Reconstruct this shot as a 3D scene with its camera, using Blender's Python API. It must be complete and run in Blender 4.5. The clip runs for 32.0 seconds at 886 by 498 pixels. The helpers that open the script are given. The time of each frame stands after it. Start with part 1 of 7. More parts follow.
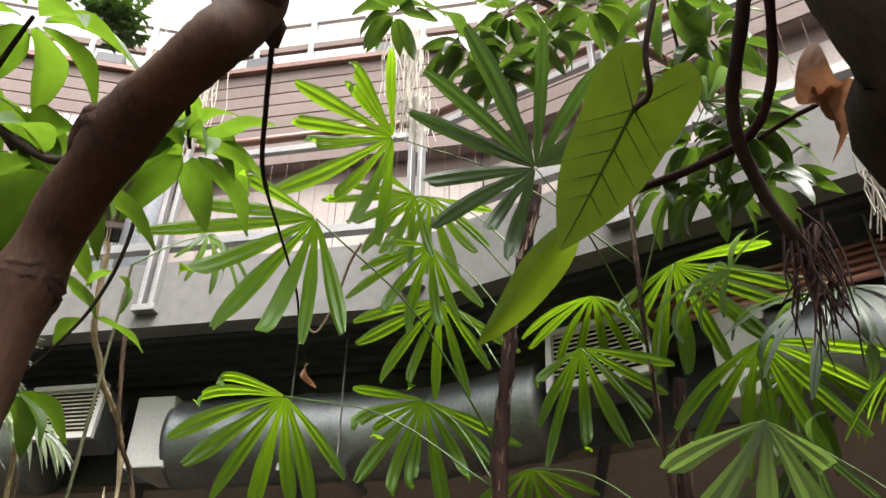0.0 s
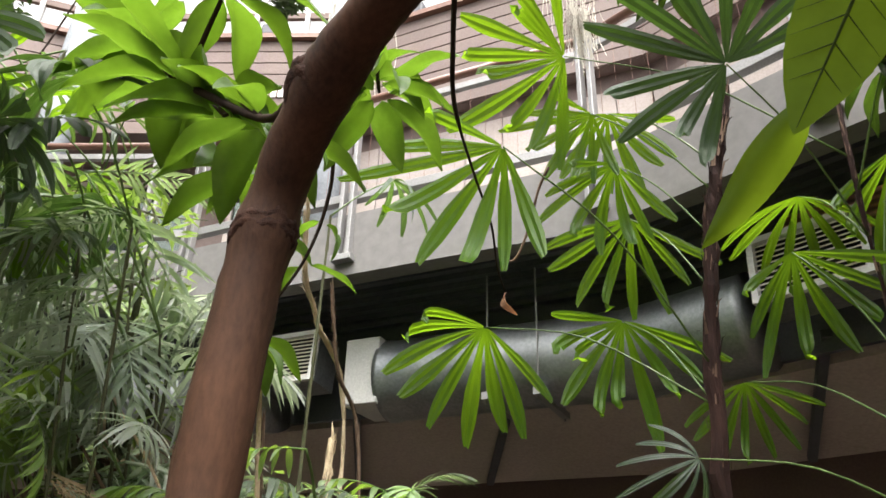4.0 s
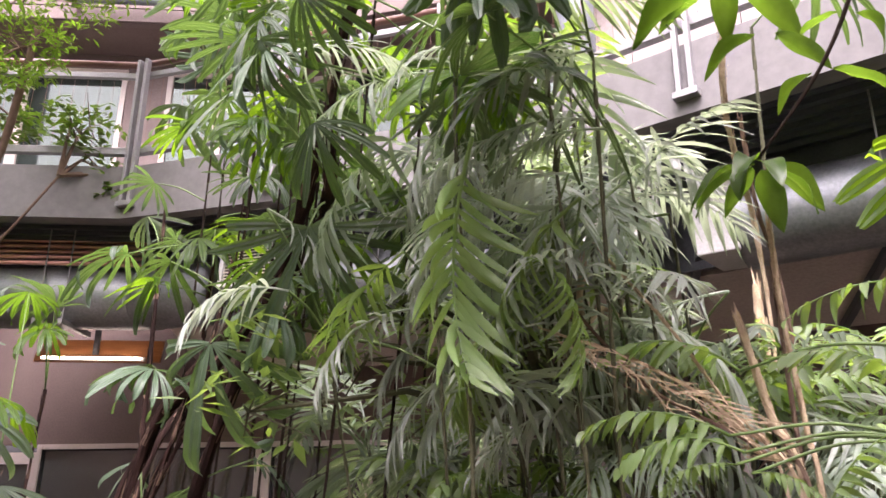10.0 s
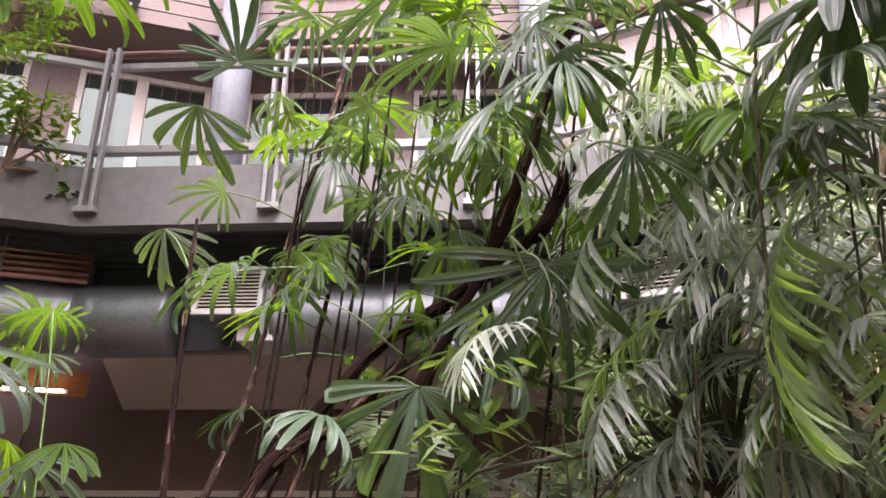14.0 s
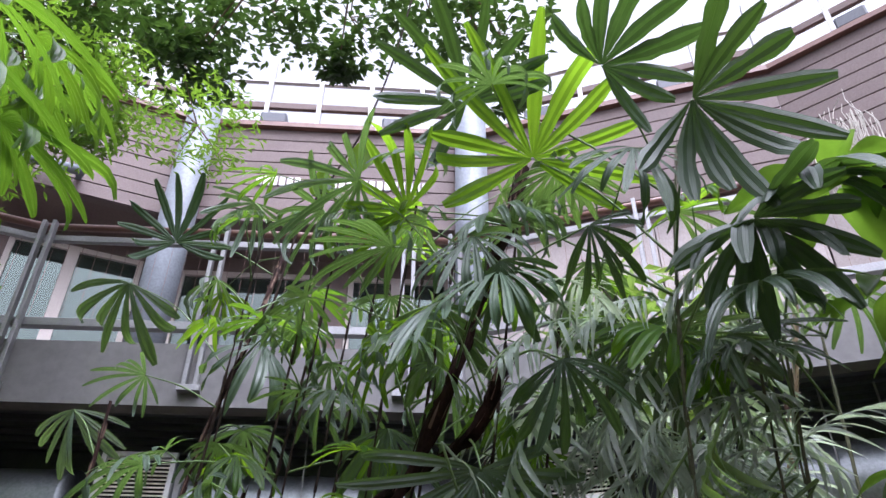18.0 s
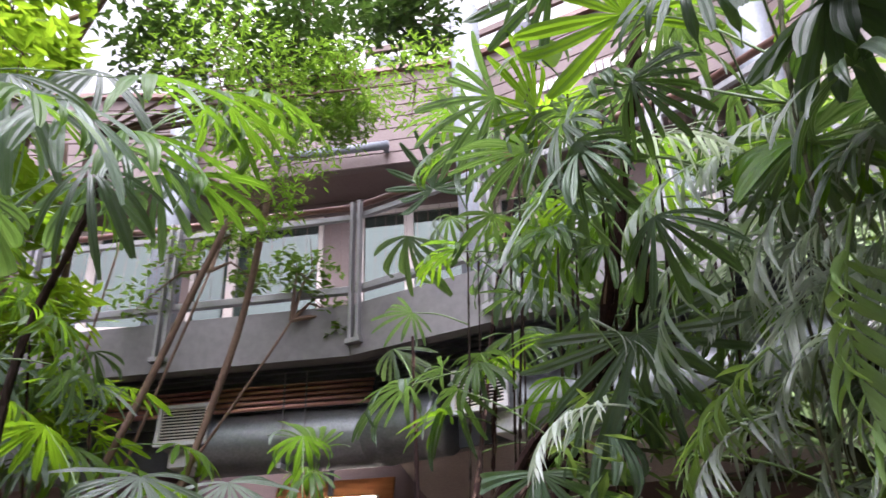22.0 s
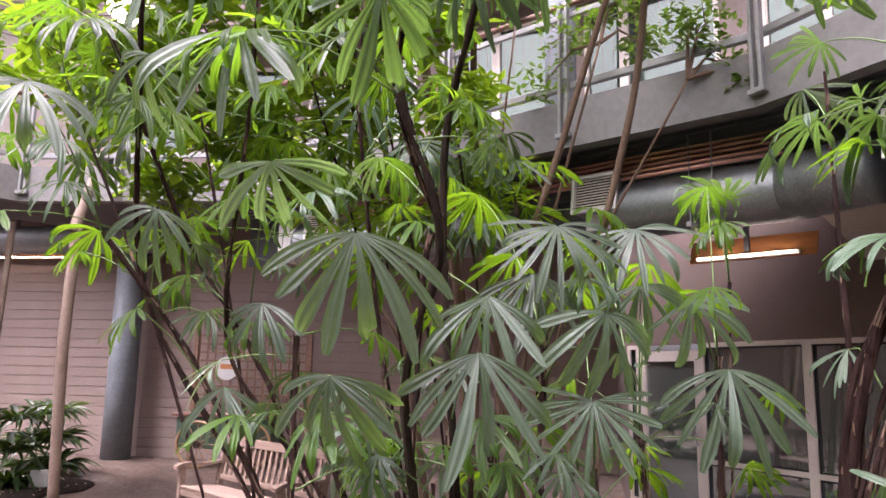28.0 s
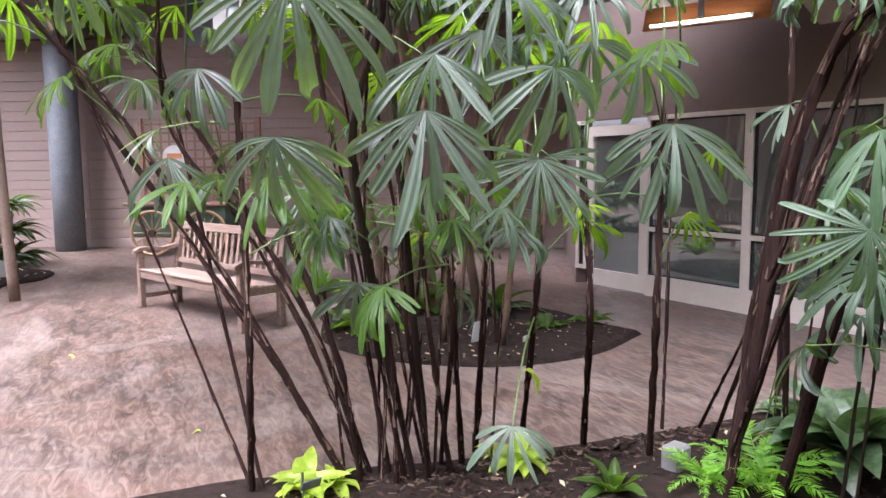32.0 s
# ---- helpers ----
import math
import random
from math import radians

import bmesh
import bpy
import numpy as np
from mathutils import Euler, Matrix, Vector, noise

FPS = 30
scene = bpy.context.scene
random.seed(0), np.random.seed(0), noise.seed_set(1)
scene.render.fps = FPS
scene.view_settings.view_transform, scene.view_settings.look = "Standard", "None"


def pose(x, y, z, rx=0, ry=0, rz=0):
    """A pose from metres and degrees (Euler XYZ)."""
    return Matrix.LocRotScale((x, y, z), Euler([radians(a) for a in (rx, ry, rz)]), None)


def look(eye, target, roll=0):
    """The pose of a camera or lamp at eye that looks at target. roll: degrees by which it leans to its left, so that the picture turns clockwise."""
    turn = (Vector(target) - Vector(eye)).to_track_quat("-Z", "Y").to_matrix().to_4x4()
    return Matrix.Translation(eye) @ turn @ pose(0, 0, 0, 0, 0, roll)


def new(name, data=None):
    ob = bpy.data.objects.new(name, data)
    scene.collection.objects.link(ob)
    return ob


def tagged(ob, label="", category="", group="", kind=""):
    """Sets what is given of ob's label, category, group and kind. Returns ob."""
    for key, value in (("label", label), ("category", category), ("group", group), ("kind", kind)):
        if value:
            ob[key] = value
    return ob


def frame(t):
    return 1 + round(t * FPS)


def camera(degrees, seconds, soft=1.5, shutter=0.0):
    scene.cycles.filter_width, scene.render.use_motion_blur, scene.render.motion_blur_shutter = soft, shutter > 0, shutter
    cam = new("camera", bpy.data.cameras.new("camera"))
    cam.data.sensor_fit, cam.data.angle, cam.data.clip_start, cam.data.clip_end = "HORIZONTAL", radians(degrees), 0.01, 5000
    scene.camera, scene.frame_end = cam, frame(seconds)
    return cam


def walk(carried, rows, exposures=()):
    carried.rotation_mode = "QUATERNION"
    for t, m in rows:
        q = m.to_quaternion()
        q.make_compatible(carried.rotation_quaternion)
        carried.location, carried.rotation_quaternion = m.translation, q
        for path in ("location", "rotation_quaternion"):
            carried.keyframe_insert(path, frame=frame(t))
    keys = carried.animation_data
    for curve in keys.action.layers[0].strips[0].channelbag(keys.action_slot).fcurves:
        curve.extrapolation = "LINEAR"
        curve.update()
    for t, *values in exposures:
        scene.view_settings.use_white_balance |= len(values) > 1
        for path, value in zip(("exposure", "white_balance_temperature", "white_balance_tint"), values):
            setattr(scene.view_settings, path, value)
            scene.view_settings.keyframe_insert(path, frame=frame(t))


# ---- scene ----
cam = camera(61.80, 32.0, shutter=0.3)
# seconds, eye x, y, z, yaw, pitch, roll
ROWS = [
    (0, 0.074, 0.115, 1.749, -0.79, 32.59, 0.53),
    (0.5, 0.074, 0.110, 1.750, 0.44, 33.05, 0.43),
    (1, 0.067, 0.107, 1.749, 2.02, 33.21, 0.30),
    (1.5, 0.059, 0.105, 1.748, 3.94, 33.01, 0.35),
    (2, 0.046, 0.107, 1.745, 6.10, 32.34, 0.55),
    (2.5, 0.032, 0.111, 1.742, 8.23, 31.27, 0.83),
    (3, 0.018, 0.119, 1.733, 10.18, 29.96, 1.09),
    (3.5, 0.006, 0.124, 1.724, 12.12, 28.59, 1.45),
    (5.5, -0.059, 0.148, 1.718, 19.61, 24.39, 1.59),
    (6, -0.086, 0.159, 1.710, 21.86, 23.39, 1.40),
    (6.5, -0.131, 0.178, 1.712, 24.86, 22.18, 1.16),
    (7, -0.172, 0.250, 1.710, 28.49, 21.01, 1.44),
    (7.5, -0.203, 0.319, 1.704, 29.95, 20.11, 1.65),
    (8, -0.335, 0.256, 1.702, 30.68, 19.06, 1.65),
    (8.5, -0.503, 0.129, 1.697, 30.34, 18.09, 1.15),
    (9, -0.660, 0.120, 1.681, 29.66, 17.54, 0.68),
    (9.5, -0.874, 0.143, 1.701, 28.85, 17.47, 0.34),
    (10, -1.044, 0.117, 1.724, 28.01, 17.36, 0.13),
    (10.5, -1.228, 0.006, 1.735, 27.00, 17.16, -0.16),
    (11, -1.363, -0.088, 1.741, 25.77, 16.70, -0.31),
    (11.5, -1.448, -0.128, 1.728, 24.69, 16.03, -0.39),
    (12, -1.611, -0.067, 1.705, 23.36, 15.58, -0.51),
    (12.5, -1.852, 0.042, 1.722, 21.95, 15.31, -0.41),
    (13, -2.064, -0.011, 1.738, 19.78, 15.72, -0.37),
    (13.5, -2.235, -0.088, 1.768, 15.98, 18.00, -0.28),
    (14, -2.300, -0.107, 1.785, 13.94, 20.69, 0.23),
    (14.5, -2.319, -0.121, 1.798, 12.90, 23.24, 0.64),
    (15, -2.329, -0.130, 1.804, 12.12, 25.55, 0.94),
    (15.5, -2.331, -0.143, 1.808, 11.17, 27.77, 1.15),
    (17.5, -2.318, -0.138, 1.826, 7.63, 34.56, 0.78),
    (18, -2.309, -0.140, 1.823, 7.92, 34.91, 0.47),
    (18.5, -2.293, -0.146, 1.819, 9.16, 34.53, 0.14),
    (19, -2.248, -0.145, 1.816, 11.47, 33.58, -0.06),
    (19.5, -2.126, -0.104, 1.816, 15.14, 32.24, -0.06),
    (20, -2.001, -0.081, 1.797, 19.33, 30.98, 0.17),
    (20.5, -1.910, -0.063, 1.783, 24.33, 29.41, 0.18),
    (21, -1.821, -0.093, 1.772, 28.15, 28.21, -1.50),
    (21.5, -1.703, -0.110, 1.785, 32.82, 26.92, -2.61),
    (22, -1.566, -0.026, 1.772, 40.57, 26.54, -2.21),
    (22.5, -1.436, 0.029, 1.744, 49.07, 26.32, -1.64),
    (23, -1.403, 0.022, 1.735, 55.89, 25.54, -1.31),
    (23.5, -1.402, 0.004, 1.735, 60.44, 24.74, -0.98),
    (24, -1.404, -0.005, 1.732, 63.78, 23.73, -0.68),
    (24.5, -1.408, -0.017, 1.726, 66.46, 22.50, -0.42),
    (25, -1.404, -0.015, 1.720, 68.89, 21.07, -0.00),
    (25.5, -1.405, -0.016, 1.706, 70.80, 19.45, 0.47),
    (27.5, -1.483, -0.014, 1.657, 73.01, 11.92, 1.27),
    (28, -1.483, -0.013, 1.647, 72.75, 9.77, 1.19),
    (28.5, -1.484, -0.019, 1.633, 72.37, 7.50, 1.06),
    (29, -1.496, -0.007, 1.608, 71.95, 5.26, 0.96),
    (29.5, -1.493, -0.001, 1.585, 71.34, 2.88, 0.68),
    (30, -1.490, -0.000, 1.562, 70.71, 0.52, 0.38),
    (30.5, -1.500, 0.007, 1.551, 70.19, -1.65, 0.13),
    (31, -1.501, 0.012, 1.546, 69.72, -3.51, -0.09),
    (31.5, -1.504, 0.014, 1.546, 69.31, -5.15, -0.32),
    (32, -1.510, 0.018, 1.536, 68.99, -6.44, -0.46),
]
EXPOSURES = [(0, 0.66, 6750, 12), (3.5, 0.68, 6750, 11), (6, 0.98, 6550, 21), (10, 1.18, 6600, 34), (13, 1.12, 6650, 36), (15.5, 0.58, 6350, 27), (18, 0.20, 5650, 24), (19.2, 0.23, 5650, 23), (21, 0.60, 5850, 26), (23, 0.66, 6100, 27), (25, 0.55, 6250, 26), (27.5, 0.95, 6400, 30), (29.5, 1.18, 6250, 31), (32, 1.30, 5950, 24)]
walk(cam, [(t, pose(x, y, z, 90 + p, 0, w) @ pose(0, 0, 0, 0, 0, r)) for t, x, y, z, w, p, r in ROWS], EXPOSURES)

# ---- world and light ----
world = bpy.data.worlds.new("sky")
scene.world = world
world.use_nodes = True
_n = world.node_tree.nodes
_sky = _n.new("ShaderNodeTexSky")
_sky.sky_type = "NISHITA"
_sky.sun_disc = False
_sky.sun_elevation, _sky.sun_rotation = radians(66), radians(155)
_sky.air_density, _sky.dust_density, _sky.ozone_density = 1.0, 9.0, 0.3
_haze = _n.new("ShaderNodeHueSaturation")
_haze.inputs["Saturation"].default_value, _haze.inputs["Value"].default_value = 0.08, 2.7
world.node_tree.links.new(_sky.outputs[0], _haze.inputs["Color"])
world.node_tree.links.new(_haze.outputs[0], _n["Background"].inputs[0])
_n["Background"].inputs[1].default_value = 0.15

sun = new("sun", bpy.data.lights.new("sun", "SUN"))
sun.data.energy, sun.data.angle, sun.data.color = 0.55, radians(55), (1.0, 0.97, 0.93)
sun.matrix_world = look((0, 0, 20), (0 - 20 * math.cos(radians(66)) * math.sin(radians(155)) * 1.0, 0 - 20 * math.cos(radians(66)) * math.cos(radians(155)), 20 - 20 * math.sin(radians(66))))


# ---- materials ----
MATS = {}


def node_mat(name):
    m = bpy.data.materials.new(name)
    m.use_nodes = True
    nt = m.node_tree
    MATS[name] = m
    return m, nt, nt.nodes["Principled BSDF"]


def noise_tex(nt, scale, detail=4.0, rough=0.6, stretch=(1, 1, 1), coord="Object"):
    tc = nt.nodes.new("ShaderNodeTexCoord")
    mp = nt.nodes.new("ShaderNodeMapping")
    mp.inputs["Scale"].default_value = stretch
    tx = nt.nodes.new("ShaderNodeTexNoise")
    tx.inputs["Scale"].default_value, tx.inputs["Detail"].default_value, tx.inputs["Roughness"].default_value = scale, detail, rough
    nt.links.new(tc.outputs[coord], mp.inputs[0])
    nt.links.new(mp.outputs[0], tx.inputs["Vector"])
    return tx.outputs["Fac"]


def ramp(nt, fac, stops):
    r = nt.nodes.new("ShaderNodeValToRGB")
    while len(r.color_ramp.elements) < len(stops):
        r.color_ramp.elements.new(0.5)
    for e, (p, c) in zip(r.color_ramp.elements, stops):
        e.position, e.color = p, (*c, 1)
    nt.links.new(fac, r.inputs[0])
    return r.outputs[0]


def mixed(nt, fac, a, b, mode="MIX"):
    m = nt.nodes.new("ShaderNodeMix")
    m.data_type, m.blend_type = "RGBA", mode
    for sock, v in ((m.inputs[0], fac), (m.inputs[6], a), (m.inputs[7], b)):
        if isinstance(v, bpy.types.NodeSocket):
            nt.links.new(v, sock)
        elif isinstance(v, (int, float)):
            sock.default_value = v
        else:
            sock.default_value = (*v, 1)
    return m.outputs[2]


def bump(nt, bsdf, fac, strength, dist=0.01):
    b = nt.nodes.new("ShaderNodeBump")
    b.inputs["Strength"].default_value, b.inputs["Distance"].default_value = strength, dist
    nt.links.new(fac, b.inputs["Height"])
    nt.links.new(b.outputs[0], bsdf.inputs["Normal"])


def surface(name, dark, light, scale=6.0, fine=60.0, rough=0.6, metal=0.0, relief=0.2, stretch=(1, 1, 1), spec=0.5, jitter=0.0, coord="Object"):
    """A procedural surface: large stains, fine grain, relief."""
    m, nt, b = node_mat(name)
    big = noise_tex(nt, scale, 5, 0.6, stretch, coord)
    small = noise_tex(nt, fine, 3, 0.6, stretch, coord)
    c = ramp(nt, big, [(0.3, dark), (0.7, light)])
    c = mixed(nt, 0.25, c, ramp(nt, small, [(0.35, [v * 0.6 for v in dark]), (0.65, [min(1, v * 1.15) for v in light])]))
    if jitter:
        oi = nt.nodes.new("ShaderNodeObjectInfo")
        hs = nt.nodes.new("ShaderNodeHueSaturation")
        mr = nt.nodes.new("ShaderNodeMapRange")
        mr.inputs[3].default_value, mr.inputs[4].default_value = 1 - jitter, 1 + jitter
        nt.links.new(oi.outputs["Random"], mr.inputs[0])
        nt.links.new(mr.outputs[0], hs.inputs["Value"])
        nt.links.new(c, hs.inputs["Color"])
        c = hs.outputs[0]
    nt.links.new(c, b.inputs["Base Color"])
    rr = nt.nodes.new("ShaderNodeMapRange")
    rr.inputs[3].default_value, rr.inputs[4].default_value = max(0.02, rough - 0.12), min(1, rough + 0.12)
    nt.links.new(big, rr.inputs[0])
    nt.links.new(rr.outputs[0], b.inputs["Roughness"])
    b.inputs["Metallic"].default_value = metal
    b.inputs["Specular IOR Level"].default_value = spec
    if relief:
        bump(nt, b, small, relief, 0.004)
    return m


def leaf_mat(name, dark, light, through_col, rough=0.35, trans=0.4, jitter=0.25, streak=(40, 3, 40), per_island=False, spec=0.5, coord="Object"):
    """Leaf: glossy upper skin, light passing through, streaks along the blade."""
    m, nt, b = node_mat(name)
    rnd = nt.nodes.new("ShaderNodeNewGeometry").outputs["Random Per Island"] if per_island else nt.nodes.new("ShaderNodeObjectInfo").outputs["Random"]
    big = noise_tex(nt, 7.0, 3)
    fine = noise_tex(nt, 1.0, 2, 0.6, streak, coord)
    c = ramp(nt, big, [(0.3, dark), (0.75, light)])
    c = mixed(nt, 0.3, c, ramp(nt, fine, [(0.35, [v * 0.65 for v in dark]), (0.7, [min(1, v * 1.25) for v in light])]))
    hs = nt.nodes.new("ShaderNodeHueSaturation")
    mr = nt.nodes.new("ShaderNodeMapRange")
    mr.inputs[3].default_value, mr.inputs[4].default_value = 1 - jitter, 1 + jitter
    nt.links.new(rnd, mr.inputs[0])
    nt.links.new(mr.outputs[0], hs.inputs["Value"])
    nt.links.new(c, hs.inputs["Color"])
    nt.links.new(hs.outputs[0], b.inputs["Base Color"])
    b.inputs["Roughness"].default_value = rough
    b.inputs["Specular IOR Level"].default_value = spec
    if coord == "UV":
        sx = nt.nodes.new("ShaderNodeSeparateXYZ")
        nt.links.new(nt.nodes.new("ShaderNodeTexCoord").outputs["UV"], sx.inputs[0])
        wv = nt.nodes.new("ShaderNodeMath")
        wv.operation = "MULTIPLY"
        wv.inputs[1].default_value = 75.0
        nt.links.new(sx.outputs[0], wv.inputs[0])
        sn = nt.nodes.new("ShaderNodeMath")
        sn.operation = "SINE"
        nt.links.new(wv.outputs[0], sn.inputs[0])
        ad = nt.nodes.new("ShaderNodeMath")
        ad.operation = "MULTIPLY_ADD"
        ad.inputs[1].default_value = 0.35
        nt.links.new(sn.outputs[0], ad.inputs[0])
        nt.links.new(fine, ad.inputs[2])
        bump(nt, b, ad.outputs[0], 0.4, 0.002)
    else:
        bump(nt, b, fine, 0.25, 0.003)
    tr = nt.nodes.new("ShaderNodeBsdfTranslucent")
    tc = mixed(nt, 0.55, hs.outputs[0], through_col)
    nt.links.new(tc, tr.inputs["Color"])
    mx = nt.nodes.new("ShaderNodeMixShader")
    mx.inputs[0].default_value = trans
    nt.links.new(b.outputs[0], mx.inputs[1])
    nt.links.new(tr.outputs[0], mx.inputs[2])
    nt.links.new(mx.outputs[0], nt.nodes["Material Output"].inputs["Surface"])
    return m


concrete_white = surface("painted_concrete", (0.165, 0.161, 0.155), (0.195, 0.191, 0.185), 0.7, 14, 0.7, relief=0.04, spec=0.25)
siding = surface("pink_siding", (0.155, 0.118, 0.107), (0.20, 0.155, 0.14), 1.2, 50, 0.6, relief=0.12, stretch=(1, 1, 1), jitter=0.06, spec=0.25)
siding_low = surface("lower_siding", (0.28, 0.21, 0.185), (0.34, 0.26, 0.23), 1.2, 50, 0.6, relief=0.12, jitter=0.05)
panel_cream = surface("cream_panel", (0.32, 0.275, 0.25), (0.40, 0.35, 0.32), 1.2, 50, 0.6, relief=0.12, jitter=0.05)
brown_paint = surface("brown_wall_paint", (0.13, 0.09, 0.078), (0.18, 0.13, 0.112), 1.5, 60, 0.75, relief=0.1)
beige_soffit = surface("beige_soffit", (0.36, 0.31, 0.27), (0.46, 0.41, 0.365), 1.0, 45, 0.7, relief=0.1)
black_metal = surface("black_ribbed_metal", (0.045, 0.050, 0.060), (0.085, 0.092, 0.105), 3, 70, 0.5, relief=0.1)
galvanised = surface("galvanised_steel", (0.20, 0.22, 0.225), (0.35, 0.37, 0.375), 2.5, 50, 0.50, metal=0.9, relief=0.12)
zinc_paint = surface("zinc_grey_paint", (0.13, 0.145, 0.158), (0.22, 0.242, 0.262), 2.6, 40, 0.55, metal=0.1, relief=0.2, spec=0.3)
white_metal = surface("white_enamel", (0.52, 0.52, 0.51), (0.62, 0.62, 0.60), 3, 80, 0.45, relief=0.06, spec=0.3)
register_paint = surface("register_paint", (0.55, 0.50, 0.42), (0.70, 0.66, 0.58), 3, 80, 0.5, relief=0.06)
dark_gap = surface("dark_gap", (0.008, 0.008, 0.008), (0.016, 0.015, 0.014), 3, 60, 0.9, relief=0)
steel_rail = surface("galvanised_post", (0.24, 0.24, 0.24), (0.33, 0.33, 0.33), 4, 90, 0.45, metal=0.4, relief=0.08)
brown_rail = surface("brown_handrail", (0.14, 0.065, 0.045), (0.22, 0.11, 0.08), 4, 70, 0.4, relief=0.08)
copper = surface("copper_pipe", (0.58, 0.28, 0.20), (0.80, 0.46, 0.38), 4, 90, 0.4, metal=0.85, relief=0.08)
frame_paint = surface("window_frame_paint", (0.52, 0.45, 0.40), (0.62, 0.56, 0.50), 3, 70, 0.5, relief=0.06)
orange_wood = surface("orange_wood", (0.42, 0.16, 0.06), (0.58, 0.25, 0.10), 3, 60, 0.5, relief=0.15, stretch=(1, 8, 8))
# Dark base for undersides and ceilings, with their shade put into the colour.
shaded_soffit = surface("shaded_soffit", (0.07, 0.065, 0.065), (0.12, 0.11, 0.105), 2, 50, 0.8, relief=0.1)
bark_brown = surface("brown_bark", (0.018, 0.0085, 0.0055), (0.072, 0.035, 0.0195), 8, 90, 0.72, relief=0.45, stretch=(1, 1, 0.35), spec=0.16)
scar_bark = surface("scar_bark", (0.012, 0.007, 0.006), (0.055, 0.028, 0.019), 26, 90, 0.85, relief=1.0, spec=0.1)
bark_dark = surface("dark_bark", (0.012, 0.009, 0.007), (0.042, 0.029, 0.022), 7, 60, 0.85, relief=0.8, stretch=(1, 1, 0.4), spec=0.1)
fibre = surface("palm_fibre", (0.007, 0.0045, 0.004), (0.042, 0.022, 0.018), 14, 130, 0.9, relief=1.0, stretch=(1, 1, 0.15), spec=0.1)
sheath_tan = surface("torn_sheath", (0.075, 0.045, 0.033), (0.21, 0.145, 0.105), 12, 110, 0.85, relief=0.4, stretch=(1, 1, 0.2), spec=0.15)
dry_fibre = surface("dry_straw", (0.30, 0.22, 0.13), (0.52, 0.42, 0.28), 9, 90, 0.85, relief=0.5)
tan_bark = surface("tan_bark", (0.09, 0.058, 0.04), (0.18, 0.125, 0.09), 6, 60, 0.8, relief=0.5, stretch=(1, 1, 0.5), spec=0.12)
cane_green = surface("green_cane", (0.035, 0.042, 0.02), (0.10, 0.10, 0.055), 8, 60, 0.6, relief=0.3, spec=0.2)
smooth_tan = surface("smooth_tan_bark", (0.18, 0.13, 0.105), (0.29, 0.22, 0.18), 4, 60, 0.7, relief=0.3, stretch=(1, 1, 0.5), spec=0.15)
petiole_green = surface("petiole_green", (0.05, 0.10, 0.02), (0.12, 0.2, 0.05), 8, 60, 0.45, relief=0.1)
moss_pale = surface("pale_moss", (0.36, 0.34, 0.28), (0.55, 0.52, 0.45), 10, 80, 0.95, relief=0.3)
teak = surface("weathered_teak", (0.13, 0.085, 0.066), (0.27, 0.195, 0.158), 3, 60, 0.75, relief=0.4, stretch=(1, 12, 12), jitter=0.14, spec=0.2)
mulch_mat = surface("mulch", (0.006, 0.0045, 0.004), (0.032, 0.022, 0.018), 22, 140, 0.95, relief=1.0, spec=0.08)
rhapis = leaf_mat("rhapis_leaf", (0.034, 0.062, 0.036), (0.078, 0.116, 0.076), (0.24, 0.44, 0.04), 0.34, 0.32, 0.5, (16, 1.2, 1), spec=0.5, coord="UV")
# Same leaf darkened: shade on undersides and inner fans is in the colour.
rhapis_shaded = leaf_mat("shaded_fan_leaf", (0.020, 0.046, 0.020), (0.048, 0.086, 0.040), (0.15, 0.31, 0.02), 0.48, 0.22, 0.4, (16, 1.2, 1), spec=0.45, coord="UV")
# Brighter fan leaf copy: the glow of backlit blades is put into its colours.
rhapis_bright = leaf_mat("backlit_fan_leaf", (0.042, 0.110, 0.010), (0.075, 0.160, 0.016), (0.33, 0.58, 0.010), 0.42, 0.64, 0.28, (14, 1.2, 1), spec=0.4, coord="UV")
# Lighter, greyer fan leaf copy: sheen of top-lit blades is mixed into the base.
rhapis_toplit = leaf_mat("toplit_fan_leaf", (0.055, 0.088, 0.060), (0.125, 0.165, 0.122), (0.30, 0.50, 0.06), 0.32, 0.32, 0.55, (16, 1.2, 1), spec=0.65, coord="UV")
# Medium copy between the two, for blades with less light coming through.
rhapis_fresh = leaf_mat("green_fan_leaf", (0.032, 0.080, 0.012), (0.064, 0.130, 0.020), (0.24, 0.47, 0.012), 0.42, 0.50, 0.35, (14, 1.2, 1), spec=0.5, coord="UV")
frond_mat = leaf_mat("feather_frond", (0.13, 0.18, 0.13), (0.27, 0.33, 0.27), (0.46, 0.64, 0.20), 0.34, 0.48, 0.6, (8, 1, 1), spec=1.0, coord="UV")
# Paler frond copy: the white sky's sheen on the leaflets is painted in.
sky_sheen_mat = leaf_mat("sky_sheen_frond", (0.23, 0.27, 0.23), (0.42, 0.465, 0.42), (0.56, 0.70, 0.36), 0.30, 0.48, 0.6, (8, 1, 1), spec=1.0, coord="UV")
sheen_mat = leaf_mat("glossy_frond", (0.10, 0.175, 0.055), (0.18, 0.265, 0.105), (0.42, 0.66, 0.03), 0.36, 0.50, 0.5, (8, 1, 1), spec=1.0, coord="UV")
broad_mat = leaf_mat("broad_leaf", (0.034, 0.076, 0.012), (0.064, 0.124, 0.020), (0.19, 0.35, 0.014), 0.4, 0.45, 0.35, (6, 6, 6), spec=0.4)
lime_mat = leaf_mat("lime_leaf", (0.22, 0.34, 0.03), (0.38, 0.50, 0.06), (0.6, 0.8, 0.05), 0.4, 0.4, 0.2, (8, 8, 8))
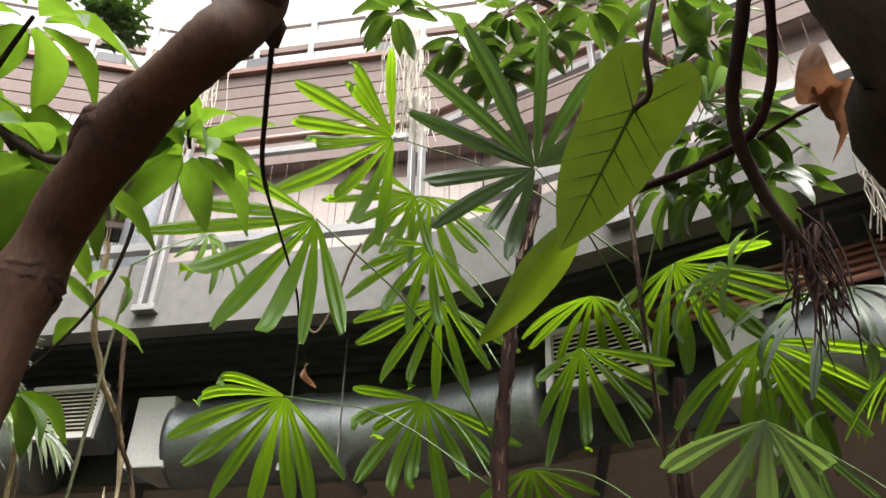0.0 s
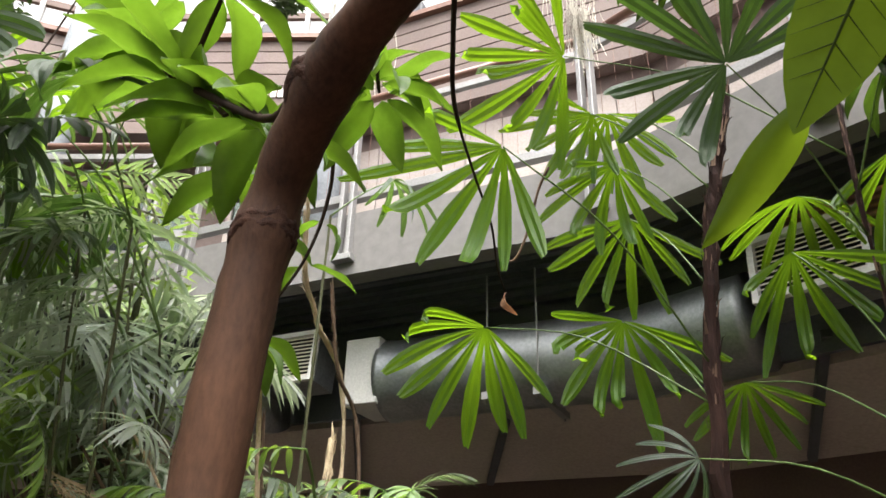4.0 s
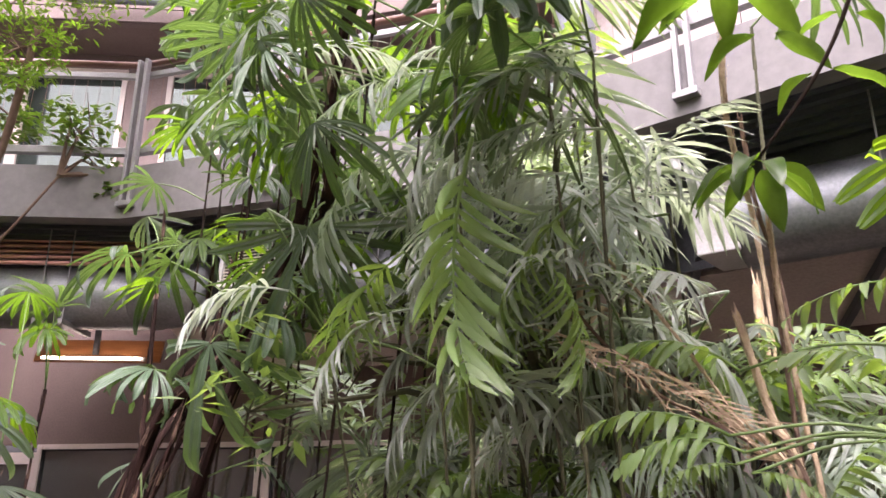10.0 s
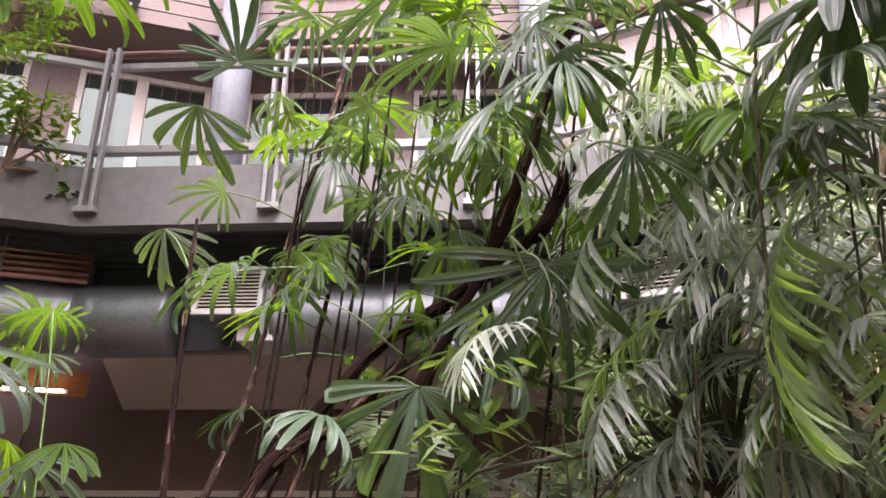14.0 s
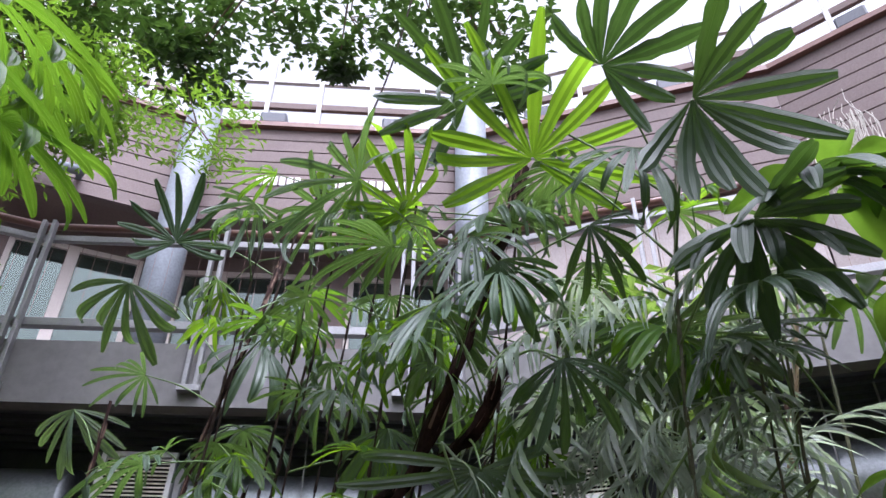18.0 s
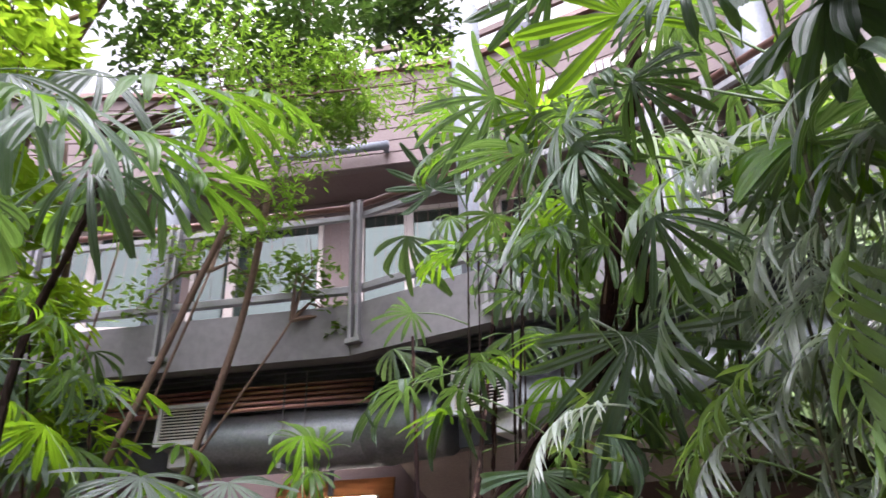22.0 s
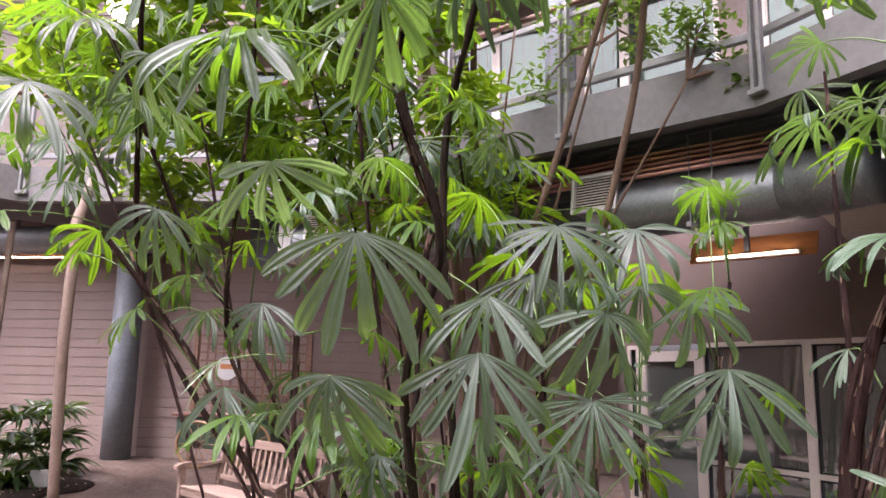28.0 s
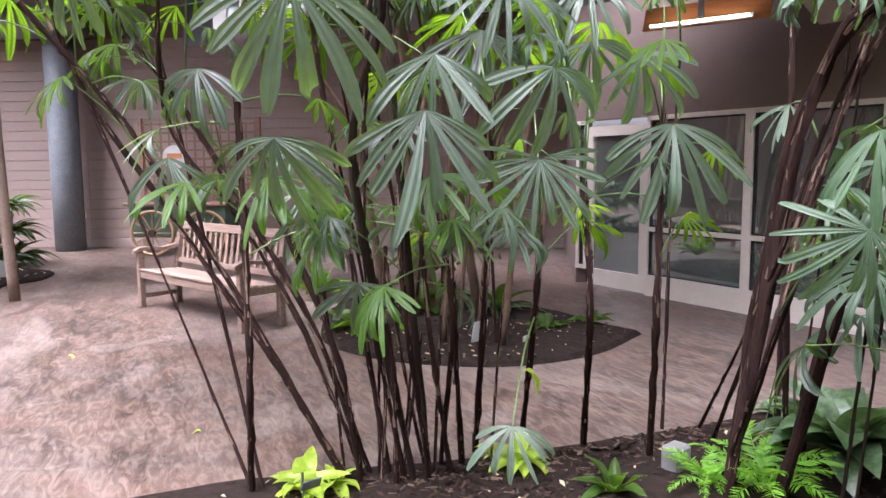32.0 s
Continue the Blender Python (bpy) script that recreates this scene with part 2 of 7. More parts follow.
heart_mat = leaf_mat("heart_leaf", (0.045, 0.082, 0.008), (0.070, 0.118, 0.012), (0.20, 0.29, 0.010), 0.6, 0.62, 0.08, (6, 6, 6), spec=0.12)
vein_mat = leaf_mat("leaf_vein", (0.018, 0.034, 0.005), (0.03, 0.05, 0.007), (0.03, 0.05, 0.005), 0.6, 0.15, 0.05, (6, 6, 6), spec=0.1)
dark_broad_mat = leaf_mat("dark_broad_leaf", (0.018, 0.042, 0.012), (0.038, 0.075, 0.02), (0.16, 0.30, 0.012), 0.35, 0.30, 0.4, (6, 6, 6), spec=0.7)
bright_mat = leaf_mat("bright_leaf", (0.085, 0.175, 0.014), (0.145, 0.255, 0.024), (0.40, 0.62, 0.012), 0.45, 0.60, 0.4, (8, 8, 8), True, spec=0.4)
sprig_mat = leaf_mat("sprig_leaf", (0.085, 0.15, 0.05), (0.16, 0.24, 0.10), (0.40, 0.60, 0.05), 0.38, 0.5, 0.5, (8, 8, 8), True, spec=0.9)
small_leaf_mat = leaf_mat("small_leaf", (0.020, 0.046, 0.014), (0.040, 0.080, 0.022), (0.14, 0.28, 0.02), 0.45, 0.26, 0.45, (8, 8, 8), True)
feathery_mat = leaf_mat("feathery_leaf", (0.09, 0.20, 0.02), (0.16, 0.30, 0.04), (0.34, 0.58, 0.03), 0.45, 0.42, 0.3, (8, 8, 8), True)
dead_leaf_mat = leaf_mat("dead_leaf", (0.12, 0.055, 0.03), (0.24, 0.13, 0.075), (0.32, 0.13, 0.05), 0.6, 0.3, 0.2, (8, 8, 8))
fern_mat = leaf_mat("fern_leaf", (0.10, 0.25, 0.02), (0.18, 0.40, 0.04), (0.45, 0.8, 0.04), 0.5, 0.4, 0.2, (8, 8, 8))


def plain(name, col, rough=0.5, metal=0.0, emit=0.0):
    m, nt, b = node_mat(name)
    b.inputs["Base Color"].default_value = (*col, 1)
    b.inputs["Roughness"].default_value, b.inputs["Metallic"].default_value = rough, metal
    if emit:
        b.inputs["Emission Color"].default_value, b.inputs["Emission Strength"].default_value = (*col, 1), emit
    return m


def glass_mat(name, tint, rough=0.03, mixf=0.5, gloss=(0.9, 0.95, 0.93), reflected=None):
    m, nt, b = node_mat(name)
    g = nt.nodes.new("ShaderNodeBsdfGlossy")
    g.inputs["Roughness"].default_value = rough
    g.inputs["Color"].default_value = (*gloss, 1)
    t = nt.nodes.new("ShaderNodeBsdfTransparent")
    t.inputs["Color"].default_value = (*tint, 1)
    mx = nt.nodes.new("ShaderNodeMixShader")
    lw = nt.nodes.new("ShaderNodeFresnel")
    lw.inputs[0].default_value = 1.9
    mr = nt.nodes.new("ShaderNodeMapRange")
    mr.inputs[3].default_value, mr.inputs[4].default_value = mixf * 0.6, 1.0
    nt.links.new(lw.outputs[0], mr.inputs[0])
    nt.links.new(mr.outputs[0], mx.inputs[0])
    nt.links.new(t.outputs[0], mx.inputs[1])
    nt.links.new(g.outputs[0], mx.inputs[2])
    out = mx.outputs[0]
    # Mottled diffuse layer: pale reflections of the court put into the pane's colour.
    if reflected:
        df = nt.nodes.new("ShaderNodeBsdfDiffuse")
        nt.links.new(ramp(nt, noise_tex(nt, 1.4, 4, 0.6), [(0.35, [v * 0.6 for v in reflected]), (0.65, reflected)]), df.inputs["Color"])
        m2 = nt.nodes.new("ShaderNodeMixShader")
        m2.inputs[0].default_value = 0.28
        nt.links.new(out, m2.inputs[1])
        nt.links.new(df.outputs[0], m2.inputs[2])
        out = m2.outputs[0]
    nt.links.new(out, nt.nodes["Material Output"].inputs["Surface"])
    return m


window_glass = glass_mat("window_glass", (0.16, 0.20, 0.185), 0.03, 0.62, (0.9, 0.95, 0.93), (0.23, 0.27, 0.25))
pale_glass = glass_mat("pale_glass", (0.38, 0.46, 0.42), 0.03, 0.35, (0.40, 0.47, 0.43), (0.13, 0.17, 0.145))
tube_light = plain("fluorescent_tube", (1.0, 0.86, 0.66), 0.5, 0, 10.0)
letter_white = plain("white_letter", (0.8, 0.8, 0.78), 0.4)

chip_mat, _nt, _b = node_mat("bark_chip")
_g = _nt.nodes.new("ShaderNodeNewGeometry")
_nt.links.new(ramp(_nt, _g.outputs["Random Per Island"], [(0.0, (0.006, 0.004, 0.003)), (0.6, (0.028, 0.018, 0.014)), (0.85, (0.07, 0.046, 0.034)), (1.0, (0.13, 0.095, 0.07))]), _b.inputs["Base Color"])
_b.inputs["Roughness"].default_value, _b.inputs["Specular IOR Level"].default_value = 0.9, 0.1


# ---- mesh helpers ----
def part(name, bm, material, parent=None, label="", smooth=False):
    me = bpy.data.meshes.new(name)
    bm.to_mesh(me)
    bm.free()
    if smooth:
        me.polygons.foreach_set("use_smooth", [True] * len(me.polygons))
    if material:
        me.materials.append(material)
    ob = new(name, me)
    if parent is not None:
        ob.parent = parent
    if label:
        tagged(ob, label)
    return ob


def share(name, me, parent, m):
    ob = new(name, me)
    ob.parent = parent
    ob.matrix_local = m
    return ob


def thing(name, at=(0, 0, 0), label="", category="", group="", kind="", m=None):
    ob = new(name)
    ob.empty_display_size = 0.1
    ob.matrix_world = m if m is not None else Matrix.Translation(at)
    return tagged(ob, label, category, group, kind)


def box(bm, lo, hi, m=None, bevel=0.0):
    lo, hi = Vector(lo), Vector(hi)
    c, s = (lo + hi) / 2, hi - lo
    r = bmesh.ops.create_cube(bm, size=1.0, matrix=Matrix.Translation(c) @ Matrix.Diagonal((*s, 1)))
    vs = r["verts"]
    if bevel:
        es = list({e for v in vs for e in v.link_edges})
        g = bmesh.ops.bevel(bm, geom=es, offset=bevel, segments=1, affect="EDGES", profile=0.7)
        vs = list({v for f in g["faces"] for v in f.verts} | {v for v in vs if v.is_valid})
    if m is not None:
        bmesh.ops.transform(bm, matrix=m, verts=[v for v in vs if v.is_valid])
    return vs


def boxed(lo, hi, bevel=0.0, m=None):
    bm = bmesh.new()
    box(bm, lo, hi, m, bevel)
    return bm


def tube(bm, pts, radii, sides=8, caps=True, knobs=0.0, rng=None):
    """A swept tube through pts; radii one number or a list."""
    pts = [Vector(p) for p in pts]
    if not isinstance(radii, (list, tuple)):
        radii = [radii] * len(pts)
    rings, up = [], Vector((0.3, 0.9, 0.31)).normalized()
    for i, p in enumerate(pts):
        d = (pts[min(i + 1, len(pts) - 1)] - pts[max(i - 1, 0)]).normalized()
        side = d.cross(up)
        if side.length < 0.05:
            side = d.cross(Vector((1, 0, 0)))
        side.normalize()
        top = side.cross(d).normalized()
        up = top
        ring = []
        for k in range(sides):
            a = 2 * math.pi * k / sides
            r = radii[i] * (1 + (rng.uniform(-knobs, knobs) if rng else 0))
            ring.append(bm.verts.new(p + side * math.cos(a) * r + top * math.sin(a) * r))
        rings.append(ring)
    for a, b in zip(rings, rings[1:]):
        for k in range(sides):
            bm.faces.new((a[k], a[(k + 1) % sides], b[(k + 1) % sides], b[k]))
    if caps:
        bm.faces.new(rings[0][::-1])
        bm.faces.new(rings[-1])
    return rings


def spline(pts, n=6):
    """Catmull-Rom through pts."""
    p = [Vector(q) for q in pts]
    p = [p[0] * 2 - p[1]] + p + [p[-1] * 2 - p[-2]]
    out = []
    for i in range(1, len(p) - 2):
        for k in range(n):
            t = k / n
            a, b, c, d = p[i - 1:i + 3]
            out.append(0.5 * (2 * b + (c - a) * t + (2 * a - 5 * b + 4 * c - d) * t * t + (3 * b - a - 3 * c + d) * t ** 3))
    return out + [p[-2]]


def seg(a, b, z=0.0):
    """Frame of a wall run: x from a to b, y to the outside of the ring, z up; and its length."""
    a, b = Vector((*a, 0)), Vector((*b, 0))
    x = (b - a).normalized()
    y = Vector((-x.y, x.x, 0))
    m = Matrix(((x.x, y.x, 0, a.x), (x.y, y.y, 0, a.y), (0, 0, 1, z), (0, 0, 0, 1)))
    return m, (b - a).length


# ---- the ring of balconies ----
CENTRE = Vector((-2.75, -2.9))
RIM = [(-11.2, -2.3), (-10.2, 0.1), (-8.2, 2.05), (-5.66, 3.61), (-2.86, 4.14), (-0.07, 3.58), (2.1, 2.17), (4.0, 0.1), (4.9, -2.6), (3.4, -6.2), (0.2, -8.6), (-4.2, -9.0), (-8.6, -7.0), (-11.2, -2.3)]
DECK, UNDER = 4.02, 3.60


def outward(p, k):
    v = Vector(p) - CENTRE
    return tuple(Vector(p) + v.normalized() * k)


UPPER = [outward(p, 2.35) for p in RIM]
UPPER[3], UPPER[4], UPPER[2], UPPER[5] = (-6.1, 5.95), (-2.9, 6.6), (-9.3, 3.95), (0.5, 5.95)
SOFFIT, CROWN = 6.78, 8.2


def strip(bm, inner, outer, z0, z1):
    """A solid band between two polylines."""
    rows = []
    for (a, b) in zip(inner, outer):
        rows.append([bm.verts.new((*q, z)) for q, z in ((a, z0), (b, z0), (b, z1), (a, z1))])
    for r, s in zip(rows, rows[1:]):
        for k in range(4):
            bm.faces.new((r[k], s[k], s[(k + 1) % 4], r[(k + 1) % 4]))
    bm.faces.new(rows[0][::-1])
    bm.faces.new(rows[-1])
    bmesh.ops.recalc_face_normals(bm, faces=bm.faces)


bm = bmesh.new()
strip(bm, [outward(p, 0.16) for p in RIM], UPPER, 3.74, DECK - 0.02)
slab = part("balcony_floor", bm, shaded_soffit)
tagged(slab, "underside of the ring balcony's concrete slab, coloured dark as in shade", "balcony floor", kind="structure")
fascia = thing("balcony_fascia", (0, 0, 0), "grey-white painted concrete fascia round the balcony edge", "fascia", kind="structure")
for a, b in zip(RIM, RIM[1:]):
    bm = bmesh.new()
    strip(bm, [a, b], [outward(a, 0.14), outward(b, 0.14)], UNDER, DECK)
    part("fascia_panel", bm, concrete_white, fascia)

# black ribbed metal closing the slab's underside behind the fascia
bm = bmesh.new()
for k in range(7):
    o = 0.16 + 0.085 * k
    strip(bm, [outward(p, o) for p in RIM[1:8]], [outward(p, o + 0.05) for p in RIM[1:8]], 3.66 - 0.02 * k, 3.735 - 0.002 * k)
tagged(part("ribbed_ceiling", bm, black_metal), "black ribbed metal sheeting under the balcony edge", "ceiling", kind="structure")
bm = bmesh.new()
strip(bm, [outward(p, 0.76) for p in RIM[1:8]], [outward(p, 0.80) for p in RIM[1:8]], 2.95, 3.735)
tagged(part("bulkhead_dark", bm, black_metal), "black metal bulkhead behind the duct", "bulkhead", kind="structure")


def railing(a, b, posts, group):
    m, length = seg(a, b)
    r = thing("balcony_railing", (0, 0, 0), "galvanised balcony railing with wire mesh and a brown handrail", "railing", group, m=m)
    part("top_bar", boxed((0, 0.02, 4.80), (length, 0.06, 4.85), 0.004), steel_rail, r)
    part("lower_bar", boxed((0, 0.01, 4.13), (length, 0.07, 4.19), 0.004), steel_rail, r, "dark grey lower bar")
    bm = bmesh.new()
    tube(bm, [(-0.02, 0.04, 4.93), (length + 0.02, 0.04, 4.93)], 0.028, 10)
    part("handrail", bm, brown_rail, r, "brown wooden handrail", True)
    for x in posts:
        x = x * length
        for dx in (-0.035, 0.035):
            part("post", boxed((x + dx - 0.014, -0.05, 3.70), (x + dx + 0.014, 0.0, 4.93), 0.003), steel_rail, r)
        part("base_bracket", boxed((x - 0.07, -0.06, 3.68), (x + 0.07, 0.0, 3.72), 0.003), steel_rail, r)
    n = int(length / 0.10)
    bm = bmesh.new()
    for k in range(1, n):
        x = k * length / n
        box(bm, (x - 0.001, 0.039, 4.19), (x + 0.001, 0.041, 4.80))
    part("wire_mesh", bm, brown_rail, r, "thin upright wires")
    return r


for i, (a, b) in enumerate(zip(RIM, RIM[1:])):
    railing(a, b, (0.02, 0.44, 0.9) if i == 3 else (0.02, 0.47), "railings round the balcony")


# upper storey: boarded parapet wall over a recessed glazed wall
BOARD = 0.178


def boarded(name, a, b, z0, z1, mat, label, board=BOARD, thick=0.12):
    m, length = seg(a, b)
    w = thing(name, label=label, category="wall", kind="structure", m=m)
    part("core", boxed((0, 0.02, z0), (length, thick, z1)), mat, w)
    n = max(1, round((z1 - z0) / board))
    h = (z1 - z0) / n
    me = None
    for k in range(n):
        if me is None:
            bm = boxed((0, -0.004, 0.004), (length, 0.018, h - 0.008), 0.004)
            ob = part("board", bm, mat, w)
            me = ob.data
            ob.matrix_local = Matrix.Translation((0, 0, z0))
        else:
            share("board", me, w, Matrix.Translation((0, 0, z0 + k * h)))
    return w


def glazed(a, b, z0, z1, widths, label, solid=False):
    """A storefront run: pink panel below, framed panes above."""
    m, length = seg(a, b)
    w = thing("window_wall", label=label, category="window wall", kind="structure", m=m)
    part("lower_panel", boxed((0, 0.02, z0), (length, 0.1, z0 + 0.25)), siding, w)
    part("head_panel", boxed((0, 0.02, z1 - 0.5), (length, 0.1, z1)), siding, w)
    x = 0.0
    top = z1 - 0.5
    for k, f in enumerate(widths):
        x2 = x + f * length
        if solid or k % 3 == 2:
            part("wall_panel", boxed((x + 0.004, 0.015, z0 + 0.25), (x2 - 0.004, 0.1, top), 0.004), panel_cream if solid else siding, w)
        else:
            win = thing("window_1", label="tall window in a painted frame", m=Matrix.Identity(4))
            win.parent = w
            fr = bmesh.new()
            box(fr, (x, 0.0, z0 + 0.25), (x + 0.06, 0.1, top))
            box(fr, (x2 - 0.06, 0.0, z0 + 0.25), (x2, 0.1, top))
            for z in (z0 + 0.25, z0 + 1.15, top - 0.06):
                box(fr, (x + 0.06, 0.003, z), (x2 - 0.06, 0.097, z + 0.06))
            part("window_frame", fr, frame_paint, win)
            for za, zb in ((z0 + 0.31, z0 + 1.15), (z0 + 1.21, top - 0.06)):
                part("pane", boxed((x + 0.06, 0.04, za), (x2 - 0.06, 0.048, zb)), pale_glass, win)
        x = x2
    return w


for i, (a, b) in enumerate(zip(UPPER, UPPER[1:])):
    boarded("wall_upper", a, b, SOFFIT, CROWN, siding, "pink painted board siding above the balcony", BOARD)
    deep = 0.16 if i >= 4 else 0.75
    c, d = outward(a, deep), outward(b, deep)
    glazed(c, d, DECK - 0.02, SOFFIT + 0.3, (0.14, 0.3, 0.12, 0.16, 0.18, 0.1), "pale panelled wall behind the balcony" if i >= 4 else "glazed and panelled wall behind the balcony", i >= 4)
bm = bmesh.new()
strip(bm, [outward(p, 0.03) for p in UPPER], [outward(p, 0.9) for p in UPPER], SOFFIT + 0.01, SOFFIT + 0.12)
tagged(part("upper_soffit", bm, brown_paint), "brown boarded soffit under the upper wall", "soffit", kind="structure")
bm = bmesh.new()
strip(bm, [outward(p, -0.07) for p in UPPER], [outward(p, 0.2) for p in UPPER], CROWN, CROWN + 0.07)
tagged(part("parapet_cap", bm, brown_rail), "dark metal cap along the upper wall", "trim", kind="structure")
bm = bmesh.new()
strip(bm, [outward(p, 0.9) for p in UPPER], [outward(p, 0.98) for p in UPPER], DECK, CROWN - 0.4)
tagged(part("wall_back", bm, siding), "plain wall of the rooms behind the glazing", "wall", kind="structure")

# columns of the upper storey
for i in (2, 3, 4):
    px, py = outward(UPPER[i], -0.17)
    bm = bmesh.new()
    tube(bm, [(0, 0, DECK), (0, 0, 6.2), (0, 0, 8.9)], 0.19, 24)
    ob = part("steel_column", bm, zinc_paint, smooth=True)
    ob.location = (px, py, 0)
    tagged(ob, "round grey galvanised steel column beside the boarded wall", "column", "columns of the balcony")

# ---- ducts with registers under the balcony ----
DUCT_Z, DUCT_R = 3.12, 0.25


def duct(a, b, x0, x1, group):
    """A round spiral duct along a run, ending in a square box."""
    m, length = seg(outward(a, 0.62), outward(b, 0.62))
    d = thing("air_duct", label="round galvanised spiral air duct hung under the balcony", category="duct", group=group, m=m)
    pts, rad = [], []
    n = int((x1 - x0 + 0.7) / 0.035)
    turn = radians(22)
    for k in range(n + 1):
        x = x0 + (x1 - x0 + 0.7) * k / n
        over = max(0.0, x - x1)
        big = 1.035 if (k % 22) in (0, 1) else (1.006 if k % 4 == 0 else 1.0)
        pts.append((x - over + over * math.cos(turn), -over * math.sin(turn), DUCT_Z))
        rad.append(DUCT_R * big)
    bm = bmesh.new()
    tube(bm, pts, rad, 28)
    part("duct_pipe", bm, galvanised, d, smooth=True)
    bm = bmesh.new()
    box(bm, (x0 - 0.22, -0.21, DUCT_Z - 0.19), (x0 + 0.02, 0.21, DUCT_Z + 0.23), bevel=0.006)
    part("end_box", bm, white_metal, d, "white sheet metal box")
    for x in (x0 + 0.75, x1 - 0.5):
        bm = bmesh.new()
        tube(bm, [(x, 0.25, DUCT_Z - 0.28), (x, 0.25, 3.73)], 0.006, 6)
        tube(bm, [(x, -0.25, DUCT_Z - 0.28), (x, -0.25, 3.70)], 0.006, 6)
        box(bm, (x - 0.02, -0.29, DUCT_Z - 0.262), (x + 0.02, 0.29, DUCT_Z - 0.222))
        part("hanger", bm, steel_rail, d)
    return d


def register(m, w, h, group):
    """Air register: a frame with slats."""
    g = thing("air_register", label="square white air register with rusty horizontal slats", category="air vent", group=group, m=m)
    bm = bmesh.new()
    f = 0.03
    box(bm, (0, -0.02, 0), (w, 0.01, f))
    box(bm, (0, -0.02, h - f), (w, 0.01, h))
    box(bm, (0, -0.02, f), (f, 0.01, h - f))
    box(bm, (w - f, -0.02, f), (w, 0.01, h - f))
    part("frame", bm, white_metal, g)
    part("backing", boxed((f, 0.02, f), (w - f, 0.03, h - f)), dark_gap, g, "dark inside")
    me = None
    n = 11
    for k in range(n):
        z = f + (k + 0.5) * (h - 2 * f) / n
        mm = Matrix.Translation((0, 0, z)) @ Matrix.Rotation(radians(35), 4, "X")
        if me is None:
            ob = part("slat", boxed((f, -0.012, -0.003), (w - f, 0.012, 0.003)), register_paint, g)
            ob.matrix_local = mm
            me = ob.data
        else:
            share("slat", me, g, mm)
    bm = bmesh.new()
    box(bm, (0.01, 0.032, 0.01), (w - 0.01, 0.25, h - 0.01))
    part("duct_neck", bm, galvanised, g)
    return g


for i, x0 in ((1, 0.9), (2, 1.75), (3, 1.35), (4, 1.5), (5, 1.75)):
    a, b = RIM[i], RIM[i + 1]
    length = (Vector(outward(a, 0.62)) - Vector(outward(b, 0.62))).length
    duct(a, b, x0, length - 0.05, "ducts under the balcony")
for i, x, w in ((1, 1.0, 0.45), (2, 1.36, 0.44), (3, 0.78, 0.46), (4, 0.57, 0.48), (5, 0.7, 0.52)):
    m, length = seg(outward(RIM[i], 0.3), outward(RIM[i + 1], 0.3))
    register(m @ Matrix.Translation((x, 0, 3.08)) @ Matrix.Rotation(radians(-6), 4, "X"), w, 0.34, "registers under the balcony")

# dark brace bars across the soffit below the ducts
for i, xs in ((4, (1.1, 2.2)), (5, (0.8, 1.9))):
    m, length = seg(outward(RIM[i], 1.0), outward(RIM[i + 1], 1.0))
    for x in xs:
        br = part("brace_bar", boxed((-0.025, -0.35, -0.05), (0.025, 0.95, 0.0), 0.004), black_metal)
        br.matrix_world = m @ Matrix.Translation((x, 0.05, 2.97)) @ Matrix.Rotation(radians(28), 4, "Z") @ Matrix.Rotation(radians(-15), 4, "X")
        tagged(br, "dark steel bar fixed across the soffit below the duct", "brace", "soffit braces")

# copper pipes and cable tray behind the fascia
for i, lo, hi in ((1, 0.3, 1.0), (2, 0.25, 1.0), (5, 0.3, 1.0)):
    m, length = seg(outward(RIM[i], 0.42), outward(RIM[i + 1], 0.42))
    p = thing("pipe_rack", label="row of copper-coloured pipes on a rack under the balcony", category="pipes", group="pipe racks", m=m)
    for k in range(5):
        bm = bmesh.new()
        tube(bm, [(lo * length, 0.08 * k * 0.4, 3.36 + 0.055 * k), (hi * length, 0.08 * k * 0.4, 3.36 + 0.055 * k)], 0.02, 8)
        part("pipe", bm, copper, p, smooth=True)
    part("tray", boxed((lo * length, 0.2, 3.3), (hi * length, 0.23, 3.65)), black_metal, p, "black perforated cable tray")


# ---- fluorescent lamps under the balcony ----
def strip_lamp(m, w, group):
    g = thing("strip_lamp", label="lit fluorescent strip lamp under an orange wooden valance", category="lamp", group=group, m=m)
    part("valance", boxed((-0.08, 0.06, 0.015), (w + 0.12, 0.085, 0.23), 0.004, Matrix.Rotation(radians(-22), 4, "X")), orange_wood, g)
    part("housing", boxed((0, 0.03, -0.005), (w, 0.062, 0.03), 0.004), white_metal, g)
    bm = bmesh.new()
    tube(bm, [(0.02, -0.005, 0.012), (w - 0.02, -0.005, 0.012)], 0.009, 10)
    part("tube", bm, tube_light, g, "glowing white tube", True)
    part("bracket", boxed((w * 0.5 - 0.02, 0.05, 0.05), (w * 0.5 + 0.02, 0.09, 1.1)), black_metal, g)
    return g


m, length = seg((-7.0, 4.04), (-6.2, 4.53))
strip_lamp(m @ Matrix.Translation((0, 0, 2.70)), 0.86, "strip lamps under the balcony")


# ---- ground floor ----
bm = bmesh.new()
box(bm, (-34, -30, -0.2), (30, 30, 0.0))
floor = part("floor", bm, None)
tagged(floor, "brown stained concrete floor with a worn swept sheen", "floor", kind="structure")
m_, nt_, b_ = node_mat("stained_concrete")
n1 = noise_tex(nt_, 0.5, 8, 0.6)
n1.node.inputs["Distortion"].default_value = 1.4
n2 = noise_tex(nt_, 1.5, 7, 0.62, (1, 2.6, 1))
n2.node.inputs["Distortion"].default_value = 1.3
n4 = noise_tex(nt_, 4.5, 4, 0.6, (1, 3.5, 1))
n4.node.inputs["Distortion"].default_value = 1.6
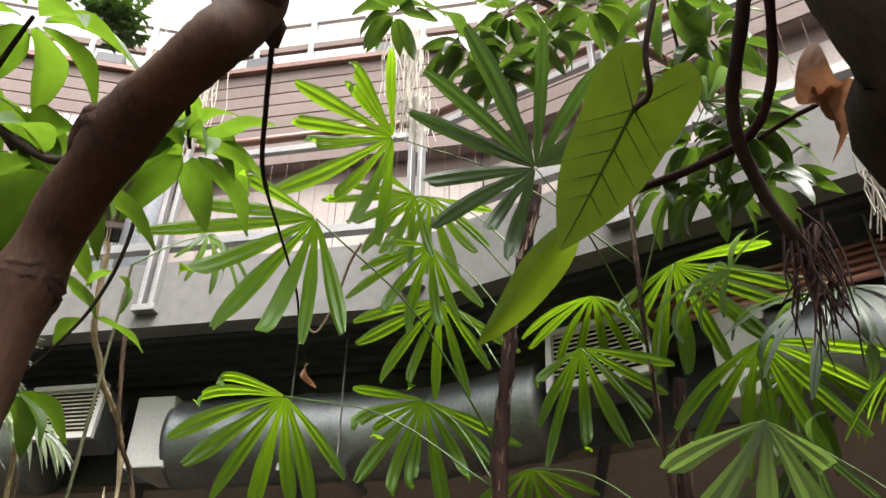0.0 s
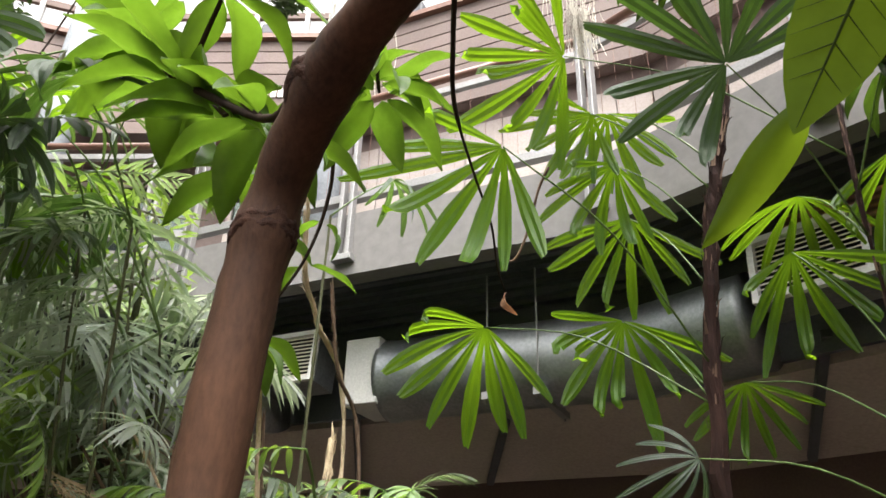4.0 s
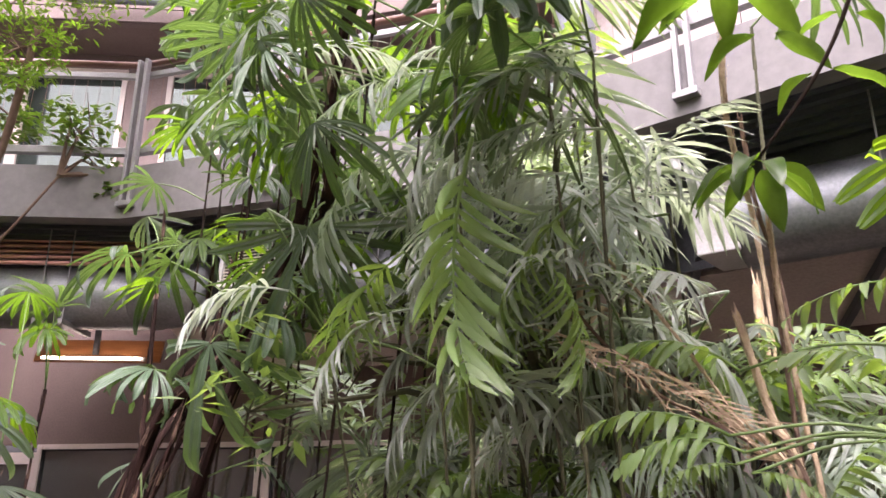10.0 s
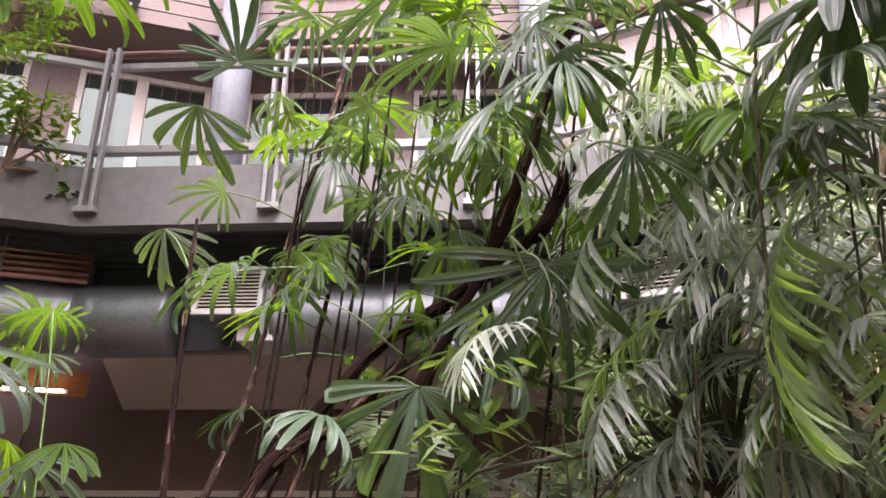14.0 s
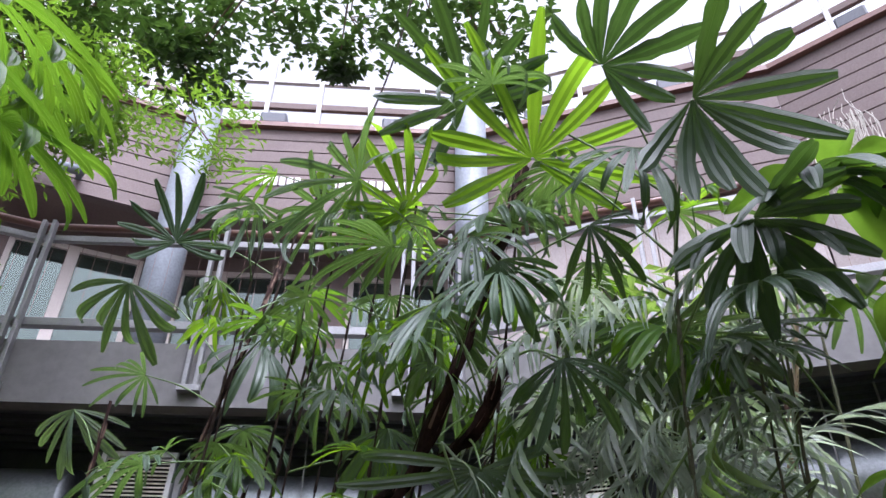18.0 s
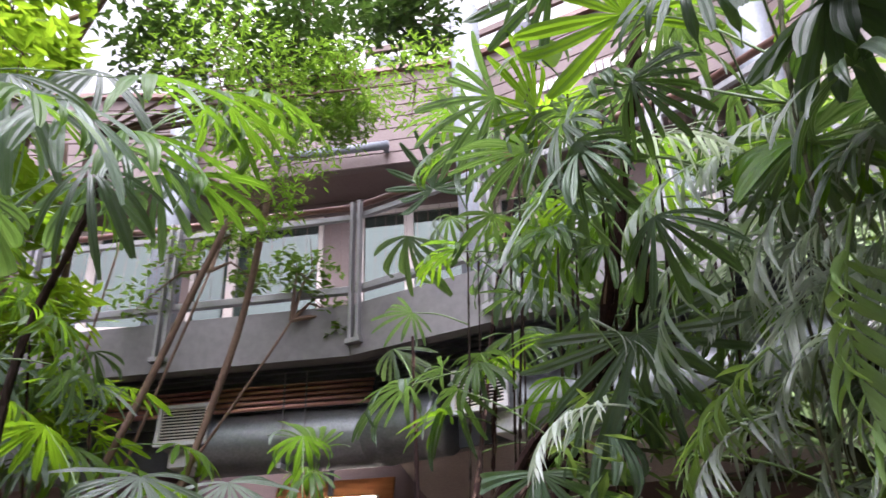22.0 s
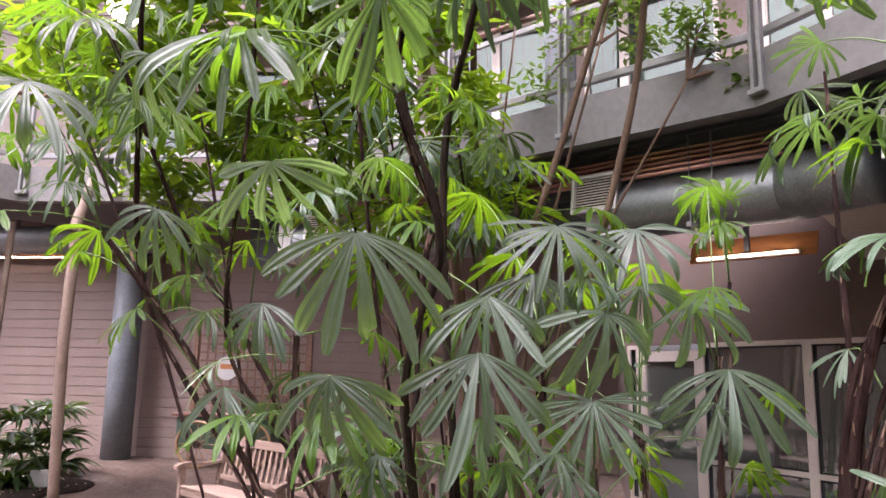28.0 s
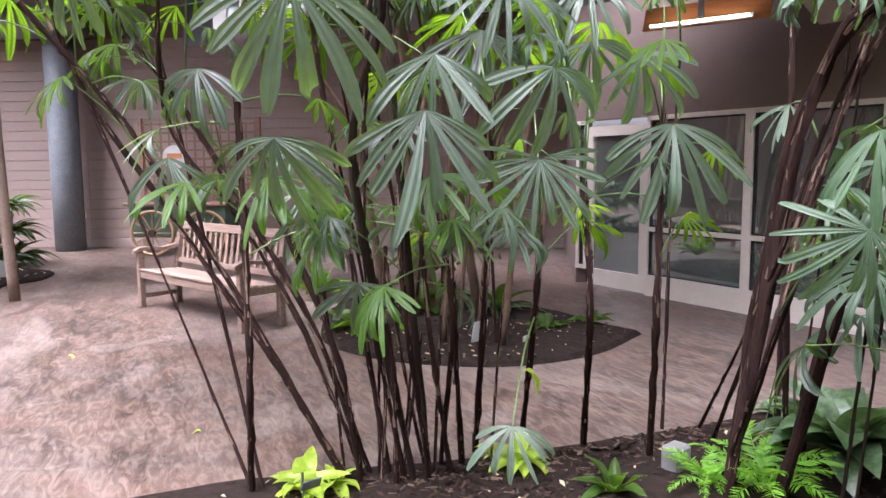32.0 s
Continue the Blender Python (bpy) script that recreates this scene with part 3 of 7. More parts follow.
n3 = noise_tex(nt_, 120, 2)
c_ = ramp(nt_, n1, [(0.40, (0.030, 0.020, 0.016)), (0.46, (0.145, 0.086, 0.064)), (0.53, (0.066, 0.050, 0.043)), (0.60, (0.200, 0.158, 0.136))])
c_ = mixed(nt_, 0.42, c_, ramp(nt_, n2, [(0.41, (0.014, 0.009, 0.007)), (0.49, (0.095, 0.062, 0.049)), (0.58, (0.185, 0.145, 0.125))]))
c_ = mixed(nt_, 0.30, c_, ramp(nt_, n4, [(0.42, (0.012, 0.008, 0.006)), (0.50, (0.10, 0.073, 0.061)), (0.60, (0.23, 0.18, 0.155))]))
c_ = mixed(nt_, 0.12, c_, ramp(nt_, n3, [(0.40, (0.03, 0.02, 0.016)), (0.60, (0.2, 0.16, 0.14))]))
nt_.links.new(c_, b_.inputs["Base Color"])
rr_ = nt_.nodes.new("ShaderNodeMapRange")
rr_.inputs[3].default_value, rr_.inputs[4].default_value = 0.16, 0.66
nt_.links.new(n2, rr_.inputs[0])
nt_.links.new(rr_.outputs[0], b_.inputs["Roughness"])
bump(nt_, b_, n4, 0.8, 0.006)
b_.inputs["Specular IOR Level"].default_value = 0.1
floor.data.materials.append(m_)

GROUND = [(-9.85, 5.08), (-6.0, 5.83), (-2.9, 6.45), (0.6, 5.8), (3.4, 4.35), (5.8, 1.4), (6.6, -2.8)]
HEAD = 2.08


def storefront(a, b, bays, door_at=None, dark=False):
    m, length = seg(a, b)
    w = thing("wall_ground", label="brown painted wall over a glazed shop front in pale frames", category="wall", kind="structure", m=m)
    part("header", boxed((0, 0, HEAD), (length, 0.15, 3.745)), brown_paint, w)
    part("plinth", boxed((0, 0.0, 0), (length, 0.12, 0.20)) if door_at is None else boxed((door_at, 0.0, 0), (length, 0.12, 0.20)), frame_paint, w)
    x = 0.0
    for k, f in enumerate(bays):
        x2 = min(length, x + f)
        if door_at is not None and k == 1:
            d = thing("door_1", label="closed glass door in a pale metal frame", m=Matrix.Identity(4))
            d.parent = w
            fr = bmesh.new()
            box(fr, (x, 0.0, 0.02), (x + 0.1, 0.07, HEAD - 0.08))
            box(fr, (x2 - 0.1, 0.0, 0.02), (x2, 0.07, HEAD - 0.08))
            box(fr, (x + 0.1, 0.0, 0.02), (x2 - 0.1, 0.07, 0.22))
            box(fr, (x + 0.1, 0.0, HEAD - 0.2), (x2 - 0.1, 0.07, HEAD - 0.08))
            part("door_frame", fr, frame_paint, d)
            part("pane", boxed((x + 0.1, 0.03, 0.22), (x2 - 0.1, 0.038, HEAD - 0.2)), window_glass, d)
            bm = bmesh.new()
            tube(bm, [(x2 - 0.05, -0.01, 0.95), (x2 - 0.05, -0.05, 0.97), (x2 - 0.05, -0.05, 1.13), (x2 - 0.05, -0.01, 1.15)], 0.012, 8)
            part("door_handle", bm, steel_rail, d, smooth=True)
        else:
            win = thing("window_2", label="fixed window with a low panel in a pale frame", m=Matrix.Identity(4))
            win.parent = w
            fr = bmesh.new()
            box(fr, (x, -0.01, 0.20), (x + 0.05, 0.07, HEAD))
            box(fr, (x2 - 0.05, -0.01, 0.20), (x2, 0.07, HEAD))
            for z in (0.20, 0.76, HEAD - 0.05):
                box(fr, (x + 0.05, -0.008, z), (x2 - 0.05, 0.068, z + 0.05))
            part("window_frame", fr, frame_paint, win)
            for za, zb in ((0.25, 0.76), (0.81, HEAD - 0.05)):
                gk = bmesh.new()
                for lo, hi in (((x + 0.05, 0.010, za), (x + 0.068, 0.03, zb)), ((x2 - 0.068, 0.010, za), (x2 - 0.05, 0.03, zb)), ((x + 0.068, 0.010, za), (x2 - 0.068, 0.03, za + 0.018)), ((x + 0.068, 0.010, zb - 0.018), (x2 - 0.068, 0.03, zb))):
                    box(gk, lo, hi)
                part("gasket", gk, dark_gap, win, "black rubber gasket")
                part("pane", boxed((x + 0.05, 0.03, za), (x2 - 0.05, 0.038, zb)), window_glass, win)
        x = x2
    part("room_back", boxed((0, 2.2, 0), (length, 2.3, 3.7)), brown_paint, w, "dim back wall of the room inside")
    part("room_ceiling", boxed((0, 0.15, 2.7), (length, 2.2, 2.75)), shaded_soffit, w, "ceiling of the room inside, coloured dark as in shade")
    return w


storefront(GROUND[0], GROUND[1], (0.20, 0.98, 1.34, 1.34, 1.3), 1.18)
for i in range(1, 6):
    L_ = (Vector(GROUND[i]) - Vector(GROUND[i + 1])).length
    storefront(GROUND[i], GROUND[i + 1], [L_ / 3] * 3)

# a beige sloped soffit between wall and duct
for a, b in zip(RIM[3:8], RIM[4:9]):
    bm = bmesh.new()
    p, q = outward(a, 1.05), outward(b, 1.05)
    r, s = outward(a, 2.0), outward(b, 2.0)
    v = [bm.verts.new(c) for c in ((*p, 2.98), (*q, 2.98), (*s, 2.72), (*r, 2.72), (*p, 3.06), (*q, 3.06), (*s, 2.8), (*r, 2.8))]
    for f in ((0, 1, 2, 3), (7, 6, 5, 4), (0, 4, 5, 1), (1, 5, 6, 2), (2, 6, 7, 3), (3, 7, 4, 0)):
        bm.faces.new([v[k] for k in f])
    bmesh.ops.recalc_face_normals(bm, faces=bm.faces)
    tagged(part("soffit", bm, beige_soffit), "beige sloping plaster soffit under the balcony", "soffit", kind="structure")

# far wall with boards, and walls that close the place
boarded("wall_far", (-22.5, -12.0), (-17.35, -1.2), 0.0, 3.95, siding_low, "pale pink board siding of the far ground-floor wall", 0.19)
boarded("wall_far", (-17.35, -1.2), (-13.4, 7.0), 0.0, 3.95, siding_low, "pale pink board siding of the far ground-floor wall", 0.19)
m, length = seg((-13.4, 7.0), (-9.85, 5.08))
w = thing("wall_return", label="brown painted wall beside the door", category="wall", kind="structure", m=m)
part("core", boxed((0, 0, 0), (length, 0.15, 6.4)), brown_paint, w)
bm = bmesh.new()
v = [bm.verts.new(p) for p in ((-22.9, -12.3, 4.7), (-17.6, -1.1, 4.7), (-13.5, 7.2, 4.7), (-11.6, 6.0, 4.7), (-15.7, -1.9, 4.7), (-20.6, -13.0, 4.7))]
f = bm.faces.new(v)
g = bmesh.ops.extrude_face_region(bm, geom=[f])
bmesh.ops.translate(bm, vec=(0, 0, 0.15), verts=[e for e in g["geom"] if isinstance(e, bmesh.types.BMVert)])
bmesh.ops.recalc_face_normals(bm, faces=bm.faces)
tagged(part("ceiling", bm, shaded_soffit), "ceiling of the ground-floor hall, coloured dark as in shade", "ceiling", kind="structure")
m, length = seg((-22.5, -12.0), (-17.35, -1.2))
bm = bmesh.new()
box(bm, (0, -0.02, 3.95), (length, 0.6, 6.4))
o = part("wall_head", bm, brown_paint)
o.matrix_world = m
tagged(o, "brown band above the far board wall", "wall", kind="structure")
m, length = seg((-17.35, -1.2), (-13.4, 7.0))
o = part("wall_head", boxed((0, -0.02, 3.95), (length, 0.6, 6.4)), brown_paint)
o.matrix_world = m
tagged(o, "brown band above the far board wall", "wall", kind="structure")
m, length = seg((6.6, -2.8), (-23.0, -13.0))
o = part("wall_south", boxed((0, 0.0, 0), (length, 0.2, 4.0)), brown_paint)
o.matrix_world = m
tagged(o, "plain brown wall closing the garden court", "wall", kind="structure")

# round column by the far wall
bm = bmesh.new()
tube(bm, [(0, 0, 0), (0, 0, 1.5), (0, 0, 4.7)], 0.27, 24)
o = part("concrete_column", bm, zinc_paint, smooth=True)
o.location = (-17.0, -1.55, 0)
tagged(o, "round blue-grey column standing before the board wall", "column")


# ---- leaves ----
def blade(bm, path, widths, normal, fold=0.18, cols=3):
    """A folded strip along path; widths at each station."""
    rows = []
    for i, p in enumerate(path):
        d = (path[min(i + 1, len(path) - 1)] - path[max(i - 1, 0)]).normalized()
        s = d.cross(normal).normalized()
        nn = s.cross(d).normalized()
        w = widths[i] / 2
        if cols == 5:
            row = [p + s * w * u + nn * w * h * fold for u, h in ((-1, 1.2), (-0.5, -0.5), (0, 0.5), (0.5, -0.5), (1, 1.2))]
        elif cols == 3:
            row = [p - s * w + nn * w * fold, p - nn * w * fold, p + s * w + nn * w * fold]
        else:
            row = [p - s * w, p + s * w]
        rows.append([bm.verts.new(v) for v in row])
    uv = bm.loops.layers.uv.verify()
    n, c = len(rows) - 1, cols - 1
    for i, (a, b) in enumerate(zip(rows, rows[1:])):
        for k in range(c):
            f = bm.faces.new((a[k], a[k + 1], b[k + 1], b[k]))
            for lp, (u, v) in zip(f.loops, ((k, i), (k + 1, i), (k + 1, i + 1), (k, i + 1))):
                lp[uv].uv = (u / c, v / n)


def pleated(bm, path, widths, normal, fold, slant):
    """A segment of a fan: four pleats with crisp ridges, cut off at a slant."""
    rows = []
    for i, p in enumerate(path):
        d = (path[min(i + 1, len(path) - 1)] - path[max(i - 1, 0)]).normalized()
        s = d.cross(normal).normalized()
        nn = s.cross(d).normalized()
        w = widths[i] / 2
        cut = slant * w if i == len(path) - 1 else 0.0
        rows.append([bm.verts.new(p + s * w * u + nn * w * h * fold + d * cut * c) for u, h, c in ((-1, 0.7, -1), (-0.5, -0.7, 0.6), (0, 0.7, -0.3), (0.5, -0.7, 0.8), (1, 0.7, 1))])
    uv = bm.loops.layers.uv.verify()
    n = len(rows) - 1
    for i, (a, b) in enumerate(zip(rows, rows[1:])):
        for k in range(4):
            f = bm.faces.new((a[k], a[k + 1], b[k + 1], b[k]))
            for lp, (u, v) in zip(f.loops, ((k, i), (k + 1, i), (k + 1, i + 1), (k, i + 1))):
                lp[uv].uv = (u / 4, v / n)
        for k in range(5):
            e = bm.edges.get((a[k], b[k]))
            e.smooth = False


def fan_mesh(name, seed, n, spread, droop, mat, lift=0.15, width=0.115, gather=0.0, side=0.3, bend=0.0, fused=0.18):
    """Fan palm leaf of unit reach: hub at the origin, axis along +y, upper side +z."""
    rng = random.Random(seed)
    bm = bmesh.new()
    gap = spread / n
    for k in range(n):
        u = (k + 0.5) / n * 2 - 1
        phi = u * spread / 2 + rng.uniform(-0.16, 0.16) * gap
        fat = rng.uniform(0.65, 1.55) if gather else rng.uniform(0.78, 1.2)
        L = (1.0 - 0.30 * abs(u) ** 1.6) * rng.uniform(0.80, 1.1)
        dr = droop * rng.uniform(0.75, 1.3)
        e0 = lift * rng.uniform(0.5, 1.4) - 0.1 * abs(u)
        d = Vector((math.sin(phi), math.cos(phi), 0))
        p = d * 0.012
        path, ws = [p.copy()], [0.008]
        kink = rng.uniform(0.5, 0.8) if rng.random() < 0.35 else 2.0
        sway = rng.uniform(-0.25, 0.25)
        steps = 9
        for s in range(1, steps + 1):
            t = s / steps
            e = e0 - dr * ((1 - bend) * t ** 1.3 + bend * (1 - math.exp(-5 * t))) - (0.8 * (t - kink) / 0.3 if t > kink else 0)
            ph = phi * (1 - gather * t ** 1.1) + sway * t * t
            d = Vector((math.sin(ph), math.cos(ph), 0))
            p = p + (d * math.cos(e) + Vector((0, 0, math.sin(e)))) * (L / steps)
            path.append(p.copy())
            w = width * fat * (1.12 - side * abs(u)) * min(1.0, 0.4 + 1.5 * t) * (1.0 if t < 0.75 else 1 - 0.6 * ((t - 0.75) / 0.25) ** 1.4)
            ws.append(min(w, 0.006 + t * L * gap * (1 - gather * t) * (0.98 if t < fused else 0.66)))
        pleated(bm, path, ws, Vector((rng.uniform(-0.3, 0.3), rng.uniform(-0.2, 0.2), 1)), 0.14, rng.uniform(-0.7, 0.7))
    me = bpy.data.meshes.new(name)
    bm.to_mesh(me)
    bm.free()
    me.polygons.foreach_set("use_smooth", [True] * len(me.polygons))
    me.materials.append(mat)
    return me


def frond_mesh(name, seed, pairs, mat, arch=0.9, leaflet=0.30, width=0.035, droop=0.8, sweep=0.9):
    """Feather palm frond of unit length along +y, arching down."""
    rng = random.Random(seed)
    bm = bmesh.new()
    pts, p = [], Vector((0, 0, 0))
    N = 24
    for s in range(N + 1):
        t = s / N
        e = 0.35 - arch * t ** 1.2
        pts.append(p.copy())
        p = p + Vector((0.05 * math.sin(t * 2 + seed), math.cos(e), math.sin(e))) / N
    tube(bm, pts, [0.010 * (1 - 0.8 * i / N) + 0.001 for i in range(N + 1)], 4)
    for k in range(pairs):
        t = 0.16 + 0.83 * k / (pairs - 1)
        i = min(N - 1, int(t * N))
        base = pts[i].lerp(pts[i + 1], t * N - i)
        ax = (pts[i + 1] - pts[i]).normalized()
        ln = leaflet * (0.55 + 1.1 * math.sin(math.pi * min(1, t * 0.9 + 0.08)) * 0.6) * rng.uniform(0.85, 1.1)
        if t > 0.9:
            ln *= 0.7
        for sgn in (-1, 1):
            if rng.random() < 0.10:
                continue
            a = sweep * rng.uniform(0.72, 1.22) * (1.15 - 0.55 * t)
            d = (ax * math.cos(a) + Vector((sgn, 0, 0)) * math.sin(a) + Vector((0, 0, 0.18))).normalized()
            path, ws, q = [base.copy()], [width * 0.4], base.copy()
            dr = droop * rng.uniform(0.4, 1.7)
            for s in range(1, 6):
                u = s / 5
                dd = (d - Vector((0, 0, dr * u))).normalized()
                q = q + dd * ln / 5
                path.append(q.copy())
                ws.append(width * (1.0 if u < 0.55 else 1.0 - 0.9 * ((u - 0.55) / 0.45)) * rng.uniform(0.9, 1.1))
            blade(bm, path, ws, Vector((rng.uniform(-0.5, 0.5), rng.uniform(-0.5, 0.5), 1)), 0.15)
    me = bpy.data.meshes.new(name)
    bm.to_mesh(me)
    bm.free()
    me.polygons.foreach_set("use_smooth", [True] * len(me.polygons))
    me.materials.append(mat)
    return me


def oval_mesh(name, seed, mat, wide=0.36, tip=0.62, droop=0.5, wave=0.03, heart=0.0, n=10, fold=0.25):
    """A broad leaf of unit length along +y with a folded midrib and a petiole stub."""
    rng = random.Random(seed)
    bm = bmesh.new()
    rows, p = [], Vector((0, 0, 0))
    for s in range(n + 1):
        t = s / n
        e = 0.2 - droop * t
        if s:
            p = p + Vector((0, math.cos(e), math.sin(e))) / n
        w = wide * (math.sin(math.pi * t ** tip) ** 0.8 if 0 < t < 1 else 0.015)
        if heart:
            w = wide * (0.62 + 0.6 * t if t < 0.35 else 0.83 * math.cos((t - 0.35) / 0.65 * math.pi / 2) ** 0.8 + 0.01)
        row = []
        for k in range(5):
            u = k / 2 - 1
            back = -heart * abs(u) ** 1.5 * max(0, 0.4 - t)
            z = abs(u) * w * fold + wave * math.sin(t * 9 + u * 3 + seed) * abs(u)
            row.append(bm.verts.new(p + Vector((u * w / 2 * 1.0, back, z))))
        rows.append(row)
    for a, b in zip(rows, rows[1:]):
        for k in range(4):
            bm.faces.new((a[k], a[k + 1], b[k + 1], b[k]))
    me = bpy.data.meshes.new(name)
    bm.to_mesh(me)
    bm.free()
    me.polygons.foreach_set("use_smooth", [True] * len(me.polygons))
    me.materials.append(mat)
    return me


def heart_mesh(name, mat):
    """A heart-shaped leaf: stalk joint at the origin, tip at y = 1, two lobes behind."""
    S = [-0.40, -0.36, -0.28, -0.16, 0.0, 0.15, 0.3, 0.45, 0.6, 0.75, 0.88, 0.96, 1.0]
    OUT = [0.17, 0.25, 0.31, 0.335, 0.325, 0.30, 0.285, 0.268, 0.23, 0.165, 0.09, 0.04, 0.004]
    INN = [0.17, 0.11, 0.07, 0.03, 0.0] + [0.0] * 8
    bm = bmesh.new()
    for sg in (-1, 1):
        rows = []
        for k, (s, o, i) in enumerate(zip(S, OUT, INN)):
            row = []
            for j in range(6):
                u = i + (o - i) * j / 5
                z = 0.10 * u + 0.018 * math.sin(s * 14 + sg) * (u / 0.4) ** 2 - 0.10 * max(0, s) ** 2 - 0.25 * (u ** 2)
                row.append(bm.verts.new((sg * u, s - 0.08 * u, z)))
            rows.append(row)
        for a, b in zip(rows, rows[1:]):
            for j in range(5):
                f = (a[j], a[j + 1], b[j + 1], b[j])
                bm.faces.new(f if sg > 0 else f[::-1])
    bmesh.ops.remove_doubles(bm, verts=bm.verts, dist=0.0005)
    me = bpy.data.meshes.new(name)
    bm.to_mesh(me)
    bm.free()
    me.polygons.foreach_set("use_smooth", [True] * len(me.polygons))
    me.materials.append(mat)
    return me


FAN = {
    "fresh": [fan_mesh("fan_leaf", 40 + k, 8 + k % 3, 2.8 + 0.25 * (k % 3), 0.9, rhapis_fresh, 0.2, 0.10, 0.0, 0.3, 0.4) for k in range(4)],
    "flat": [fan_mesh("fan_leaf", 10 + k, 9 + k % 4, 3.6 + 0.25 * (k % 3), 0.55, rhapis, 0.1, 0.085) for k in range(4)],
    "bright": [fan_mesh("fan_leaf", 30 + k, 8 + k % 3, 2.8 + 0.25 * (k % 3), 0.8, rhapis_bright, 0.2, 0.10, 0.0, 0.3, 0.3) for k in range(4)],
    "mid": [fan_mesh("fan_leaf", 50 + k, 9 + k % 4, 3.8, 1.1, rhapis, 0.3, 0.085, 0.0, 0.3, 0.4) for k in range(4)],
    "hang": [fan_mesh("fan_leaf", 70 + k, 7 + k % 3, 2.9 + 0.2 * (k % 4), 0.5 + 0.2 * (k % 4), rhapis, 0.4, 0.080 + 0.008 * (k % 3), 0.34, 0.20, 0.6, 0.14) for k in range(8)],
    "drape": [fan_mesh("fan_leaf", 170 + k, 7 + k % 3, 2.9 + 0.2 * (k % 4), 0.5 + 0.2 * (k % 4), rhapis_toplit, 0.4, 0.082 + 0.008 * (k % 3), 0.34, 0.20, 0.6, 0.14) for k in range(8)],
    "comb": [fan_mesh("fan_leaf", 190 + k, 12 + k, 4.0, 0.7, rhapis_toplit, 0.35, 0.072, 0.05, 0.25, 0.6) for k in range(3)],
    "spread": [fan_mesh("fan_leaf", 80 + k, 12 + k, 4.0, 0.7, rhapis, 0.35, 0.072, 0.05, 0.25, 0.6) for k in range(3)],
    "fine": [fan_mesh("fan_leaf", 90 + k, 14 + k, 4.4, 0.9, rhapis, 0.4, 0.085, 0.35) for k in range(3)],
    "wide": [fan_mesh("fan_leaf", 110 + k, 8 + k, 4.0, 0.8, rhapis_shaded, 0.15, 0.17, 0.0, 0.3, 0.2, 0.45) for k in range(3)],
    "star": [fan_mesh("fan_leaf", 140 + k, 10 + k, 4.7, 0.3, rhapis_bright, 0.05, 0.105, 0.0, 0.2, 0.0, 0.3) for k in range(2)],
    "star_dark": [fan_mesh("fan_leaf", 150 + k, 10 + k, 4.5, 0.45, rhapis_shaded, 0.08, 0.105, 0.0, 0.2, 0.0, 0.3) for k in range(3)],
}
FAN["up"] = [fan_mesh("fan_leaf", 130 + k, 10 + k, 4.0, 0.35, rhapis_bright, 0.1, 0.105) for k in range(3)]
FAN["strap"] = [fan_mesh("fan_leaf", 180 + k, 5, 2.6, 0.8, rhapis_toplit, 0.4, 0.17, 0.2, 0.1, 0.6, 0.2) for k in range(2)]
FAN["shade"] = [fan_mesh("fan_leaf", 160 + k, 8 + k, 2.9, 0.7, rhapis_shaded, 0.4, 0.085, 0.30, 0.30, 0.7) for k in range(4)]
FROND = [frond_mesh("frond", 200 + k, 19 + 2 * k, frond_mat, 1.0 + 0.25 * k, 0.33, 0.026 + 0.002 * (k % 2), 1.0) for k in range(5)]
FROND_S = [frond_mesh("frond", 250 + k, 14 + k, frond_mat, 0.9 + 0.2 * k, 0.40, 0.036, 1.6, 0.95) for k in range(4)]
FROND_V = [frond_mesh("frond", 280 + k, 15 + k, sky_sheen_mat, 0.9 + 0.2 * k, 0.37, 0.030, 1.3, 0.95) for k in range(4)]
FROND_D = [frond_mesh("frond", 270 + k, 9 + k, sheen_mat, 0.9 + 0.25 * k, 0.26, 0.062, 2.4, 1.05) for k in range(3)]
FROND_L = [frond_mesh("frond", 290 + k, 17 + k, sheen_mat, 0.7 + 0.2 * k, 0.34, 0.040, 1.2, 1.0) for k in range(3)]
FROND_B = [frond_mesh("frond", 230 + k, 13 + k, rhapis_bright, 0.8 + 0.2 * k, 0.30, 0.040, 0.8) for k in range(3)]
OVAL_D = [oval_mesh("leaf", 320 + k, dark_broad_mat, 0.26 + 0.04 * (k % 3), 0.8, 0.6 + 0.25 * k) for k in range(4)]
OVAL = [oval_mesh("leaf", 300 + k, broad_mat, 0.30 + 0.04 * (k % 3), 0.8, 0.5 + 0.2 * k) for k in range(4)]


def axes(y, up=Vector((0, 0, 1))):
    """A turn whose y runs along y and whose z leans to up."""
    y = y.normalized()
    x = y.cross(up)
    if x.length < 0.05:
        x = y.cross(Vector((1, 0, 0)))
    x.normalize()
    z = x.cross(y)
    return Matrix(((x.x, y.x, z.x, 0), (x.y, y.y, z.y, 0), (x.z, y.z, z.z, 0), (0, 0, 0, 1)))


def add_leaf(parent, base_inv, me, hub, d, size, name="leaf", roll=0.0, up=Vector((0, 0, 1))):
    m = Matrix.Translation(hub) @ axes(d, up) @ Matrix.Rotation(roll, 4, "Y") @ Matrix.Diagonal((size, size, size, 1))
    return share(name, me, parent, base_inv @ m)


def stalk(parent, inv, a, b, r0, r1, mat, sag=0.12, name="petiole"):
    a, b = Vector(a), Vector(b)
    mid = (a + b) / 2 + Vector((0, 0, sag * (b - a).length))
    bm = bmesh.new()
    pts = spline([a, mid, b], 4)
    tube(bm, [inv @ p for p in pts], [r0 + (r1 - r0) * i / (len(pts) - 1) for i in range(len(pts))], 5)
    return part(name, bm, mat, parent, smooth=True)


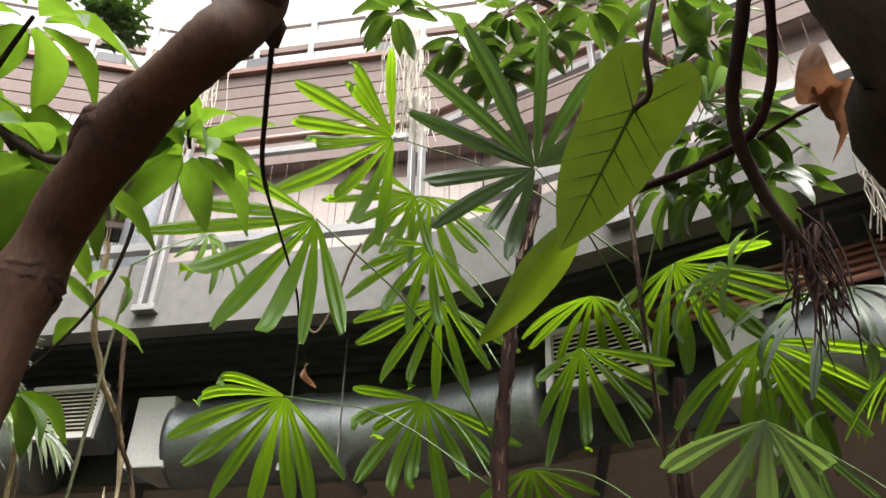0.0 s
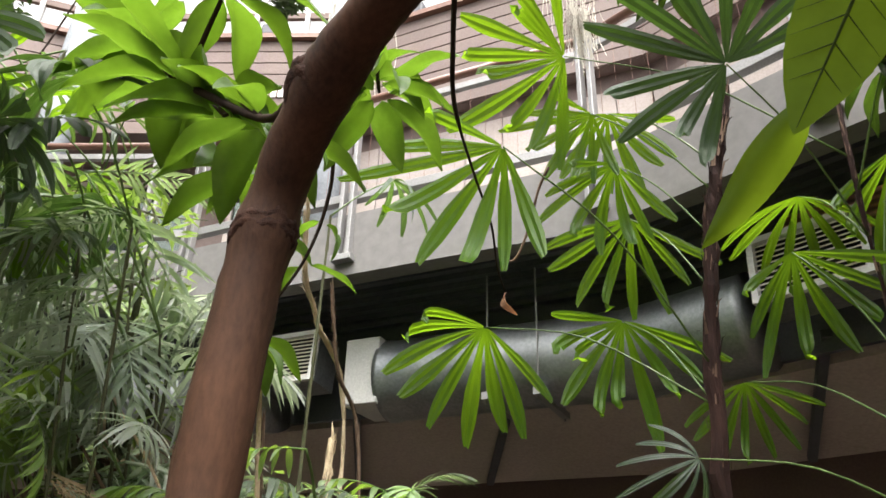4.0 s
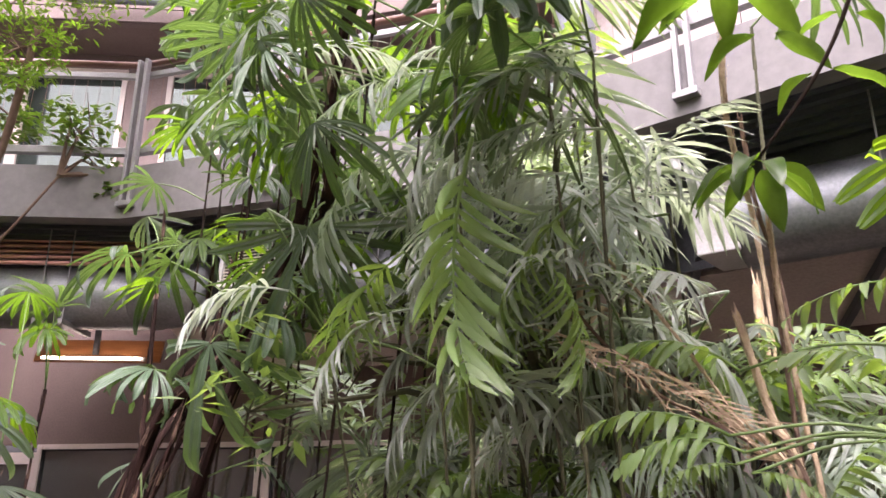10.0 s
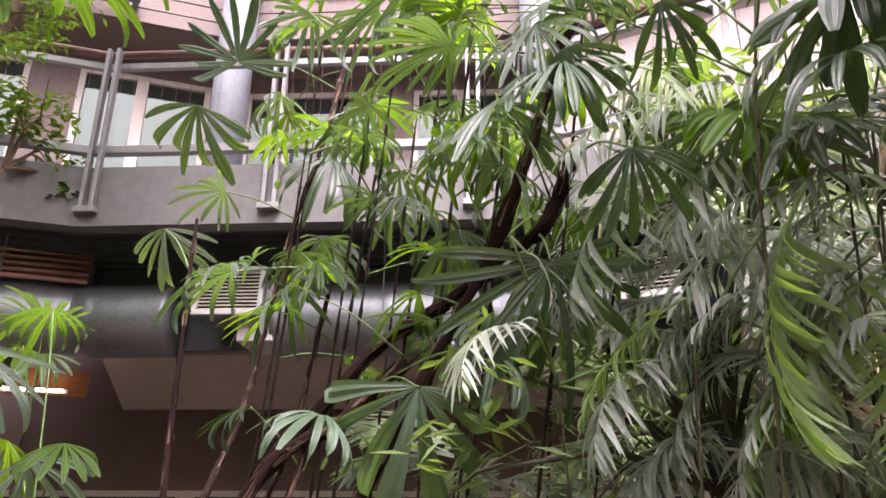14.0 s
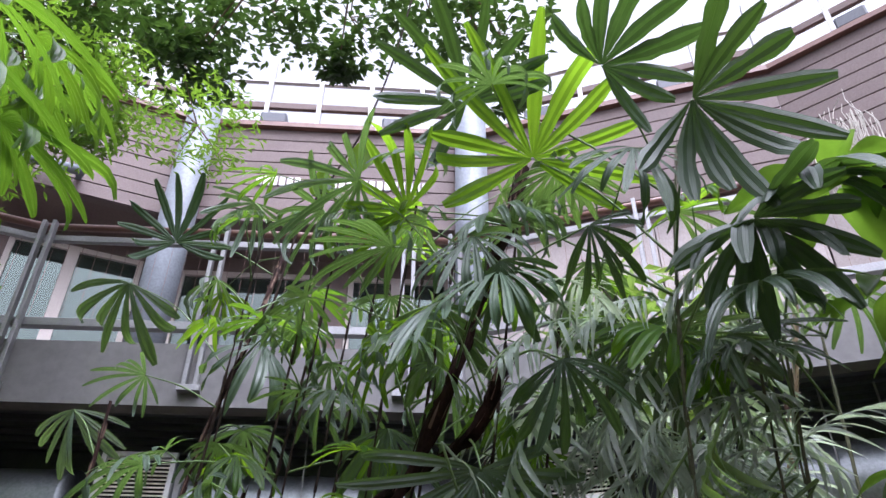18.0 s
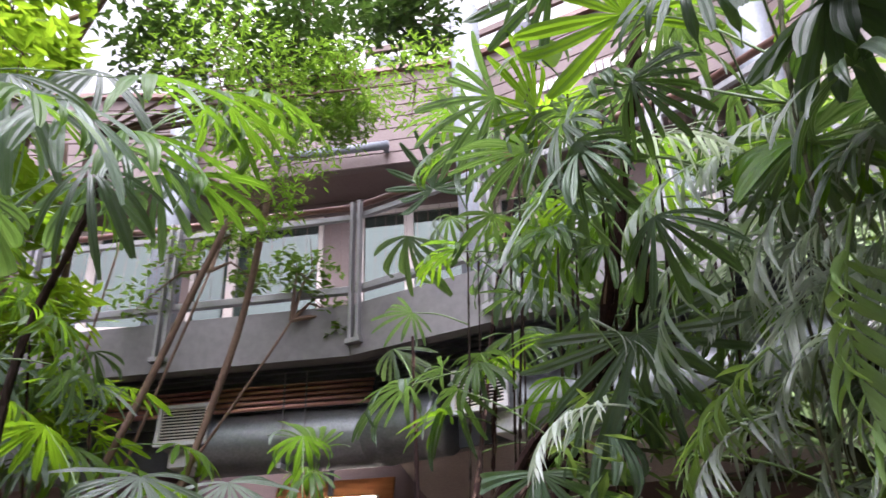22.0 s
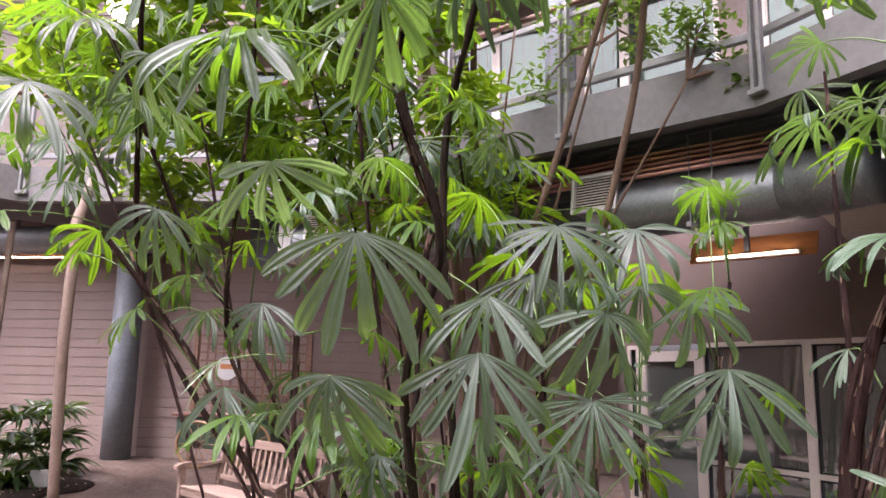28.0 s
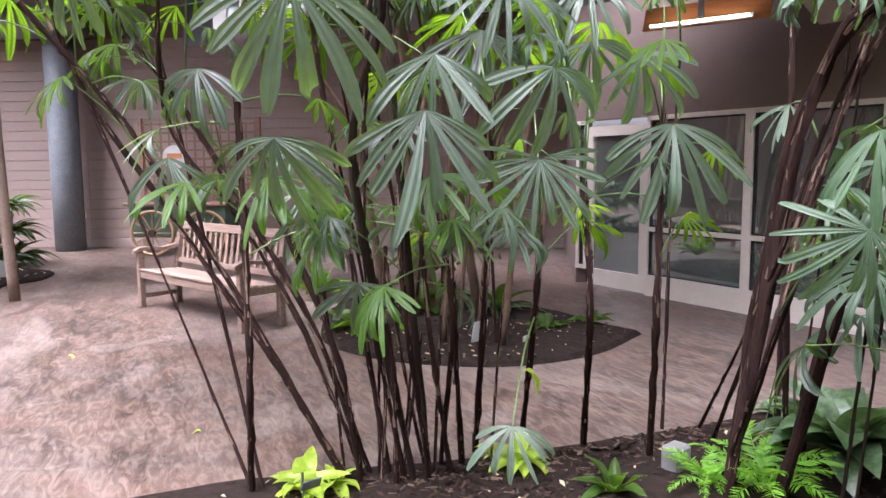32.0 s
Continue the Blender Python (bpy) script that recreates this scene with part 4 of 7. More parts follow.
def cane_mesh(inv, pts, r, rng, n=7):
    """A cane wrapped in torn fibre sheaths, with strips that hug it and a few loose threads."""
    bm = bmesh.new()
    n = max(n, 9)
    P = spline(pts, n)
    r *= 0.68
    step = 0
    rad = []
    for i in range(len(P)):
        step = 0 if rng.random() < 0.3 else step + 1
        rad.append(r * (1.30 - 0.13 * min(step, 4)) * (1 - 0.25 * i / len(P)))
    tube(bm, [inv @ (p + Vector((rng.gauss(0, 0.12), rng.gauss(0, 0.12), 0)) * r) for p in P], rad, 9, True, 0.20, rng)
    for i in range(1, len(P) - 1):
        p, ax = P[i], (P[i + 1] - P[i]).normalized()
        side = ax.cross(Vector((0.31, 0.9, 0.2))).normalized()
        top = side.cross(ax)
        for k in range(6):
            a = rng.uniform(0, 6.28)
            o = (side * math.cos(a) + top * math.sin(a)) * r
            w = ax.cross(o).normalized() * rng.uniform(0.002, 0.006)
            L = rng.uniform(0.03, 0.12)
            out = rng.choice((1.05, 1.1, 1.2, 1.4, 2.0))
            q = p + o * 1.02
            m = q + ax * L * 0.6 + o * (out - 1) * 0.5
            e = q + ax * L + o * (out - 1) + Vector((0, 0, -0.3 * L if out > 1.5 else 0))
            v = [bm.verts.new(inv @ c) for c in (q - w, q + w, m + w * 0.7, m - w * 0.7, e)]
            pale = int(rng.random() < 0.5)
            for f in (bm.faces.new(v[:4]), bm.faces.new((v[3], v[2], v[4]))):
                f.material_index = pale
    return bm


def fan_palm(canes, leaves, label, seed=0, fill=0, fill_style=("mid", "hang"), size=0.34, reach=0.38, radius=0.014, bark=None, tilt=-0.1, name="lady_palm", group=""):
    """Clump of canes with fan leaves. leaves: x, y, z, size, style, cane."""
    rng = random.Random(seed)
    base = Vector(canes[0][0])
    inv = Matrix.Translation(-base)
    palm = thing(name, base, label, "palm", group)
    for pts in canes:
        part("cane", cane_mesh(inv, pts, radius, rng), bark or fibre, palm).data.materials.append(bark or sheath_tan)
    for x, y, z, s, style, c, *lie in leaves:
        hub = Vector((x, y, z))
        P = spline(canes[c], 6)
        foot = min(P, key=lambda p: (p - hub + Vector((0, 0, 0.30 * s / 0.34))).length)
        d = hub - foot
        d.z = 0
        path = (Vector((min(0.07, max(-2.5, hub.x)), 0.1, 0)) - Vector((hub.x, hub.y, 0))).normalized()
        d = (d.normalized() * 0.9 + path * (1.0 if style in ("hang", "drape") else 0.2) + Vector((rng.uniform(-0.15, 0.15), rng.uniform(-0.15, 0.15), 0)))
        d.normalize()
        t = tilt + {"hang": -1.5, "strap": -1.5, "shade": -1.5, "drape": -1.5, "fine": 0.25, "bright": -0.42, "up": 1.2, "flat": -0.6}.get(style, -0.1) * rng.uniform(0.7, 1.3) + rng.uniform(-0.15, 0.15)
        turn = Vector((0, 0, 1)) + path * {"hang": 0.35, "drape": 0.35, "fine": 0.0, "bright": -0.9, "up": -0.9, "flat": -0.6}.get(style, 0.3)
        if lie:
            d, t, turn = Vector(lie[0]), 0.0, Vector(lie[1])
        stalk(palm, inv, foot, hub, 0.0048, 0.0026, petiole_green, 0.10)
        me = FAN[style][rng.randrange(len(FAN[style]))]
        add_leaf(palm, inv, me, hub, d + Vector((0, 0, t)), s * (1.32 if style in ("hang", "drape") else 1.08), "leaf", rng.uniform(-0.25, 0.25), turn)
    for c, pts in enumerate(canes):
        top = Vector(pts[-1])
        P = spline(pts, 6)
        for k in range(fill):
            a = k * 2.4 + c * 1.3 + seed + rng.uniform(-0.3, 0.3)
            el = rng.uniform(-0.1, 0.9)
            foot = P[-1 - min(len(P) - 1, int(k * len(P) / (fill * 2.2)))]
            ln = reach * rng.uniform(0.75, 1.25)
            hub = foot + Vector((math.cos(a) * math.cos(el), math.sin(a) * math.cos(el), math.sin(el))) * ln
            d = Vector((math.cos(a), math.sin(a), rng.uniform(-0.8, 0.0)))
            stalk(palm, inv, foot, hub, 0.0045, 0.0026, petiole_green, 0.06)
            sty = fill_style[rng.randrange(len(fill_style))]
            if sty in ("hang", "drape"):
                d.z = rng.uniform(-1.9, -0.9)
            me_list = FAN[sty]
            add_leaf(palm, inv, me_list[rng.randrange(len(me_list))], hub, d, size * rng.uniform(0.8, 1.2), "leaf", rng.uniform(-0.3, 0.3))
    return palm


def feather_palm(base, crowns, label, seed=0, count=10, size=1.0, meshes=None, lo=-0.2, hi=0.9, bark=None, radius=0.009, name="feather_palm"):
    rng = random.Random(seed)
    base = Vector(base)
    inv = Matrix.Translation(-base)
    palm = thing(name, base, label, "palm")
    meshes = meshes or FROND
    for i, c in enumerate(crowns):
        c = Vector(c)
        foot = base + Vector((rng.uniform(-0.15, 0.15), rng.uniform(-0.15, 0.15), 0))
        mid = foot.lerp(c, 0.5) + Vector((rng.uniform(-0.08, 0.08), rng.uniform(-0.08, 0.08), 0))
        part("cane", cane_mesh(inv, [foot, mid, c], radius, rng), bark or cane_green, palm)
        for k in range(count):
            a = k * 2.4 + i * 0.9 + seed
            el = lo + (hi - lo) * ((k * 0.618) % 1)
            d = Vector((math.cos(a) * math.cos(el), math.sin(a) * math.cos(el), math.sin(el)))
            s = size * rng.uniform(0.8, 1.15)
            add_leaf(palm, inv, meshes[rng.randrange(len(meshes))], c + Vector((0, 0, -0.03 * (k % 4))), d, s, "frond", rng.uniform(-0.4, 0.4))
    return palm


def frond_spray(pairs, label, seed=0, meshes=None, name="feather_palm", base=None):
    """Fronds given by where each starts and where its tip hangs."""
    rng = random.Random(seed)
    base = Vector(base)
    inv = Matrix.Translation(-base)
    palm = thing(name, base, label, "palm")
    meshes = meshes or FROND + FROND_S
    tops = []
    for a, b in pairs[::4]:
        top = Vector(a) + Vector((rng.uniform(-0.05, 0.05), 0.16, -0.12))
        foot = Vector((top.x + rng.uniform(-0.15, 0.15), top.y + rng.uniform(0.2, 0.45), 0))
        part("cane", cane_mesh(inv, [foot, foot.lerp(top, 0.55) + Vector((0.0, 0.08, 0)), top], 0.007, rng), cane_green, palm)
        tops.append(top)
    for a, b in pairs:
        a, b = Vector(a), Vector(b)
        d = b - a
        add_leaf(palm, inv, meshes[rng.randrange(len(meshes))], a, d + Vector((0, 0, d.length * 0.30)), d.length * 1.12, "frond", rng.uniform(-0.5, 0.5))
        top = min(tops, key=lambda q: (q - a).length)
        stalk(palm, inv, top, a, 0.005, 0.004, petiole_green, 0.08)
    return palm


def leaf_cluster(parent, inv, meshes, hub, n, size, rng, d0=None, droop=-0.3, spread=1.0):
    """A whorl of leaves at hub."""
    for k in range(n):
        a = k * 2.4 + rng.uniform(-0.3, 0.3)
        d = Vector((math.cos(a), math.sin(a), rng.uniform(droop - 0.4, droop + 0.5))) * spread
        if d0 is not None:
            d = d + d0
        add_leaf(parent, inv, meshes[rng.randrange(len(meshes))], Vector(hub) + d.normalized() * 0.03, d, size * rng.uniform(0.75, 1.2), "leaf", rng.uniform(-0.5, 0.5))


def crown_mesh(name, centres, per, leaf, mat, seed, squash=0.6, thin=0.45):
    """Many small folded leaves gathered in uneven clumps round twigs, in one mesh."""
    rng = random.Random(seed)
    vs, fs = [], []
    for cx, cy, cz, r in centres:
        for _ in range(per):
            for _try in range(20):
                u = Vector((rng.uniform(-1, 1), rng.uniform(-1, 1), rng.uniform(-1, 1)))
                if 0.05 < u.length < 1:
                    break
            o = Vector((cx, cy, cz)) + Vector((u.x * r, u.y * r, u.z * r * squash))
            if noise.noise(o * 2.3 / max(0.5, r)) < -0.12:
                continue
            a = rng.uniform(0, 6.283)
            d = Vector((math.cos(a), math.sin(a), rng.uniform(-0.9, 0.35))).normalized()
            s = d.cross(Vector((rng.uniform(-0.4, 0.4), rng.uniform(-0.4, 0.4), 1))).normalized()
            L = leaf * rng.uniform(0.7, 1.25)
            w = L * thin / 2
            up = s.cross(d)
            b = len(vs)
            m1 = o + d * L * 0.45
            vs += [o, m1 - s * w + up * w * 0.3, o + d * L, m1 + s * w + up * w * 0.3]
            fs += [(b, b + 1, b + 2), (b, b + 2, b + 3)]
    me = bpy.data.meshes.new(name)
    me.from_pydata([tuple(v) for v in vs], [], fs)
    me.materials.append(mat)
    return me


# ---- the large brown tree beside the path ----
rng = random.Random(5)
tree = thing("broadleaf_tree", (-0.72, 1.22, 0), "slender tree with a smooth brown knotted trunk and broad green leaves", "tree")
inv = Matrix.Translation((0.72, -1.22, 0))
bm = bmesh.new()
P = spline([(-0.72, 1.22, 0), (-0.69, 1.22, 0.9), (-0.655, 1.21, 1.83), (-0.614, 1.21, 2.36), (-0.478, 1.10, 2.59), (-0.32, 0.99, 2.69), (-0.25, 0.99, 2.80), (-0.16, 0.99, 3.01), (0.3, 1.6, 4.2), (0.4, 1.7, 5.2)], 12)
rad = []
for p in P:
    r = 0.057 - 0.008 * (p.z - 1.8)
    for kz in (1.83, 2.36, 2.60, 2.98):
        r += 0.006 * math.exp(-((p.z - kz) / 0.035) ** 2) - 0.004 * math.exp(-((p.z - kz - 0.07) / 0.03) ** 2)
    rad.append(max(0.03, r * 1.04))
tube(bm, [inv @ p for p in P], rad, 20, True, 0.035, rng)
part("trunk", bm, bark_brown, tree, smooth=True)
for kx, ky, kz, kr in ((-0.655, 1.21, 1.83, 0.0622), (-0.614, 1.21, 2.36, 0.0584), (-0.487, 1.10, 2.60, 0.0566)):
    bm = bmesh.new()
    k0 = inv @ Vector((kx, ky, kz))
    up, rings, N = Vector((0.13, -0.05, 1)), [], 56
    for h, bulge in ((-0.045, 0.94), (-0.03, 1.03), (-0.015, 1.08), (-0.004, 1.00), (0.006, 1.06), (0.02, 1.03), (0.035, 0.94)):
        ring = []
        for j in range(N):
            an = j * 6.2832 / N
            q = Vector((math.cos(an) * 2.2, math.sin(an) * 2.2, kz * 9))
            w = noise.noise(q)
            r = kr * (bulge + 0.07 * noise.noise(q * 3 + Vector((0, 0, h * 60))) * (0.95 < bulge))
            ring.append(bm.verts.new(k0 + Vector((math.cos(an) * r, math.sin(an) * r, 0)) + up * (h * (0.55 + 0.9 * abs(w)) + 0.02 * w - 0.008 * math.sin(an))))
        rings.append(ring)
    for p, q in zip(rings, rings[1:]):
        for j in range(N):
            bm.faces.new((p[j], p[(j + 1) % N], q[(j + 1) % N], q[j]))
    part("branch_scar", bm, scar_bark, tree, "dark ragged scar ring", True)
knot = bmesh.new()
rows = []
for k, (rr, up) in enumerate(((0.030, -0.006), (0.024, 0.006), (0.017, 0.008), (0.010, -0.004), (0.003, -0.010))):
    rows.append([knot.verts.new((math.cos(j * 0.4488) * rr * 1.25, -up, math.sin(j * 0.4488) * rr * (1 + 0.15 * math.sin(j * 3)))) for j in range(14)])
for p, q in zip(rows, rows[1:]):
    for j in range(14):
        knot.faces.new((p[j], p[(j + 1) % 14], q[(j + 1) % 14], q[j]))
knot.faces.new(rows[-1])
o = part("knot_hole", knot, scar_bark, tree, "dark hollow knot", True)
o.matrix_local = inv @ Matrix.Translation((-0.634, 1.154, 1.832)) @ Matrix.Rotation(radians(20), 4, "Z")
hub1 = Vector((-0.73, 1.33, 2.73))
bm = bmesh.new()
tube(bm, [inv @ q for q in spline([(-0.56, 1.2, 2.62), (-0.60, 1.23, 2.69), hub1, (-1.03, 1.43, 2.96)], 5)], [0.014] * 8 + [0.01] * 8, 8)
part("branch", bm, bark_dark, tree, smooth=True)
for hub, n, s in ((hub1, 9, 0.24), ((-1.03, 1.43, 2.96), 9, 0.3), ((-1.26, 1.50, 3.20), 9, 0.3), ((-0.85, 1.27, 3.10), 7, 0.28), ((-0.53, 1.48, 2.93), 6, 0.2), ((-0.55, 1.57, 2.97), 8, 0.2), ((-0.59, 1.63, 3.07), 6, 0.2), ((-1.17, 1.98, 3.08), 8, 0.26), ((-1.36, 1.76, 3.31), 9, 0.3), ((-0.95, 1.51, 2.91), 8, 0.26)):
    leaf_cluster(tree, inv, OVAL, hub, n, s, rng, None, -0.25)
for a, b in ((hub1, (-1.26, 1.50, 3.20)), ((-0.45, 1.22, 2.86), (-0.55, 1.57, 2.97)), ((-1.03, 1.43, 2.96), (-0.85, 1.27, 3.10)), (hub1, (-0.95, 1.51, 2.91)), ((-0.95, 1.51, 2.91), (-1.36, 1.76, 3.31)), ((-1.26, 1.50, 3.20), (-1.17, 1.98, 3.08))):
    stalk(tree, inv, a, b, 0.009, 0.005, bark_dark, 0.05, "twig")
# hanging root with a red dead leaf
bm = bmesh.new()
tube(bm, [inv @ q for q in spline([(-0.23, 1.06, 2.81), (-0.28, 1.26, 2.81), (-0.32, 1.46, 2.80), (-0.36, 1.88, 2.90), (-0.36, 2.18, 2.89), (-0.38, 2.42, 2.85), (-0.38, 2.60, 2.84)], 6)], [0.0055] * 14 + [0.004] * 14 + [0.003] * 9, 6)
tube(bm, [inv @ Vector(q) for q in ((-0.24, 1.01, 2.81), (-0.22, 1.03, 2.79), (-0.22, 1.05, 2.77))], [0.03, 0.022, 0.008], 10, True, 0.2, rng)
part("hanging_root", bm, bark_dark, tree, smooth=True)
add_leaf(tree, inv, oval_mesh("dead_leaf", 7, dead_leaf_mat, 0.42, 0.8, 1.4, 0.06), Vector((-0.38, 2.60, 2.84)), Vector((-0.05, -0.1, -1)), 0.11, "dead_leaf", 0.6)
add_leaf(tree, inv, oval_mesh("dead_leaf", 9, dead_leaf_mat, 0.5, 0.8, 0.6, 0.05), Vector((-0.40, 1.16, 3.01)), Vector((0.35, 0.1, 0.5)), 0.13, "dead_leaf", 0.4, Vector((-0.2, -0.9, 0.3)))
bm = bmesh.new()
tube(bm, [inv @ q for q in spline([(-0.35, 2.32, 2.85), (-0.31, 2.33, 2.83), (-0.26, 2.30, 2.91), (-0.21, 2.24, 3.04), (-0.17, 2.20, 3.10)], 5)], 0.005, 5)
part("tendril", bm, tan_bark, tree, smooth=True)

# leafy cutting that hangs from a root beside the trunk
cut = thing("hanging_creeper", (-0.86, 2.02, 2.97), "creeper stem with broad bright leaves hanging in the air", "creeper")
inv = Matrix.Translation(cut.matrix_world.translation).inverted()
bm = bmesh.new()
P = spline([(-0.81, 1.89, 3.15), (-0.86, 2.02, 2.97), (-0.97, 2.12, 2.78), (-1.15, 2.18, 2.58)], 6)
tube(bm, [inv @ q for q in P], [0.008 - 0.0002 * k for k in range(len(P))], 6)
part("stem", bm, bark_dark, cut, smooth=True)
leaf_cluster(cut, inv, OVAL, (-1.16, 2.18, 2.57), 10, 0.2, rng, Vector((-0.3, -0.1, -0.35)), -0.3)
for q, s in (((-0.97, 2.12, 2.78), 0.15), ((-0.89, 2.06, 2.90), 0.14), ((-1.09, 2.08, 2.91), 0.16)):
    leaf_cluster(cut, inv, OVAL, q, 2, s, rng, Vector((-0.6, 0, -0.1)), -0.1)

# ---- dark leaning trunk and hanging roots over the path ----
old = thing("leaning_trunk", (0.40, 3.10, 0.00), "dark thick trunk leaning over the path", "tree")
old.matrix_world = Matrix.Translation((1.5, 0.2, 0))
inv = Matrix.Translation((-1.5, -0.2, 0))
bm = bmesh.new()
P = spline([(1.5, 0.2, 0), (1.46, 0.3, 1.2), (0.80, 0.82, 2.30), (0.70, 0.76, 2.46), (0.64, 0.74, 2.67), (0.59, 0.79, 3.10), (0.52, 0.87, 3.98)], 8)
tube(bm, [inv @ q for q in P], [0.10 - 0.0006 * k for k in range(len(P))], 16, True, 0.04, rng)
part("trunk", bm, bark_dark, old, smooth=True)
for k, pts in enumerate(([(0.56, 0.81, 2.79), (0.55, 0.89, 2.68), (0.55, 0.99, 2.58), (0.59, 1.05, 2.49), (0.64, 1.08, 2.41), (0.67, 1.10, 2.36)], [(0.57, 0.82, 2.72), (0.59, 0.89, 2.65), (0.60, 0.95, 2.60), (0.58, 1.01, 2.55), (0.53, 1.10, 2.56), (0.44, 1.19, 2.57)], [(0.69, 0.92, 2.56), (0.63, 0.97, 2.55), (0.59, 1.01, 2.54)])):
    bm = bmesh.new()
    tube(bm, [inv @ q for q in spline(pts, 6)], (0.011, 0.008, 0.004)[k], 8, True, 0.12, rng)
    part("aerial_root", bm, (bark_dark, fibre, fibre)[k], old, smooth=True)
bm = bmesh.new()
for k in range(46):
    a = Vector((0.66, 1.08, 2.40)) + Vector((rng.uniform(-0.03, 0.03), rng.uniform(-0.03, 0.03), rng.uniform(-0.08, 0.04)))
    b = a + Vector((rng.uniform(-0.035, 0.05), rng.uniform(-0.03, 0.03), rng.uniform(-0.16, -0.05)))
    tube(bm, [inv @ a, inv @ (a.lerp(b, 0.5) + Vector((rng.uniform(-0.015, 0.015), 0, 0))), inv @ b], [0.003, 0.002, 0.001], 4)
part("root_tuft", bm, fibre, old, "tuft of dry dark rootlets")
for k in range(3):
    add_leaf(old, inv, oval_mesh("dead_leaf", 17 + k, dead_leaf_mat, 0.55, 0.8, 1.9, 0.12), Vector((0.64, 0.93, 2.56)) + Vector((0.02 * k, 0, -0.01 * k)), Vector((0.5 - 0.4 * k, -0.2, -0.5 + 0.3 * k)), 0.12, "dead_leaf", 1.0 + k)

# ---- heart-leaved climber ----
heart = thing("heart_leaf_climber", (0.39, 0.99, 2.58), "climber with one large heart-shaped leaf and a narrow one, lit through", "climber")
c0 = heart.matrix_world.translation.copy()
inv = Matrix.Translation(-c0)
tip, eye0 = Vector((0.27, 1.12, 2.37)), Vector((0.07, 0.11, 1.75))
add_leaf(heart, inv, heart_mesh("heart_leaf", heart_mat), c0, tip - c0, (tip - c0).length * 0.94, "leaf", 0.15, c0 - eye0)
b1 = Vector((0.28, 1.17, 2.44))
tip2 = Vector((0.14, 1.29, 2.30))
add_leaf(heart, inv, oval_mesh("narrow_leaf", 4, heart_mat, 0.27, 0.75, 0.2, 0.02, 0, 12, 0.3), b1 + (b1 - tip2) * 0.25, tip2 - b1, (tip2 - b1).length * 1.25, "leaf", 0.3, b1 - eye0)
bm = bmesh.new()
tube(bm, [inv @ q for q in spline([c0, (0.41, 0.96, 2.59), (0.40, 0.92, 2.64), (0.42, 0.88, 2.74), (0.47, 0.86, 2.99)], 6)], 0.005, 8)
part("petiole", bm, bark_dark, heart, "dark curved leaf stalk", True)
def vein(pts, radii):
    bm = bmesh.new()
    tube(bm, pts, radii, 5)
    o = part("vein", bm, vein_mat, heart, "raised dark vein")
    o.matrix_local = inv @ Matrix.Translation(c0) @ axes(tip - c0, c0 - eye0) @ Matrix.Rotation(0.15, 4, "Y") @ Matrix.Scale((tip - c0).length * 0.94, 4)


def vein_at(u, y, sg):
    return Vector((sg * u, y - 0.08 * u, 0.10 * u + 0.018 * math.sin(y * 14 + sg) * (u / 0.4) ** 2 - 0.10 * max(0, y) ** 2 - 0.25 * u ** 2 - 0.006))


vein([vein_at(0, y, 1) for y in (0, 0.2, 0.4, 0.6, 0.8, 0.96)], [0.013, 0.011, 0.009, 0.007, 0.004, 0.002])
for y, ln in ((0.0, 0.29), (0.12, 0.26), (0.28, 0.24), (0.45, 0.20), (0.6, 0.14)):
    for sg in (-1, 1):
        vein([vein_at(ln * q, y + 0.85 * ln * q, sg) for q in (0, 0.25, 0.5, 0.75, 1)], [0.005, 0.004, 0.003, 0.002, 0.001])
for sg in (-1, 1):
    vein([vein_at(0.22 * q, -0.26 * q, sg) for q in (0, 0.3, 0.6, 1)], [0.007, 0.005, 0.004, 0.001])

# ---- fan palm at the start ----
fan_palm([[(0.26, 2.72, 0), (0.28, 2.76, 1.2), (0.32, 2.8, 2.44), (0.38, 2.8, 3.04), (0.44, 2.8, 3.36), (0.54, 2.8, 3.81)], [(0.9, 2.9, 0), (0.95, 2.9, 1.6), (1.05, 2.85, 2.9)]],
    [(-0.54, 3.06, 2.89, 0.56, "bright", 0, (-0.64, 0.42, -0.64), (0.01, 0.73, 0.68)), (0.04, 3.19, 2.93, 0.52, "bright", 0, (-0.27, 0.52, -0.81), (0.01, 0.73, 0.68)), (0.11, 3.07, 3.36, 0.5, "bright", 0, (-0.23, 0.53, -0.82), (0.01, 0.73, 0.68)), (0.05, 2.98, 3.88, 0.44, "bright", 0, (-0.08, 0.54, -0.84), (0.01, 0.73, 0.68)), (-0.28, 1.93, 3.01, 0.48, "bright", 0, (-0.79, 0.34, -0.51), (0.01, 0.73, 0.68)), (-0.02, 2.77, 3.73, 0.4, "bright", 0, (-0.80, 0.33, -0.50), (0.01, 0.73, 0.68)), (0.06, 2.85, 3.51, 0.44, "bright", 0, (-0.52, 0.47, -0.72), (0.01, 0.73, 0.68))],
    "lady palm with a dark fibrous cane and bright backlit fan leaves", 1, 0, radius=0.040)
